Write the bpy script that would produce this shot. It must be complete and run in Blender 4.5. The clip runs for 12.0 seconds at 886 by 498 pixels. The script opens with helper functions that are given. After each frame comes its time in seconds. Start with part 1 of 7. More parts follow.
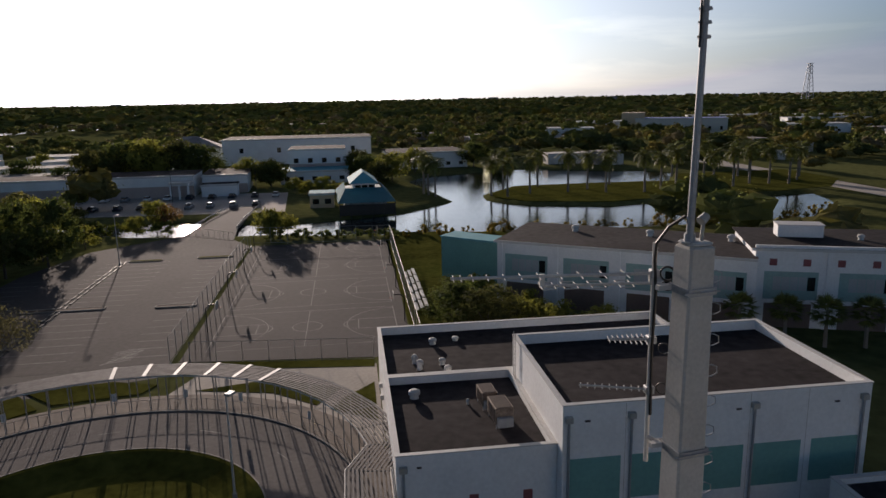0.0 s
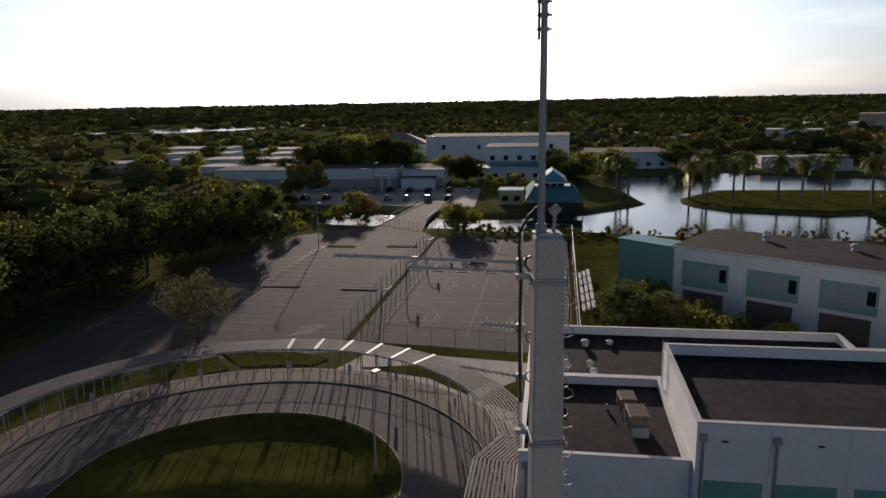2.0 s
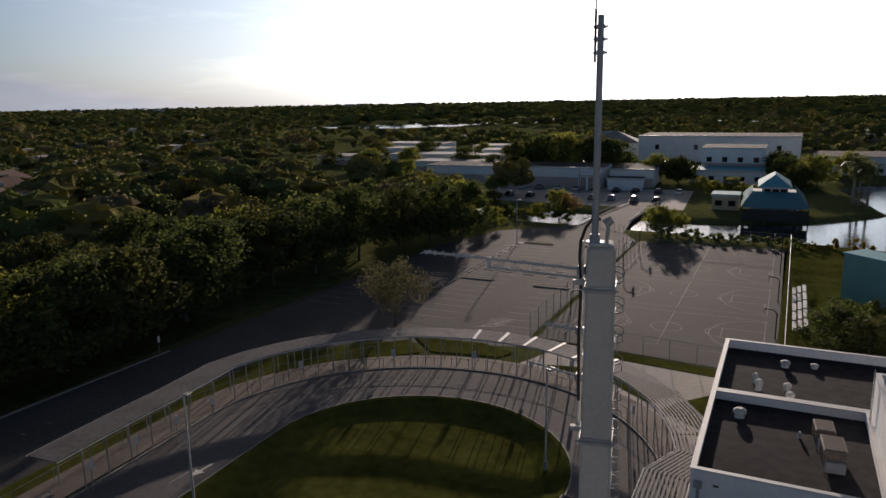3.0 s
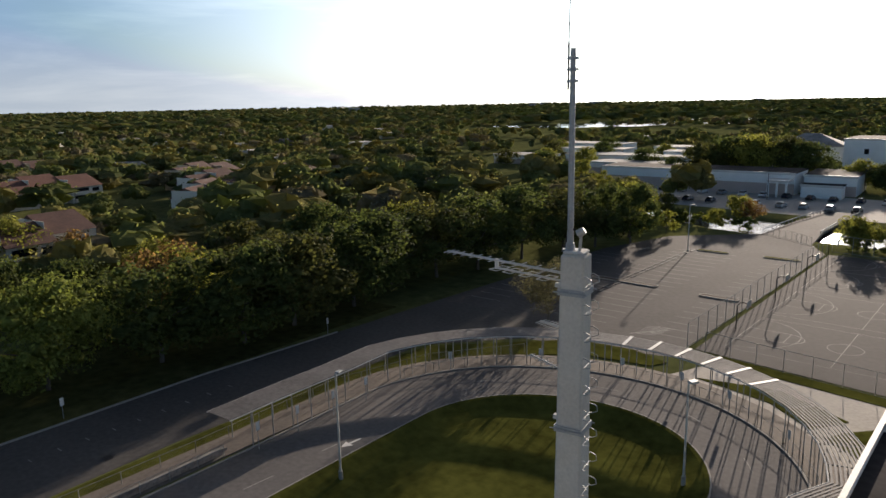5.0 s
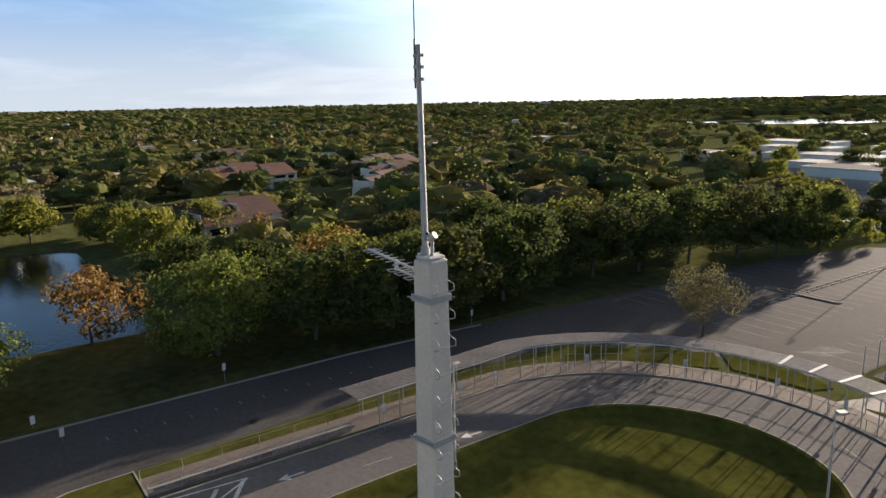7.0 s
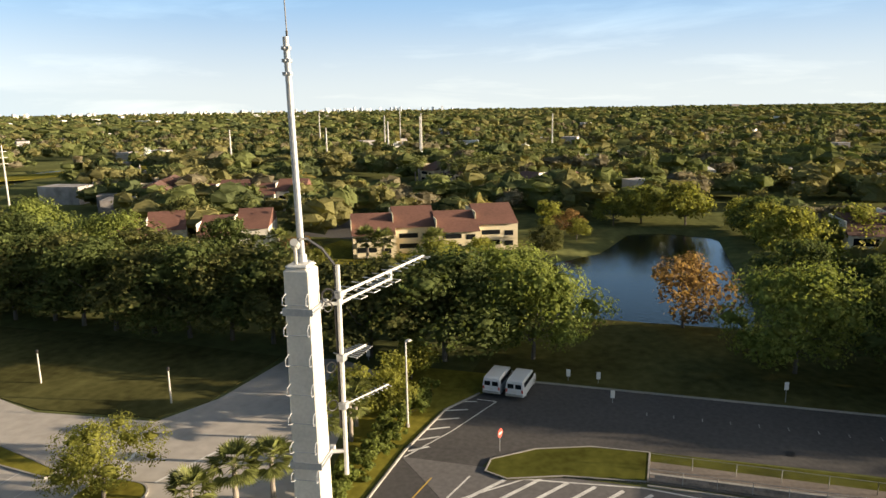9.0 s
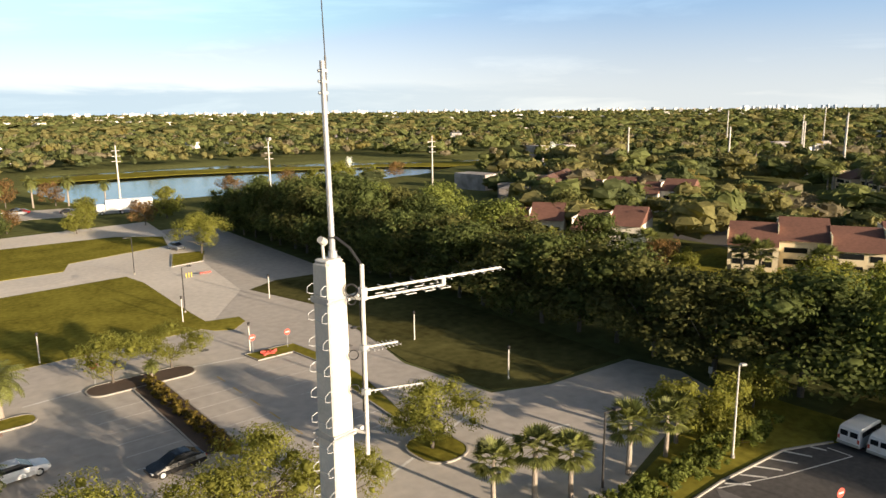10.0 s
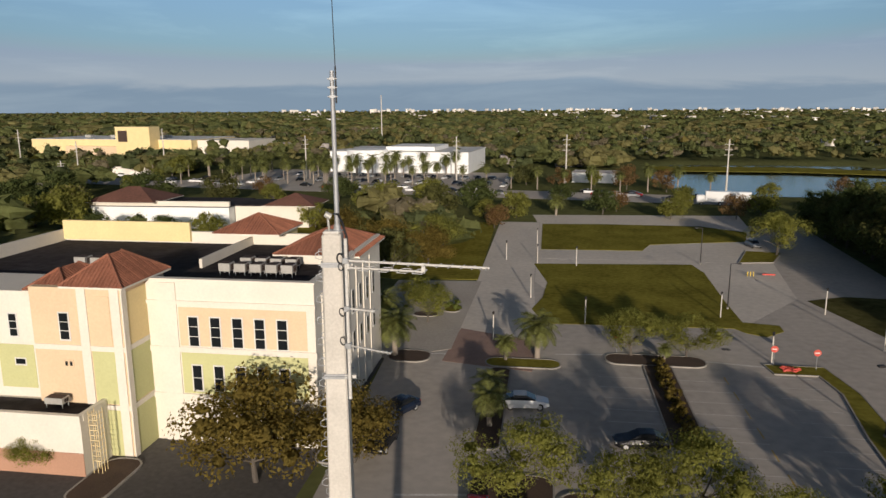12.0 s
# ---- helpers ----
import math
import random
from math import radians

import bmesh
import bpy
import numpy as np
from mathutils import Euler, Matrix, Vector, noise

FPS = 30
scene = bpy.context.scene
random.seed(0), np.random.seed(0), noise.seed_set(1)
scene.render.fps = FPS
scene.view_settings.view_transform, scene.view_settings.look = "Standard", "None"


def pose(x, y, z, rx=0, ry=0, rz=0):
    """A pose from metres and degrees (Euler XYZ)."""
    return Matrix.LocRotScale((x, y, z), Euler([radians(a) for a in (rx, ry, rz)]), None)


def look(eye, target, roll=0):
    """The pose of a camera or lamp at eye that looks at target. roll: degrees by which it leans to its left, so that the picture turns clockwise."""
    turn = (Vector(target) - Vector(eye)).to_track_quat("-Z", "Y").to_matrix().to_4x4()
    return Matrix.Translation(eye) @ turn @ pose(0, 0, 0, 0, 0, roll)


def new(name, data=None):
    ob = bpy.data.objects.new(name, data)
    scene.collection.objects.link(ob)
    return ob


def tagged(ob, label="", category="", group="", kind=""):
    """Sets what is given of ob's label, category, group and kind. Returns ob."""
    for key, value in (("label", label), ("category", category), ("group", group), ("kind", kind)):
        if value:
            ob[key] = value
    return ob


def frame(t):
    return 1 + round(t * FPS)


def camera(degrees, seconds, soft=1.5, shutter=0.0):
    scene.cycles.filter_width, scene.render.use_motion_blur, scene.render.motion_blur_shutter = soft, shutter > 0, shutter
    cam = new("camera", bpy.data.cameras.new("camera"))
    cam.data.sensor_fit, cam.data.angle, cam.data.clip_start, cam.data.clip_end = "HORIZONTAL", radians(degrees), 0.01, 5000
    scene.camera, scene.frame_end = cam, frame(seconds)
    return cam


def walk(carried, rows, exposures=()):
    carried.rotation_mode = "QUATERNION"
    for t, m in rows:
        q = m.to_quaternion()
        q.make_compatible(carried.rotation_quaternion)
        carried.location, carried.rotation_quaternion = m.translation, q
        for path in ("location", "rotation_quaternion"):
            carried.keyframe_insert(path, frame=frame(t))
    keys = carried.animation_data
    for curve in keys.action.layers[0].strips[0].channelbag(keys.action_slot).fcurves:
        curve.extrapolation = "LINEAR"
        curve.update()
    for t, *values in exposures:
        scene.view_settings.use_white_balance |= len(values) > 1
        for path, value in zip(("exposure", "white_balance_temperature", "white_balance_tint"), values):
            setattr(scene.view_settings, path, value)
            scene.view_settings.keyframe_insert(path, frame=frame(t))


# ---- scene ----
cam = camera(64.2, 12.0)
PATH = [
    (0, (-3.926, -7.533, 27.266), (-3.672, -5.595, 26.841), -1.1),
    (0.5, (-3.188, -7.622, 27.267), (-2.961, -5.681, 26.843), -1.1),
    (1, (-2.242, -7.767, 27.169), (-2.116, -5.817, 26.745), -1.1),
    (1.5, (-1.124, -7.936, 27.098), (-1.133, -5.981, 26.674), -1.1),
    (2, (0.069, -8.180, 27.117), (-0.241, -6.249, 26.699), -1.1),
    (2.5, (1.111, -8.392, 27.190), (0.431, -6.558, 26.774), -1.0),
    (3, (2.004, -8.541, 27.334), (1.142, -6.785, 26.919), -1.1),
    (3.5, (2.765, -8.604, 27.439), (1.672, -6.982, 27.023), -0.9),
    (5.3, (5.117, -8.263, 27.618), (3.808, -6.807, 27.208), -1.1),
    (5.5, (5.327, -8.161, 27.623), (3.985, -6.736, 27.212), -1.1),
    (6, (6.161, -7.632, 27.604), (4.738, -6.288, 27.191), -1.1),
    (6.5, (7.084, -6.592, 27.560), (5.587, -5.332, 27.148), -1.1),
    (6.7, (7.327, -6.035, 27.598), (5.787, -4.827, 27.185), -1.1),
    (8.3, (8.187, 1.127, 27.358), (6.236, 1.303, 26.952), -1.1),
    (8.5, (8.029, 2.000, 27.372), (6.070, 1.970, 26.969), -0.9),
    (9, (7.418, 4.392, 27.438), (5.564, 3.756, 27.040), -0.9),
    (9.5, (6.333, 6.591, 27.551), (4.768, 5.410, 27.155), -0.6),
    (10, (4.841, 8.476, 27.617), (3.603, 6.955, 27.225), -0.6),
    (10.5, (3.079, 9.950, 27.750), (2.247, 8.175, 27.355), -0.5),
    (11, (0.899, 10.885, 27.808), (0.480, 8.970, 27.412), -0.5),
    (11.5, (-1.420, 11.452, 27.810), (-1.482, 9.492, 27.415), -0.4),
    (12, (-3.867, 11.537, 27.649), (-3.543, 9.603, 27.255), -0.3),
]
EXPOSURES = [(0, -0.15, 6350, 22), (2.5, -0.27, 6350, 22), (3.5, -0.08, 6300, 19), (5.5, 0.8, 6450, 15), (6.5, 1.0, 6450, 17), (8.5, 1.4, 7300, 10), (10.5, 1.1, 7350, 14), (11, 0.75, 6950, 13), (12, -0.17, 6300, 14)]
walk(cam, [(t, look(eye, target, roll)) for t, eye, target, roll in PATH], exposures=EXPOSURES)

# ---- light ----
SUN_AZ, SUN_EL = 102.0, 10.4
HAZE, BLUE, ZENITH = (5.4, 6.3, 7.0, 1), (2.1, 4.1, 6.9, 1), (0.35, 0.7, 1.3, 1)
sun = new("sun", bpy.data.lights.new("sun", "SUN"))
sun.data.energy, sun.data.angle, sun.data.color = 5.0, radians(0.6), (1.0, 0.86, 0.68)
sx, sy, sz = (math.cos(radians(SUN_AZ)) * math.cos(radians(SUN_EL)), math.sin(radians(SUN_AZ)) * math.cos(radians(SUN_EL)), math.sin(radians(SUN_EL)))
sun.matrix_world = look((sx * 300, sy * 300, sz * 300), (0, 0, 0))
world = bpy.data.worlds.new("sky")
scene.world = world
world.use_nodes = True
wn, wl = world.node_tree.nodes, world.node_tree.links
wn.clear()
w_out, w_bg, w_sky = wn.new("ShaderNodeOutputWorld"), wn.new("ShaderNodeBackground"), wn.new("ShaderNodeTexSky")
w_sky.sky_type, w_sky.sun_disc = "NISHITA", False
w_sky.sun_elevation, w_sky.sun_rotation = radians(SUN_EL), radians(90 - SUN_AZ)
w_sky.air_density, w_sky.dust_density, w_sky.ozone_density = 1.0, 1.8, 1.6
w_bg.inputs["Strength"].default_value = 0.055
# thin clouds, flattened towards the horizon
w_co, w_map, w_no, w_ra, w_mx = wn.new("ShaderNodeTexCoord"), wn.new("ShaderNodeMapping"), wn.new("ShaderNodeTexNoise"), wn.new("ShaderNodeValToRGB"), wn.new("ShaderNodeMix")
w_map.inputs["Scale"].default_value = (1.3, 1.3, 9.5)
w_no.inputs["Scale"].default_value, w_no.inputs["Detail"].default_value, w_no.inputs["Roughness"].default_value = 2.6, 8.0, 0.6
w_no.inputs["Distortion"].default_value = 0.35
w_ra.color_ramp.elements[0].position, w_ra.color_ramp.elements[1].position = 0.50, 0.72
w_ra.color_ramp.elements[0].color, w_ra.color_ramp.elements[1].color = (0, 0, 0, 1), (0.9, 0.9, 0.9, 1)
w_sat, w_wb, w_hm, w_mul = wn.new("ShaderNodeHueSaturation"), wn.new("ShaderNodeMix"), wn.new("ShaderNodeMix"), wn.new("ShaderNodeMix")
w_sat.inputs["Saturation"].default_value = 0.7
for node, mode in ((w_mx, "MIX"), (w_wb, "MULTIPLY"), (w_hm, "LIGHTEN"), (w_mul, "MULTIPLY")):
    node.data_type, node.blend_type = "RGBA", mode
    node.inputs["Factor"].default_value = 1.0
w_mul.inputs["B"].default_value = (1.28, 1.22, 1.15, 1)
# pale haze low over the horizon
w_sep, w_abs, w_hz, w_hc = wn.new("ShaderNodeSeparateXYZ"), wn.new("ShaderNodeMath"), wn.new("ShaderNodeMapRange"), wn.new("ShaderNodeMix")
w_abs.operation = "ABSOLUTE"
w_hz.interpolation_type = "SMOOTHSTEP"
w_hz.inputs["From Min"].default_value, w_hz.inputs["From Max"].default_value = 0.0, 0.17
w_hc.data_type = "RGBA"
w_hc.inputs["A"].default_value, w_hc.inputs["B"].default_value = HAZE, BLUE
# the sky deepens overhead
w_hi, w_up, w_gain = wn.new("ShaderNodeMapRange"), wn.new("ShaderNodeMix"), wn.new("ShaderNodeMix")
w_hi.interpolation_type = "SMOOTHSTEP"
w_hi.inputs["From Min"].default_value, w_hi.inputs["From Max"].default_value = 0.17, 0.42
w_up.data_type = w_gain.data_type = "RGBA"
w_up.inputs["B"].default_value = ZENITH
w_gain.inputs["A"].default_value, w_gain.inputs["B"].default_value = (1.0, 1.4, 1.9, 1), (0.22, 0.26, 0.33, 1)
wl.new(w_co.outputs["Generated"], w_map.inputs["Vector"])
wl.new(w_map.outputs["Vector"], w_no.inputs["Vector"])
wl.new(w_no.outputs["Fac"], w_ra.inputs["Fac"])
wl.new(w_co.outputs["Generated"], w_sep.inputs["Vector"])
wl.new(w_sep.outputs["Z"], w_abs.inputs[0])
wl.new(w_abs.outputs[0], w_hz.inputs["Value"])
wl.new(w_hz.outputs["Result"], w_hc.inputs["Factor"])
wl.new(w_sky.outputs["Color"], w_sat.inputs["Color"])
wl.new(w_sat.outputs["Color"], w_wb.inputs["A"])
# thin haze levels the glare round the sun
w_cap = wn.new("ShaderNodeMix")
w_cap.data_type, w_cap.blend_type = "RGBA", "DARKEN"
w_cap.inputs["Factor"].default_value, w_cap.inputs["B"].default_value = 1.0, (34, 33, 31, 1)
wl.new(w_wb.outputs["Result"], w_cap.inputs["A"])
wl.new(w_cap.outputs["Result"], w_hm.inputs["A"])
wl.new(w_hc.outputs["Result"], w_up.inputs["A"])
wl.new(w_abs.outputs[0], w_hi.inputs["Value"])
wl.new(w_hi.outputs["Result"], w_up.inputs["Factor"])
wl.new(w_hi.outputs["Result"], w_gain.inputs["Factor"])
wl.new(w_gain.outputs["Result"], w_wb.inputs["B"])
wl.new(w_up.outputs["Result"], w_hm.inputs["B"])
# broad milky glow on the sun's side
w_dot, w_gr, w_gc, w_gm = wn.new("ShaderNodeVectorMath"), wn.new("ShaderNodeMapRange"), wn.new("ShaderNodeMix"), wn.new("ShaderNodeMix")
w_dot.operation = "DOT_PRODUCT"
w_dot.inputs[1].default_value = (sx, sy, sz)
w_gr.interpolation_type = "SMOOTHSTEP"
w_gr.inputs["From Min"].default_value, w_gr.inputs["From Max"].default_value = 0.55, 0.98
w_gc.data_type = w_gm.data_type = "RGBA"
w_gm.blend_type = "ADD"
w_gm.inputs["Factor"].default_value = 1.0
w_gc.inputs["A"].default_value, w_gc.inputs["B"].default_value = (0.0, 0.0, 0.0, 1), (8.0, 7.8, 7.2, 1)
wl.new(w_co.outputs["Generated"], w_dot.inputs[0])
wl.new(w_dot.outputs["Value"], w_gr.inputs["Value"])
wl.new(w_gr.outputs["Result"], w_gc.inputs["Factor"])
wl.new(w_hm.outputs["Result"], w_gm.inputs["A"])
wl.new(w_gc.outputs["Result"], w_gm.inputs["B"])
wl.new(w_gm.outputs["Result"], w_mx.inputs["A"])
wl.new(w_gm.outputs["Result"], w_mul.inputs["A"])
wl.new(w_mul.outputs["Result"], w_mx.inputs["B"])
wl.new(w_ra.outputs["Color"], w_mx.inputs["Factor"])
# the sky brightens again opposite the sun, with a grey bank of cloud low over the horizon there
w_anti, w_ag, w_am = wn.new("ShaderNodeMapRange"), wn.new("ShaderNodeMix"), wn.new("ShaderNodeMix")
w_anti.interpolation_type = "SMOOTHSTEP"
w_anti.inputs["From Min"].default_value, w_anti.inputs["From Max"].default_value = -0.35, -0.95
w_ag.data_type = w_am.data_type = "RGBA"
w_am.blend_type = "MULTIPLY"
w_am.inputs["Factor"].default_value = 1.0
w_ag.inputs["A"].default_value, w_ag.inputs["B"].default_value = (1, 1, 1, 1), (1.42, 1.4, 1.34, 1)
wl.new(w_dot.outputs["Value"], w_anti.inputs["Value"])
wl.new(w_anti.outputs["Result"], w_ag.inputs["Factor"])
wl.new(w_mx.outputs["Result"], w_am.inputs["A"])
wl.new(w_ag.outputs["Result"], w_am.inputs["B"])
w_edge, w_bk, w_bf, w_bm = wn.new("ShaderNodeMath"), wn.new("ShaderNodeMapRange"), wn.new("ShaderNodeMath"), wn.new("ShaderNodeMix")
w_edge.operation, w_bf.operation = "MULTIPLY_ADD", "MULTIPLY"
w_edge.inputs[1].default_value = -0.06
w_bk.interpolation_type = "SMOOTHSTEP"
w_bk.inputs["From Min"].default_value, w_bk.inputs["From Max"].default_value = 0.008, -0.008
w_bm.data_type, w_bm.blend_type = "RGBA", "MULTIPLY"
w_bm.inputs["B"].default_value = (0.60, 0.71, 0.82, 1)
wl.new(w_no.outputs["Fac"], w_edge.inputs[0])
wl.new(w_sep.outputs["Z"], w_edge.inputs[2])
wl.new(w_edge.outputs[0], w_bk.inputs["Value"])
wl.new(w_bk.outputs["Result"], w_bf.inputs[0])
wl.new(w_anti.outputs["Result"], w_bf.inputs[1])
wl.new(w_bf.outputs[0], w_bm.inputs["Factor"])
wl.new(w_am.outputs["Result"], w_bm.inputs["A"])
wl.new(w_bm.outputs["Result"], w_bg.inputs["Color"])
wl.new(w_bg.outputs["Background"], w_out.inputs["Surface"])

# ---- materials ----
MATS = {}


def material(name, color, rough=0.7, metal=0.0, vary=0.25, fine=8.0, broad=0.4, bump=0.0, islands=0.0, spec=0.4, through_light=0.0, second=None, pieces=0.0):
    """Procedural material with a broad and a fine variation at real size."""
    if name in MATS:
        return MATS[name]
    m = bpy.data.materials.new(name)
    m.use_nodes = True
    n, l = m.node_tree.nodes, m.node_tree.links
    p = n["Principled BSDF"]
    p.inputs["Roughness"].default_value, p.inputs["Metallic"].default_value = rough, metal
    p.inputs["Specular IOR Level"].default_value = spec
    geo = n.new("ShaderNodeNewGeometry")
    a, b = n.new("ShaderNodeTexNoise"), n.new("ShaderNodeTexNoise")
    for tex, s, d in ((a, broad, 4.0), (b, fine, 6.0)):
        tex.inputs["Scale"].default_value, tex.inputs["Detail"].default_value = s, d
        l.new(geo.outputs["Position"], tex.inputs["Vector"])
    add = n.new("ShaderNodeMath")
    add.operation = "ADD"
    l.new(a.outputs["Fac"], add.inputs[0])
    l.new(b.outputs["Fac"], add.inputs[1])
    last = add.outputs[0]
    if islands or pieces:
        src = geo.outputs["Random Per Island"]
        if pieces:
            src = n.new("ShaderNodeObjectInfo").outputs["Random"]
        isl = n.new("ShaderNodeMath")
        isl.operation = "MULTIPLY_ADD"
        isl.inputs[1].default_value = islands or pieces
        l.new(src, isl.inputs[0])
        l.new(last, isl.inputs[2])
        off = n.new("ShaderNodeMath")
        off.operation = "SUBTRACT"
        off.inputs[1].default_value = (islands or pieces) * 0.5
        l.new(isl.outputs[0], off.inputs[0])
        last = off.outputs[0]
    rng = n.new("ShaderNodeMapRange")
    rng.inputs["From Min"].default_value, rng.inputs["From Max"].default_value = 0.6, 1.4
    l.new(last, rng.inputs["Value"])
    mix = n.new("ShaderNodeMix")
    mix.data_type = "RGBA"
    dark = tuple(c * (1 - vary) for c in color)
    lite = second or tuple(min(1, c * (1 + vary)) for c in color)
    mix.inputs["A"].default_value, mix.inputs["B"].default_value = (*dark, 1), (*lite, 1)
    l.new(rng.outputs["Result"], mix.inputs["Factor"])
    l.new(mix.outputs["Result"], p.inputs["Base Color"])
    if bump:
        bp = n.new("ShaderNodeBump")
        bp.inputs["Strength"].default_value, bp.inputs["Distance"].default_value = 0.5, bump
        l.new(b.outputs["Fac"], bp.inputs["Height"])
        l.new(bp.outputs["Normal"], p.inputs["Normal"])
    if through_light:
        tr, ms = n.new("ShaderNodeBsdfTranslucent"), n.new("ShaderNodeMixShader")
        warm = n.new("ShaderNodeMix")
        warm.data_type, warm.blend_type = "RGBA", "MULTIPLY"
        warm.inputs["Factor"].default_value, warm.inputs["B"].default_value = 1.0, (1.75, 1.75, 1.2, 1)
        l.new(mix.outputs["Result"], warm.inputs["A"])
        l.new(warm.outputs["Result"], tr.inputs["Color"])
        ms.inputs["Fac"].default_value = through_light
        l.new(p.outputs["BSDF"], ms.inputs[1])
        l.new(tr.outputs["BSDF"], ms.inputs[2])
        l.new(ms.outputs["Shader"], n["Material Output"].inputs["Surface"])
    MATS[name] = m
    return m


CONCRETE = material("pole_concrete", (0.53, 0.50, 0.45), 0.9, vary=0.17, fine=22, broad=1.6, spec=0.2, bump=0.004)
GALV = material("galvanised_steel", (0.36, 0.37, 0.38), 0.6, 0.5, vary=0.2, fine=30, broad=2)
STEEL_WHITE = material("weathered_white_metal", (0.56, 0.545, 0.51), 0.65, 0.0, spec=0.25, vary=0.25, fine=20)
ALU = material("aluminium", (0.46, 0.46, 0.45), 0.75, 0.1, spec=0.2, vary=0.15, fine=30)
BLACK = material("black_rubber", (0.015, 0.015, 0.016), 0.5, vary=0.3)
# Shaded roads kept dark, south lots raised beyond bleaching: sunlight put into the colours.
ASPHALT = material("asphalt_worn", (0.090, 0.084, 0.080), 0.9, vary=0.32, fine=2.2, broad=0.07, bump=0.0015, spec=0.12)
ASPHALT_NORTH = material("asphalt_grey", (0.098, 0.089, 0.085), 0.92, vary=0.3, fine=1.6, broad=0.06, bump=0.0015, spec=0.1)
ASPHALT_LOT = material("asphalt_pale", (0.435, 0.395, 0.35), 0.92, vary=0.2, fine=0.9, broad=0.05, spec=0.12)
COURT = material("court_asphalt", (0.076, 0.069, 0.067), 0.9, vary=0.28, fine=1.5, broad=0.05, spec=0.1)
ASPHALT_PALE = material("asphalt_bleached_sunlit", (0.58, 0.53, 0.465), 0.92, vary=0.18, fine=1.2, broad=0.06, spec=0.12)
PAVING = material("concrete_paving", (0.40, 0.36, 0.31), 0.9, vary=0.2, fine=3, broad=0.15)
KERB = material("kerb_concrete", (0.30, 0.28, 0.25), 0.9, vary=0.25, fine=6)
PAINT = material("road_paint", (0.62, 0.60, 0.56), 0.8, vary=0.35, fine=5, broad=0.8)
PAINT_FADED = material("road_paint_faded", (0.27, 0.255, 0.24), 0.85, vary=0.45, fine=3, broad=0.6)
# Loop asphalt is paler than the shaded west road, sunlight painted in.
ASPHALT_LOOP = material("asphalt_sunlit", (0.140, 0.130, 0.125), 0.9, vary=0.3, fine=2.2, broad=0.09, bump=0.0015, spec=0.15)
PAINT_Y = material("road_paint_yellow", (0.55, 0.36, 0.08), 0.8, vary=0.35, fine=5)
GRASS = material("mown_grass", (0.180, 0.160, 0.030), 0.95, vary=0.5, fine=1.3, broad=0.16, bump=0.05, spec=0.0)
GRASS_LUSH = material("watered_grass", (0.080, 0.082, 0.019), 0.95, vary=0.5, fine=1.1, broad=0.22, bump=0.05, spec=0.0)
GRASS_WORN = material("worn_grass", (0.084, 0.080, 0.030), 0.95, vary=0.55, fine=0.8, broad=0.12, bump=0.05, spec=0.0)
GROUND = material("ground_scrub", (0.115, 0.122, 0.048), 0.95, vary=0.5, fine=0.5, broad=0.02, spec=0.0)
MULCH = material("mulch", (0.07, 0.045, 0.03), 0.95, vary=0.4, fine=9)
WALL_WHITE = material("wall_painted_white", (0.79, 0.80, 0.79), 0.85, vary=0.1, fine=4, broad=0.3)
TEAL_PALE = material("window_teal_pale", (0.27, 0.41, 0.39), 0.8, vary=0.12, fine=3)
DULL_RED = material("faded_red_paint", (0.27, 0.095, 0.095), 0.85, vary=0.2)
WALL_TEAL = material("wall_painted_teal", (0.16, 0.36, 0.33), 0.85, vary=0.12, fine=3)
ROOF_DARK = material("roof_bitumen", (0.040, 0.035, 0.036), 0.95, spec=0.08, vary=0.6, fine=1.2, broad=0.12)
ROOF_TEAL = material("roof_teal_metal", (0.13, 0.40, 0.46), 0.8, 0.0, vary=0.15, spec=0.15)
CAP = material("parapet_cap", (0.60, 0.59, 0.56), 0.6, vary=0.15)
UNIT_RUSTY = material("rusty_casing", (0.21, 0.165, 0.13), 0.75, 0.2, vary=0.5, fine=6, broad=1.5)
UNIT = material("unit_casing", (0.42, 0.41, 0.38), 0.55, 0.3, vary=0.2)
RUST = material("rusty_grille", (0.055, 0.035, 0.028), 0.85, vary=0.4)
RED = material("red_paint", (0.50, 0.07, 0.05), 0.6, vary=0.15)
YELLOW = material("yellow_paint", (0.60, 0.45, 0.06), 0.6, vary=0.15)
SLAT = material("canopy_slat", (0.165, 0.155, 0.15), 0.75, 0.0, spec=0.2, vary=0.35, fine=2.5, broad=0.3)
POST = material("post_paint", (0.36, 0.35, 0.33), 0.6, 0.2, vary=0.2)
MESH_WIRE = material("chain_link_wire", (0.20, 0.20, 0.20), 0.6, 0.5, vary=0.2)
DARKPOLE = material("dark_bronze", (0.045, 0.042, 0.04), 0.5, 0.4, vary=0.2)
CREAM = material("stucco_cream", (0.69, 0.645, 0.56), 0.9, vary=0.07, fine=5)
PEACH = material("stucco_peach", (0.66, 0.50, 0.33), 0.9, vary=0.08, fine=5)
OLIVE = material("stucco_green", (0.50, 0.50, 0.25), 0.9, vary=0.08, fine=5)
STUCCO_CREAM = material("stucco_warm_cream", (0.62, 0.53, 0.36), 0.9, vary=0.1, fine=5)
STUCCO_YELLOW = material("stucco_yellow", (0.72, 0.58, 0.30), 0.9, vary=0.08, fine=5)
TILE = material("clay_tile", (0.25, 0.10, 0.06), 0.85, vary=0.35, fine=6, broad=0.5, pieces=0.5)
TILE_FAR = material("clay_tile_far", (0.150, 0.068, 0.048), 0.9, vary=0.3, fine=2, broad=0.2)
SHINGLE = material("maroon_tile", (0.125, 0.066, 0.05), 0.9, vary=0.3, fine=2)
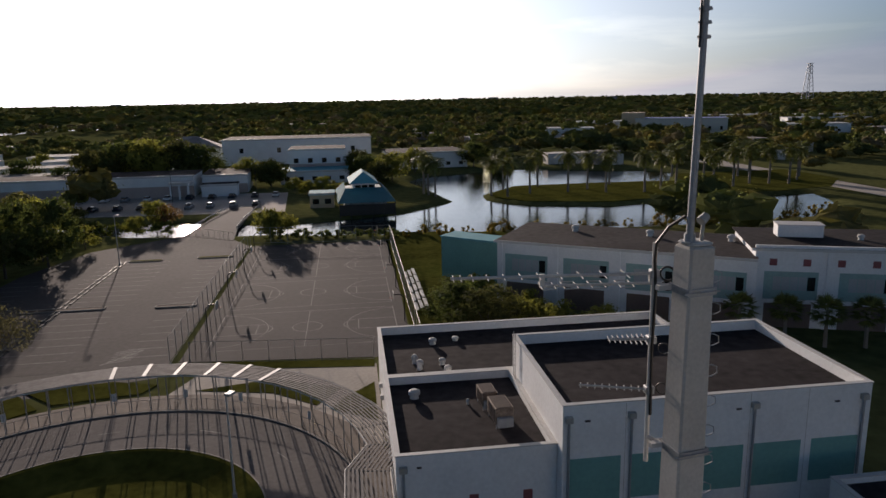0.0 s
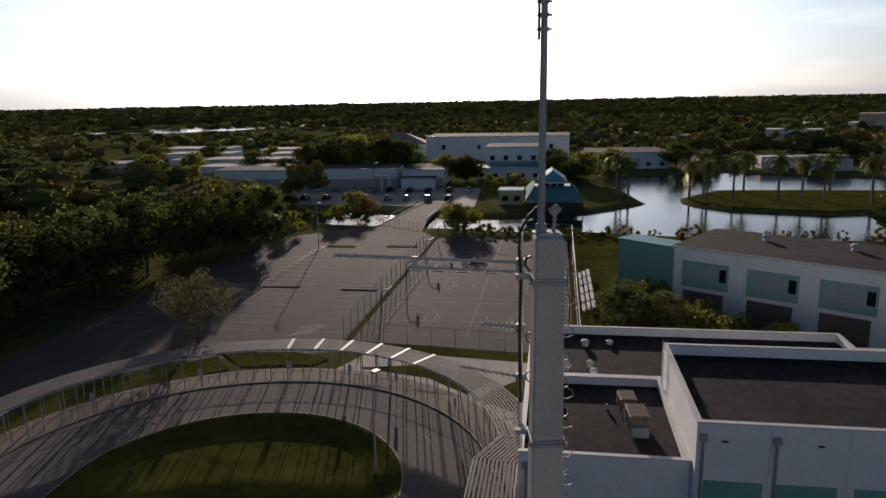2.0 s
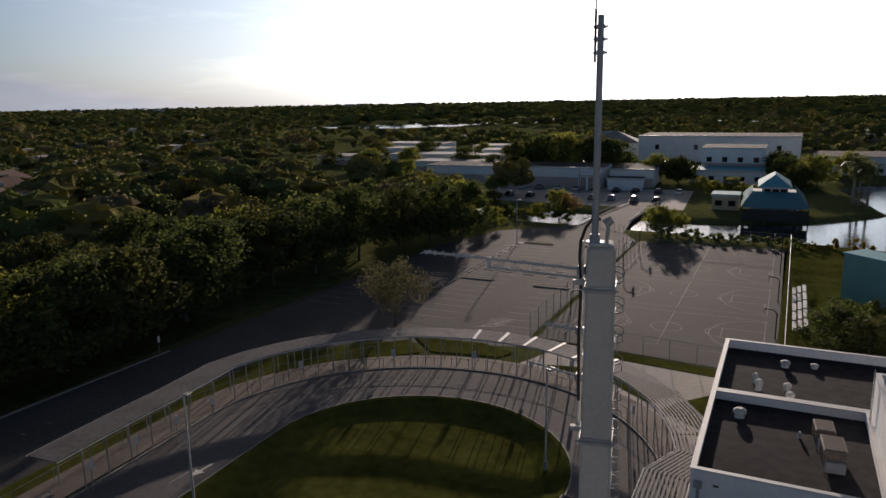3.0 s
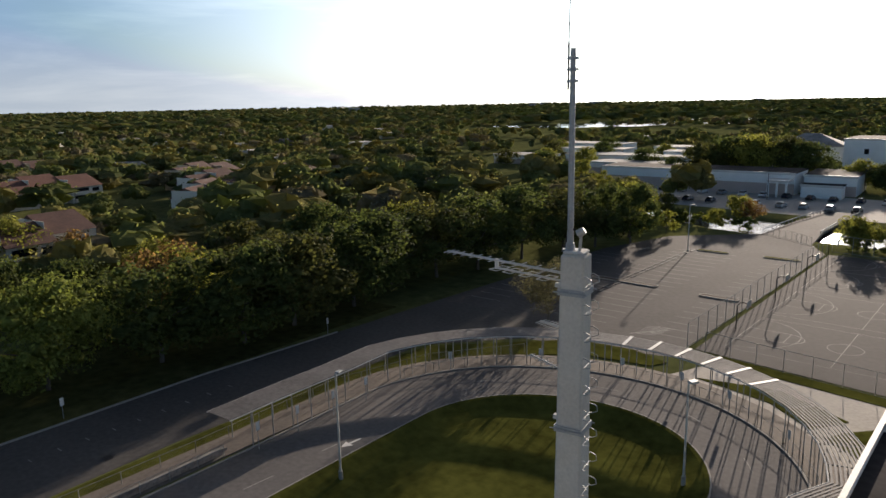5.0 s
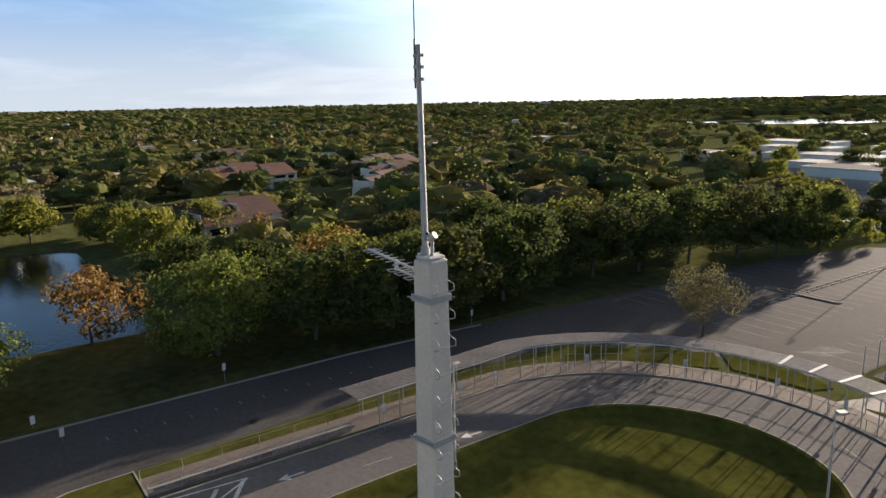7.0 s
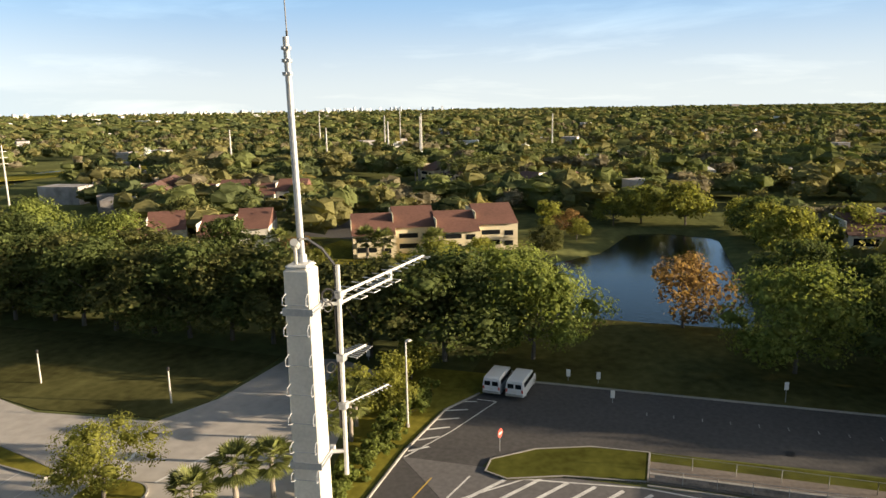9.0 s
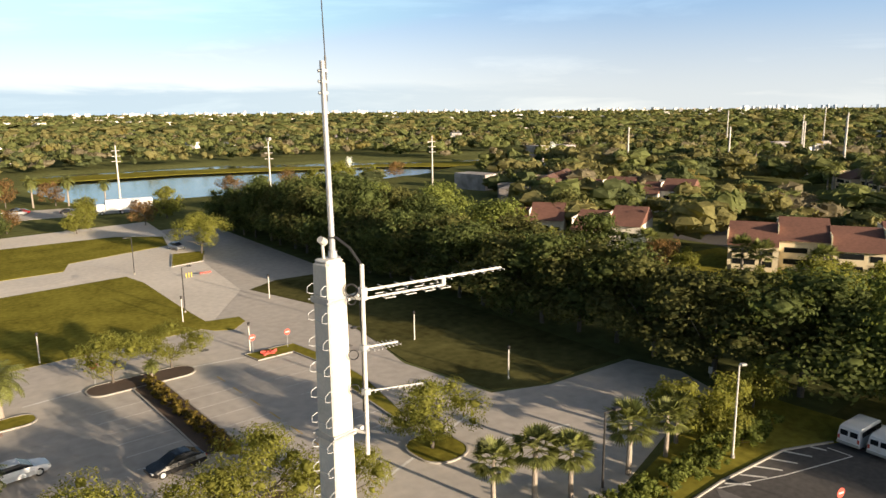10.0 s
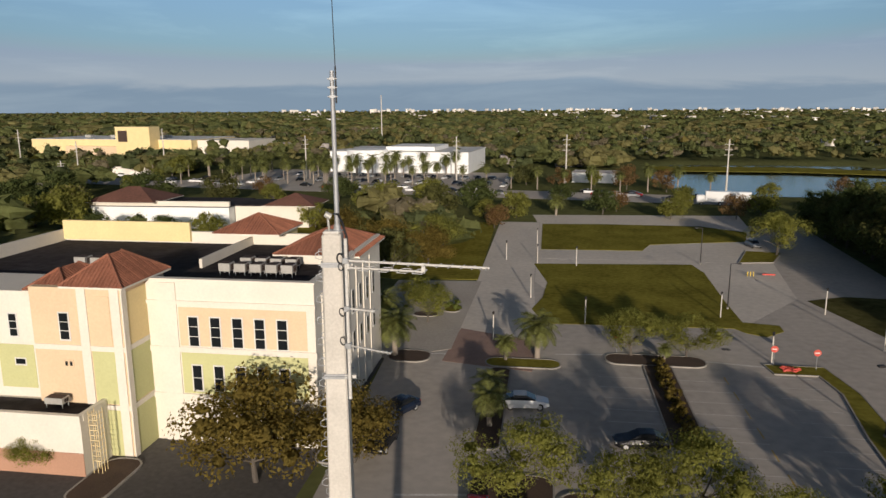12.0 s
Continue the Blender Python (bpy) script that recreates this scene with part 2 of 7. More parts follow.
GLASS = material("window_glass_dark", (0.012, 0.014, 0.016), 0.14, vary=0.2, spec=0.35)
BARK = material("bark", (0.10, 0.085, 0.07), 0.95, vary=0.35, fine=8, bump=0.02)
PALM_BARK = material("palm_bark", (0.26, 0.22, 0.18), 0.95, vary=0.3, fine=6, bump=0.02)
LEAF = material("leaf_green", (0.070, 0.087, 0.029), 0.85, vary=0.38, fine=1.0, broad=0.14, islands=0.55, spec=0.06, through_light=0.36)
LEAF_LIGHT = material("leaf_yellow_green", (0.180, 0.182, 0.044), 0.85, vary=0.38, fine=1.2, broad=0.12, islands=0.6, spec=0.06, through_light=0.45)
LEAF_LIME = material("leaf_lime", (0.150, 0.175, 0.045), 0.85, vary=0.38, fine=1.2, broad=0.12, islands=0.6, spec=0.06, through_light=0.32)
LEAF_MID = material("leaf_olive", (0.086, 0.088, 0.030), 0.85, vary=0.38, fine=1.0, broad=0.14, islands=0.5, spec=0.06, through_light=0.3)
LEAF_BROWN = material("leaf_bronze", (0.150, 0.115, 0.030), 0.85, vary=0.5, fine=1.4, broad=0.2, islands=0.7, spec=0.06, through_light=0.45)
LEAF_GREY = material("leaf_grey_brown", (0.095, 0.088, 0.055), 0.85, vary=0.4, fine=1.2, broad=0.12, islands=0.6, spec=0.06, through_light=0.35)
LEAF_RUST = material("leaf_russet", (0.17, 0.105, 0.046), 0.85, vary=0.5, fine=1.2, broad=0.12, islands=0.9, spec=0.06, through_light=0.4)
LEAF_PALM = material("palm_frond", (0.125, 0.136, 0.040), 0.6, vary=0.5, fine=1.5, islands=0.8, spec=0.2, through_light=0.2)
# Woods' leaf tones are raised and greyed, so distance haze sits in the colour.
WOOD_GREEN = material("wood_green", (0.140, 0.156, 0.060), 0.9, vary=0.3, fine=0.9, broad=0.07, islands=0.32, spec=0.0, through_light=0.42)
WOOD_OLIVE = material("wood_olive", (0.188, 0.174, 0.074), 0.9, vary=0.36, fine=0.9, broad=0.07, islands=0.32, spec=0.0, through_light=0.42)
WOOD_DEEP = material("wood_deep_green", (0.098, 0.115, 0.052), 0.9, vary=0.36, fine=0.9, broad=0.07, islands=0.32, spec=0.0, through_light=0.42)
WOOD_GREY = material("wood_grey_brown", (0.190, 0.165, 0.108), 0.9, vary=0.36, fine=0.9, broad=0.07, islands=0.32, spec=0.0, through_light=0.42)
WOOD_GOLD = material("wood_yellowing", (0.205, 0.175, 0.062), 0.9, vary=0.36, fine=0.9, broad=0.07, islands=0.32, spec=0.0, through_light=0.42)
HEDGE = material("hedge_leaf", (0.105, 0.125, 0.032), 0.7, vary=0.5, fine=2, islands=0.9, spec=0.06, through_light=0.4)
CAR_WHITE = material("car_white", (0.70, 0.70, 0.70), 0.25, vary=0.03, spec=0.6)
CAR_DARK = material("car_dark_blue", (0.012, 0.018, 0.035), 0.2, vary=0.1, spec=0.6)
CAR_BLACK = material("car_black", (0.012, 0.012, 0.013), 0.2, vary=0.1, spec=0.6)
CAR_RED = material("car_red", (0.35, 0.02, 0.02), 0.22, vary=0.1, spec=0.6)
CAR_GREY = material("car_grey", (0.25, 0.26, 0.27), 0.25, vary=0.1, spec=0.6)
TYRE = material("tyre", (0.02, 0.02, 0.02), 0.9, vary=0.2)
# Walkway concrete set dark brown: the wall's shade painted in along with staining.
WALK = material("stained_shaded_walk", (0.175, 0.145, 0.12), 0.9, vary=0.3, fine=3, broad=0.3)
FAR_WALL = material("far_wall", (0.68, 0.64, 0.58), 0.9, vary=0.2, fine=0.3, islands=0.5)
FAR_ROOF = material("far_roof", (0.34, 0.31, 0.29), 0.9, vary=0.4, fine=0.2, islands=1.0)
SPRAY = material("fountain_spray", (0.85, 0.86, 0.88), 0.9, vary=0.05, through_light=0.5)

water_m = bpy.data.materials.new("pond_water")
water_m.use_nodes = True
wp = water_m.node_tree.nodes["Principled BSDF"]
wp.inputs["Base Color"].default_value = (0.012, 0.018, 0.016, 1)
wp.inputs["Roughness"].default_value, wp.inputs["IOR"].default_value = 0.06, 1.33
w_n, w_b, w_g = (water_m.node_tree.nodes.new(k) for k in ("ShaderNodeTexNoise", "ShaderNodeBump", "ShaderNodeNewGeometry"))
w_n.inputs["Scale"].default_value, w_n.inputs["Detail"].default_value = 1.4, 4
w_b.inputs["Strength"].default_value, w_b.inputs["Distance"].default_value = 0.6, 0.06
water_m.node_tree.links.new(w_g.outputs["Position"], w_n.inputs["Vector"])
water_m.node_tree.links.new(w_n.outputs["Fac"], w_b.inputs["Height"])
water_m.node_tree.links.new(w_b.outputs["Normal"], wp.inputs["Normal"])


# ---- building helpers ----
def part(name, bm, mat, parent=None, label="", smooth=False):
    """One mesh object out of a bmesh, under its thing."""
    me = bpy.data.meshes.new(name)
    bmesh.ops.recalc_face_normals(bm, faces=bm.faces)
    bm.to_mesh(me)
    bm.free()
    me.materials.append(mat)
    if smooth:
        me.shade_smooth()
    ob = new(name, me)
    ob.parent = parent
    return tagged(ob, label)


def share(name, me, parent, m=None):
    ob = new(name, me)
    ob.parent = parent
    if m is not None:
        ob.matrix_basis = m
    return ob


def np_mesh(name, v, f, mat, smooth=False):
    me = bpy.data.meshes.new(name)
    v, f = np.asarray(v, np.float32), np.asarray(f, np.int32)
    k = f.shape[1]
    me.vertices.add(len(v))
    me.vertices.foreach_set("co", v.ravel())
    me.loops.add(f.size)
    me.loops.foreach_set("vertex_index", f.ravel())
    me.polygons.add(len(f))
    me.polygons.foreach_set("loop_start", np.arange(0, f.size, k, dtype=np.int32))
    me.update(calc_edges=True)
    me.materials.append(mat)
    if smooth:
        me.shade_smooth()
    else:
        me.shade_flat()
    return me


def thing(name, x, y, z=0.0, rz=0.0, label="", category="", group="", kind=""):
    ob = new(name)
    ob.empty_display_size = 0.3
    ob.matrix_basis = pose(x, y, z, 0, 0, rz)
    return tagged(ob, label, category, group, kind)


def single(name, bm, mat, label, category, group="", kind="", x=0, y=0, z=0, rz=0, smooth=False):
    ob = part(name, bm, mat, None, smooth=smooth)
    ob.matrix_basis = pose(x, y, z, 0, 0, rz)
    return tagged(ob, label, category, group, kind)


def box(bm, x0, y0, z0, x1, y1, z1, bevel=0.0):
    r = bmesh.ops.create_cube(bm, size=1.0, matrix=Matrix.Translation(((x0 + x1) / 2, (y0 + y1) / 2, (z0 + z1) / 2)) @ Matrix.Diagonal((abs(x1 - x0), abs(y1 - y0), abs(z1 - z0), 1)))
    if bevel:
        es = list({e for v in r["verts"] for e in v.link_edges})
        bmesh.ops.bevel(bm, geom=es, offset=bevel, segments=1, affect="EDGES")
    return bm


def rod(bm, a, b, r0, r1=None, n=8):
    a, b = Vector(a), Vector(b)
    d = b - a
    q = d.to_track_quat("Z", "Y").to_matrix().to_4x4()
    bmesh.ops.create_cone(bm, cap_ends=True, segments=n, radius1=r0, radius2=r0 if r1 is None else r1, depth=d.length, matrix=Matrix.Translation((a + b) / 2) @ q)
    return bm


def tube(bm, pts, r, n=6):
    """One connected tube along the points; closed where they end as they began."""
    P = [Vector(p) for p in pts]
    closed = len(P) > 3 and (P[0] - P[-1]).length < 1e-4
    if closed:
        P.pop()
    k = len(P)
    rings, ref = [], None
    for i in range(k):
        a, b = (P[i - 1], P[(i + 1) % k]) if closed else (P[max(i - 1, 0)], P[min(i + 1, k - 1)])
        d = (b - a).normalized()
        if ref is None:
            ref = d.orthogonal()
        u = (ref - d * ref.dot(d)).normalized()
        ref, w = u, d.cross(u)
        rings.append([bm.verts.new(P[i] + (u * math.cos(2 * math.pi * j / n) + w * math.sin(2 * math.pi * j / n)) * r) for j in range(n)])
    for i in range(k if closed else k - 1):
        A, C = rings[i], rings[(i + 1) % k]
        for j in range(n):
            bm.faces.new((A[j], A[(j + 1) % n], C[(j + 1) % n], C[j]))
    if not closed:
        bm.faces.new(rings[0][::-1])
        bm.faces.new(rings[-1])
    return bm


def prism(bm, poly, z0, z1):
    lo = [bm.verts.new((x, y, z0)) for x, y in poly]
    hi = [bm.verts.new((x, y, z1)) for x, y in poly]
    bm.faces.new(hi)
    bm.faces.new(lo[::-1])
    for i in range(len(poly)):
        j = (i + 1) % len(poly)
        bm.faces.new((lo[i], lo[j], hi[j], hi[i]))
    return bm


def band(bm, line, w0, w1, z0, z1):
    """A strip along a line of points, from w0 to w1 metres to its left."""
    n = len(line)
    out = []
    for i, (x, y) in enumerate(line):
        (xa, ya), (xb, yb) = line[max(i - 1, 0)], line[min(i + 1, n - 1)]
        dx, dy = xb - xa, yb - ya
        k = math.hypot(dx, dy) or 1
        nx, ny = -dy / k, dx / k
        out.append([bm.verts.new((x + nx * w, y + ny * w, z)) for w, z in ((w0, z0), (w1, z0), (w1, z1), (w0, z1))])
    for p, q in zip(out, out[1:]):
        for k in range(4):
            bm.faces.new((p[k], p[(k + 1) % 4], q[(k + 1) % 4], q[k]))
    bm.faces.new(out[0])
    bm.faces.new(out[-1][::-1])
    return bm


def arc(cx, cy, r, a0, a1, n=24):
    return [(cx + r * math.cos(radians(a0 + (a1 - a0) * i / n)), cy + r * math.sin(radians(a0 + (a1 - a0) * i / n))) for i in range(n + 1)]


def oval(x0, y0, x1, y1, r, n=6):
    return [*arc(x1 - r, y1 - r, r, 0, 90, n), *arc(x0 + r, y1 - r, r, 90, 180, n), *arc(x0 + r, y0 + r, r, 180, 270, n), *arc(x1 - r, y0 + r, r, 270, 360, n)]


def B():
    return bmesh.new()

# ---- ground, with the lakes hollowed out of it ----
LAKE = [(-130, 158), (-72, 153), (-43, 143), (-16, 140), (4, 136), (40, 133), (76, 133), (98, 136), (111, 144), (118, 158), (124, 180), (125, 205), (104, 235), (60, 256), (22, 240), (16, 226), (20, 205), (24, 178), (8, 161), (-18, 153), (-50, 162), (-74, 164), (-130, 172)]
LAKE_ISLE = [(33, 189), (32, 178), (40, 167), (62, 161), (90, 168), (112, 167), (135, 172), (150, 190), (150, 225), (105, 222), (96, 204), (70, 206), (45, 205)]
POND = [(-83.91, -4.34), (-84.5, 13.12), (-100.55, 14.6), (-120.49, 13.08), (-148.43, 11.33), (-152.11, 1.55), (-148.89, -6.15), (-127.78, -9.54), (-109.47, -20.98), (-97.27, -28.61), (-87.53, -18.38)]
EAST_LAKE = [(-45.9, -222.9), (-107.9, -222), (-185.1, -235.9), (-226, -262), (-226, -300), (-180, -326), (-140, -345), (-99, -352), (-55, -348), (-40, -285)]
EAST_LAKE_B = [(-235, -290), (-310, -274), (-390, -261), (-382, -248), (-300, -258), (-240, -276)]
FAR_LAKE = [(-470, 640), (-380, 625), (-330, 660), (-290, 740), (-240, 840), (-200, 930), (-290, 950), (-360, 850), (-440, 740)]
WATERS = [LAKE, POND, EAST_LAKE, EAST_LAKE_B, FAR_LAKE]


def inside(poly, X, Y):
    res = np.zeros(X.shape, bool)
    for (x0, y0), (x1, y1) in zip(poly, poly[1:] + poly[:1]):
        hit = ((y0 > Y) != (y1 > Y)) & (X < (x1 - x0) * (Y - y0) / ((y1 - y0) or 1e-9) + x0)
        res ^= hit
    return res


def edge_dist(poly, X, Y):
    best = np.full(X.shape, 1e9)
    for (x0, y0), (x1, y1) in zip(poly, poly[1:] + poly[:1]):
        dx, dy = x1 - x0, y1 - y0
        u = np.clip(((X - x0) * dx + (Y - y0) * dy) / (dx * dx + dy * dy), 0, 1)
        best = np.minimum(best, np.hypot(X - x0 - u * dx, Y - y0 - u * dy))
    return best


def signed(poly, X, Y):
    return np.where(inside(poly, X, Y), -1, 1) * edge_dist(poly, X, Y)


def in_water(X, Y, margin=0.0):
    X, Y = np.asarray(X, float), np.asarray(Y, float)
    wet = np.zeros(X.shape, bool)
    for poly in WATERS:
        wet |= signed(poly, X, Y) < margin
    return wet & ~(signed(LAKE_ISLE, X, Y) < -margin)


def steps(lo, hi, fine, far):
    a = list(np.arange(lo, hi + fine / 2, fine))
    g, s = [], fine
    p = hi
    while p < far:
        s *= 1.25
        p += s
        g.append(p)
    h, s, p = [], fine, lo
    while p > -far:
        s *= 1.25
        p -= s
        h.append(p)
    return np.array(h[::-1] + a + g)


gx, gy = steps(-230, 160, 3.2, 4900), steps(-310, 290, 3.2, 4900)
GX, GY = np.meshgrid(gx, gy)
deep = np.full(GX.shape, 1e9)
for poly in WATERS:
    deep = np.minimum(deep, signed(poly, GX, GY))
deep = np.maximum(deep, -signed(LAKE_ISLE, GX, GY))
GZ = np.interp(deep, [-6, -1, 2.5], [-3.0, -1.3, 0.0])
# the loop's island lies in a shallow hollow
ISLE = [(-10.6, 6), (-10.6, 35.2), *[(x - 0.9 * max(0.0, (-22.4 - x) / 12.0), y) for x, y in arc(-22.4, 35.2, 12.0, 0, 180, 28)], (-34.9, 19), (-34.4, 7), (-28, -3), (-18, -3), (-13, 0)]
GZ = np.where(signed(ISLE, GX, GY) < 3.2, -1.0, GZ)
nx_, ny_ = len(gx), len(gy)
idx = np.arange(nx_ * ny_).reshape(ny_, nx_)
quads = np.stack([idx[:-1, :-1], idx[:-1, 1:], idx[1:, 1:], idx[1:, :-1]], -1).reshape(-1, 4)
tagged(new("ground", np_mesh("ground", np.stack([GX, GY, GZ], -1).reshape(-1, 3), quads, GROUND, True)), "dry scrubby ground with grass reaching the horizon", "ground", kind="structure")


def sheet(name, poly, z0, z1, mat, label, category, kind="structure"):
    return single(name, prism(B(), poly, z0, z1), mat, label, category, kind=kind)


for poly, label in ((LAKE, "dark still lake reflecting the bright sky"), (POND, "small still pond beside the trees"), (EAST_LAKE, "blue lake beyond the parking lots"), (EAST_LAKE_B, "narrow blue lake by the fountains"), (FAR_LAKE, "far lake shining under the sun")):
    xs, ys = [p[0] for p in poly], [p[1] for p in poly]
    bm = B()
    vs = [bm.verts.new((x, y, -0.8)) for x, y in ((min(xs) - 2, min(ys) - 2), (max(xs) + 2, min(ys) - 2), (max(xs) + 2, max(ys) + 2), (min(xs) - 2, max(ys) + 2))]
    bm.faces.new(vs)
    single("water", bm, water_m, label, "water", kind="structure")

# lawns
sheet("lawn_courts", [(2.5, 64), (2.5, 136), (38, 128), (60, 110), (30, 92), (12, 100), (8, 64)], -0.1, 0.03, GRASS_LUSH, "green lawn between the courts and the lake", "lawn")
sheet("lawn_isle", [(36, 188), (35, 179), (42, 170), (62, 164), (90, 171), (112, 171), (132, 176), (146, 192), (146, 220), (106, 218), (97, 200), (70, 202), (46, 201)], -0.1, 0.06, GRASS_LUSH, "bright mown grass on the lake peninsula", "lawn")
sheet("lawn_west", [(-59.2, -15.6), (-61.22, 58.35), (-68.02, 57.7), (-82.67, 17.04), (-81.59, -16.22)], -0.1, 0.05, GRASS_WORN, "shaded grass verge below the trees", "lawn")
sheet("lawn_apartments", [(-99.42, -22.7), (-114.31, -27.09), (-123.43, -63.17), (-110.42, -64.76), (-93.93, -42.46)], -0.1, 0.05, GRASS, "grass in front of the apartments", "lawn")
sheet("lawn_east_shore", [(-46.38, -306.9), (-102.41, -305.93), (-186.45, -278.8), (-212.67, -254.55), (-374.86, -209.47), (-378.57, -223.47), (-214.26, -279.5), (-103.93, -331.96), (-43.94, -330.86)], -0.1, 0.05, GRASS, "sunlit grass bank beyond the lake", "lawn")
sheet("field_far_east", [(246.56, -355.54), (336.36, -343.89), (427.63, -412.23), (307.28, -394.44)], -0.1, 0.1, GRASS, "far green sports field", "lawn")

sheet("apartment_parking", [(-125.48, -60.75), (-126.18, -75.15), (-149.86, -87.75), (-157.14, -74.09)], -0.15, 0.02, ASPHALT, "dark asphalt parking beside the apartments", "road")

# ---- roads ----
LC = (-22.6, 35.4)  # middle of the bus loop's bend


def bend(r, a0, a1, n=24):
    """Points of the loop's bend, which is wider on its western side."""
    return [(x - 1.5 * max(0.0, (LC[0] - x) / r), y) for x, y in arc(*LC, r, a0, a1, n)]



bm = B()
rim = []
for line in ([(-40.6, -15.88), (-33.6, -15.87), (-3.32, -15.06), (-3.6, 35.4), *bend(19.0, 0, 180, 40), (-42.29, 18.49)], ISLE):
    vs = [bm.verts.new((x, y, 0.02)) for x, y in line]
    rim += [bm.edges.new((p, q)) for p, q in zip(vs, vs[1:] + vs[:1])]
bmesh.ops.triangle_fill(bm, edges=rim, use_beauty=True, use_dissolve=False)
low = bmesh.ops.extrude_face_region(bm, geom=bm.faces[:])["geom"]
bmesh.ops.translate(bm, verts=[g for g in low if isinstance(g, bmesh.types.BMVert)], vec=(0, 0, -0.17))
single("loop_road", bm, ASPHALT_LOOP, "worn grey asphalt of the bus loop", "road", kind="structure")
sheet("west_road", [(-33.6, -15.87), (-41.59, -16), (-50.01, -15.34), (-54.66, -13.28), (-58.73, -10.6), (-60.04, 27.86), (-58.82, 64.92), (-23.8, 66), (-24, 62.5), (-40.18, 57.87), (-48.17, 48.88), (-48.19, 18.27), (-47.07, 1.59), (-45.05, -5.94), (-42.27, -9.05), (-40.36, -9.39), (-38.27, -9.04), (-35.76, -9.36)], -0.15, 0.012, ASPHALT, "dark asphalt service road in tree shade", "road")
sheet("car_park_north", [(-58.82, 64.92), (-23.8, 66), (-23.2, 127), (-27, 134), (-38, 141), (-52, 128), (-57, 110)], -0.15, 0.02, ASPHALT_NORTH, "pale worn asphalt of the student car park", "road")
sheet("bridge_road", [(-27, 133), (-38, 140.5), (-36.5, 161), (-34, 178), (-27.5, 178), (-28.6, 150)], -0.6, 0.05, ASPHALT_NORTH, "asphalt bridge road over the canal", "road")
sheet("car_park_school", [(-90, 172), (-20, 168), (-22, 205), (-92, 212)], -0.15, 0.03, ASPHALT_LOT, "far school car park with parked cars", "road")
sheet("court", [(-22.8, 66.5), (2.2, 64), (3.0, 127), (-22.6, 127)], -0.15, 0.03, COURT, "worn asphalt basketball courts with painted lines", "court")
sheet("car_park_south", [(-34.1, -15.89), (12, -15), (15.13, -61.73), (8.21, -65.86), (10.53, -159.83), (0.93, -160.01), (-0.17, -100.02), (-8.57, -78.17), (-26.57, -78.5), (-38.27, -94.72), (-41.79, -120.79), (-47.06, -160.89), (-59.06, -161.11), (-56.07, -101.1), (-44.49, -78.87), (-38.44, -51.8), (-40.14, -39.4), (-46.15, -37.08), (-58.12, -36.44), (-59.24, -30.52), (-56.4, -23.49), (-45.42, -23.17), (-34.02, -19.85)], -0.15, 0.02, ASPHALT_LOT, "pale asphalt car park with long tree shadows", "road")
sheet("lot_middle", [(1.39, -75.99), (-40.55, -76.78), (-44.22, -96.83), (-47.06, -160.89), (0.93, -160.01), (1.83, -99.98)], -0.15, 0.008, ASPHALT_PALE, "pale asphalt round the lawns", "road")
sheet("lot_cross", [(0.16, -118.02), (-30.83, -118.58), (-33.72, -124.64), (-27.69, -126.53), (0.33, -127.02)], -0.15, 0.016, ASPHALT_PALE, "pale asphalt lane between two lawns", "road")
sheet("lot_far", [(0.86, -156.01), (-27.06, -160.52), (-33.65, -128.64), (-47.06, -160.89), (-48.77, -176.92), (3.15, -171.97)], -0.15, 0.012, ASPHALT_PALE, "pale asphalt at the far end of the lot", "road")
sheet("avenue", [(-56.4, -197.07), (-56.03, -217.06), (405.25, -282.62), (404.84, -260.63)], -0.15, 0.03, ASPHALT_LOT, "broad avenue with traffic beyond the lots", "road")
sheet("mall_parking", [(14.07, -221.78), (134.38, -237.58), (125.48, -297.75), (15.31, -289.77)], -0.15, 0.02, ASPHALT_LOT, "far car park under palms", "road")
sheet("lake_road", [(131, 118), (141, 118), (143, 345), (133, 345)], -0.15, 0.05, ASPHALT_LOT, "grey road behind the lakeside palms", "road")
sheet("school_yard", [(14, -14), (70, -14), (70.76, -40.71), (15.13, -61.73)], -0.15, 0.015, ASPHALT, "service yard beside the building", "road")
sheet("plaza", [(8.21, -65.86), (15.13, -61.73), (21.21, -65.62), (21.79, -97.62), (8.31, -98.86)], -0.15, 0.05, PAVING, "pale paved entrance plaza", "pavement")
# Extra pale sheet: the low sun's sheen on the drive is painted in.
sheet("drive_pale", [(8.4, -64), (10.4, -159), (1.0, -159.5), (0.0, -100), (-1.2, -77), (-1.0, -66)], -0.1, 0.03, ASPHALT_PALE, "pale drive beside the lawns, sun sheen put into its colour", "road")
sheet("crossing_brick", [(-1.4, -60.04), (8.63, -61.85), (8.15, -73.86), (-1.72, -70.04)], -0.1, 0.042, material("brick_paving", (0.30, 0.20, 0.16), 0.9, vary=0.25, fine=5), "reddish brick paved crossing", "pavement")
sheet("lawn_a", [(0.47, -113.11), (-27.08, -116.12), (-28.09, -109.83), (-27.62, -91.92), (-27.61, -81.62), (-31.92, -80.8), (-31.77, -78.4), (-29.02, -75.74), (-26.89, -77.11), (-25.96, -78.79), (-2.38, -77.46), (-0.36, -83.92), (-1.65, -90.15), (-2.18, -99.46)], -0.1, 0.07, GRASS, "sunlit yellow-green lawn between the lots", "lawn")
sheet("lawn_b", [(0.19, -157.52), (-13.89, -158.88), (-36.3, -158.59), (-44.73, -151.55), (-42.04, -140.29), (-29.4, -136.46), (-22.04, -134.23), (-19.86, -127.69), (-0.38, -126.43)], -0.1, 0.07, GRASS, "sunlit lawn strip beyond the lane", "lawn")
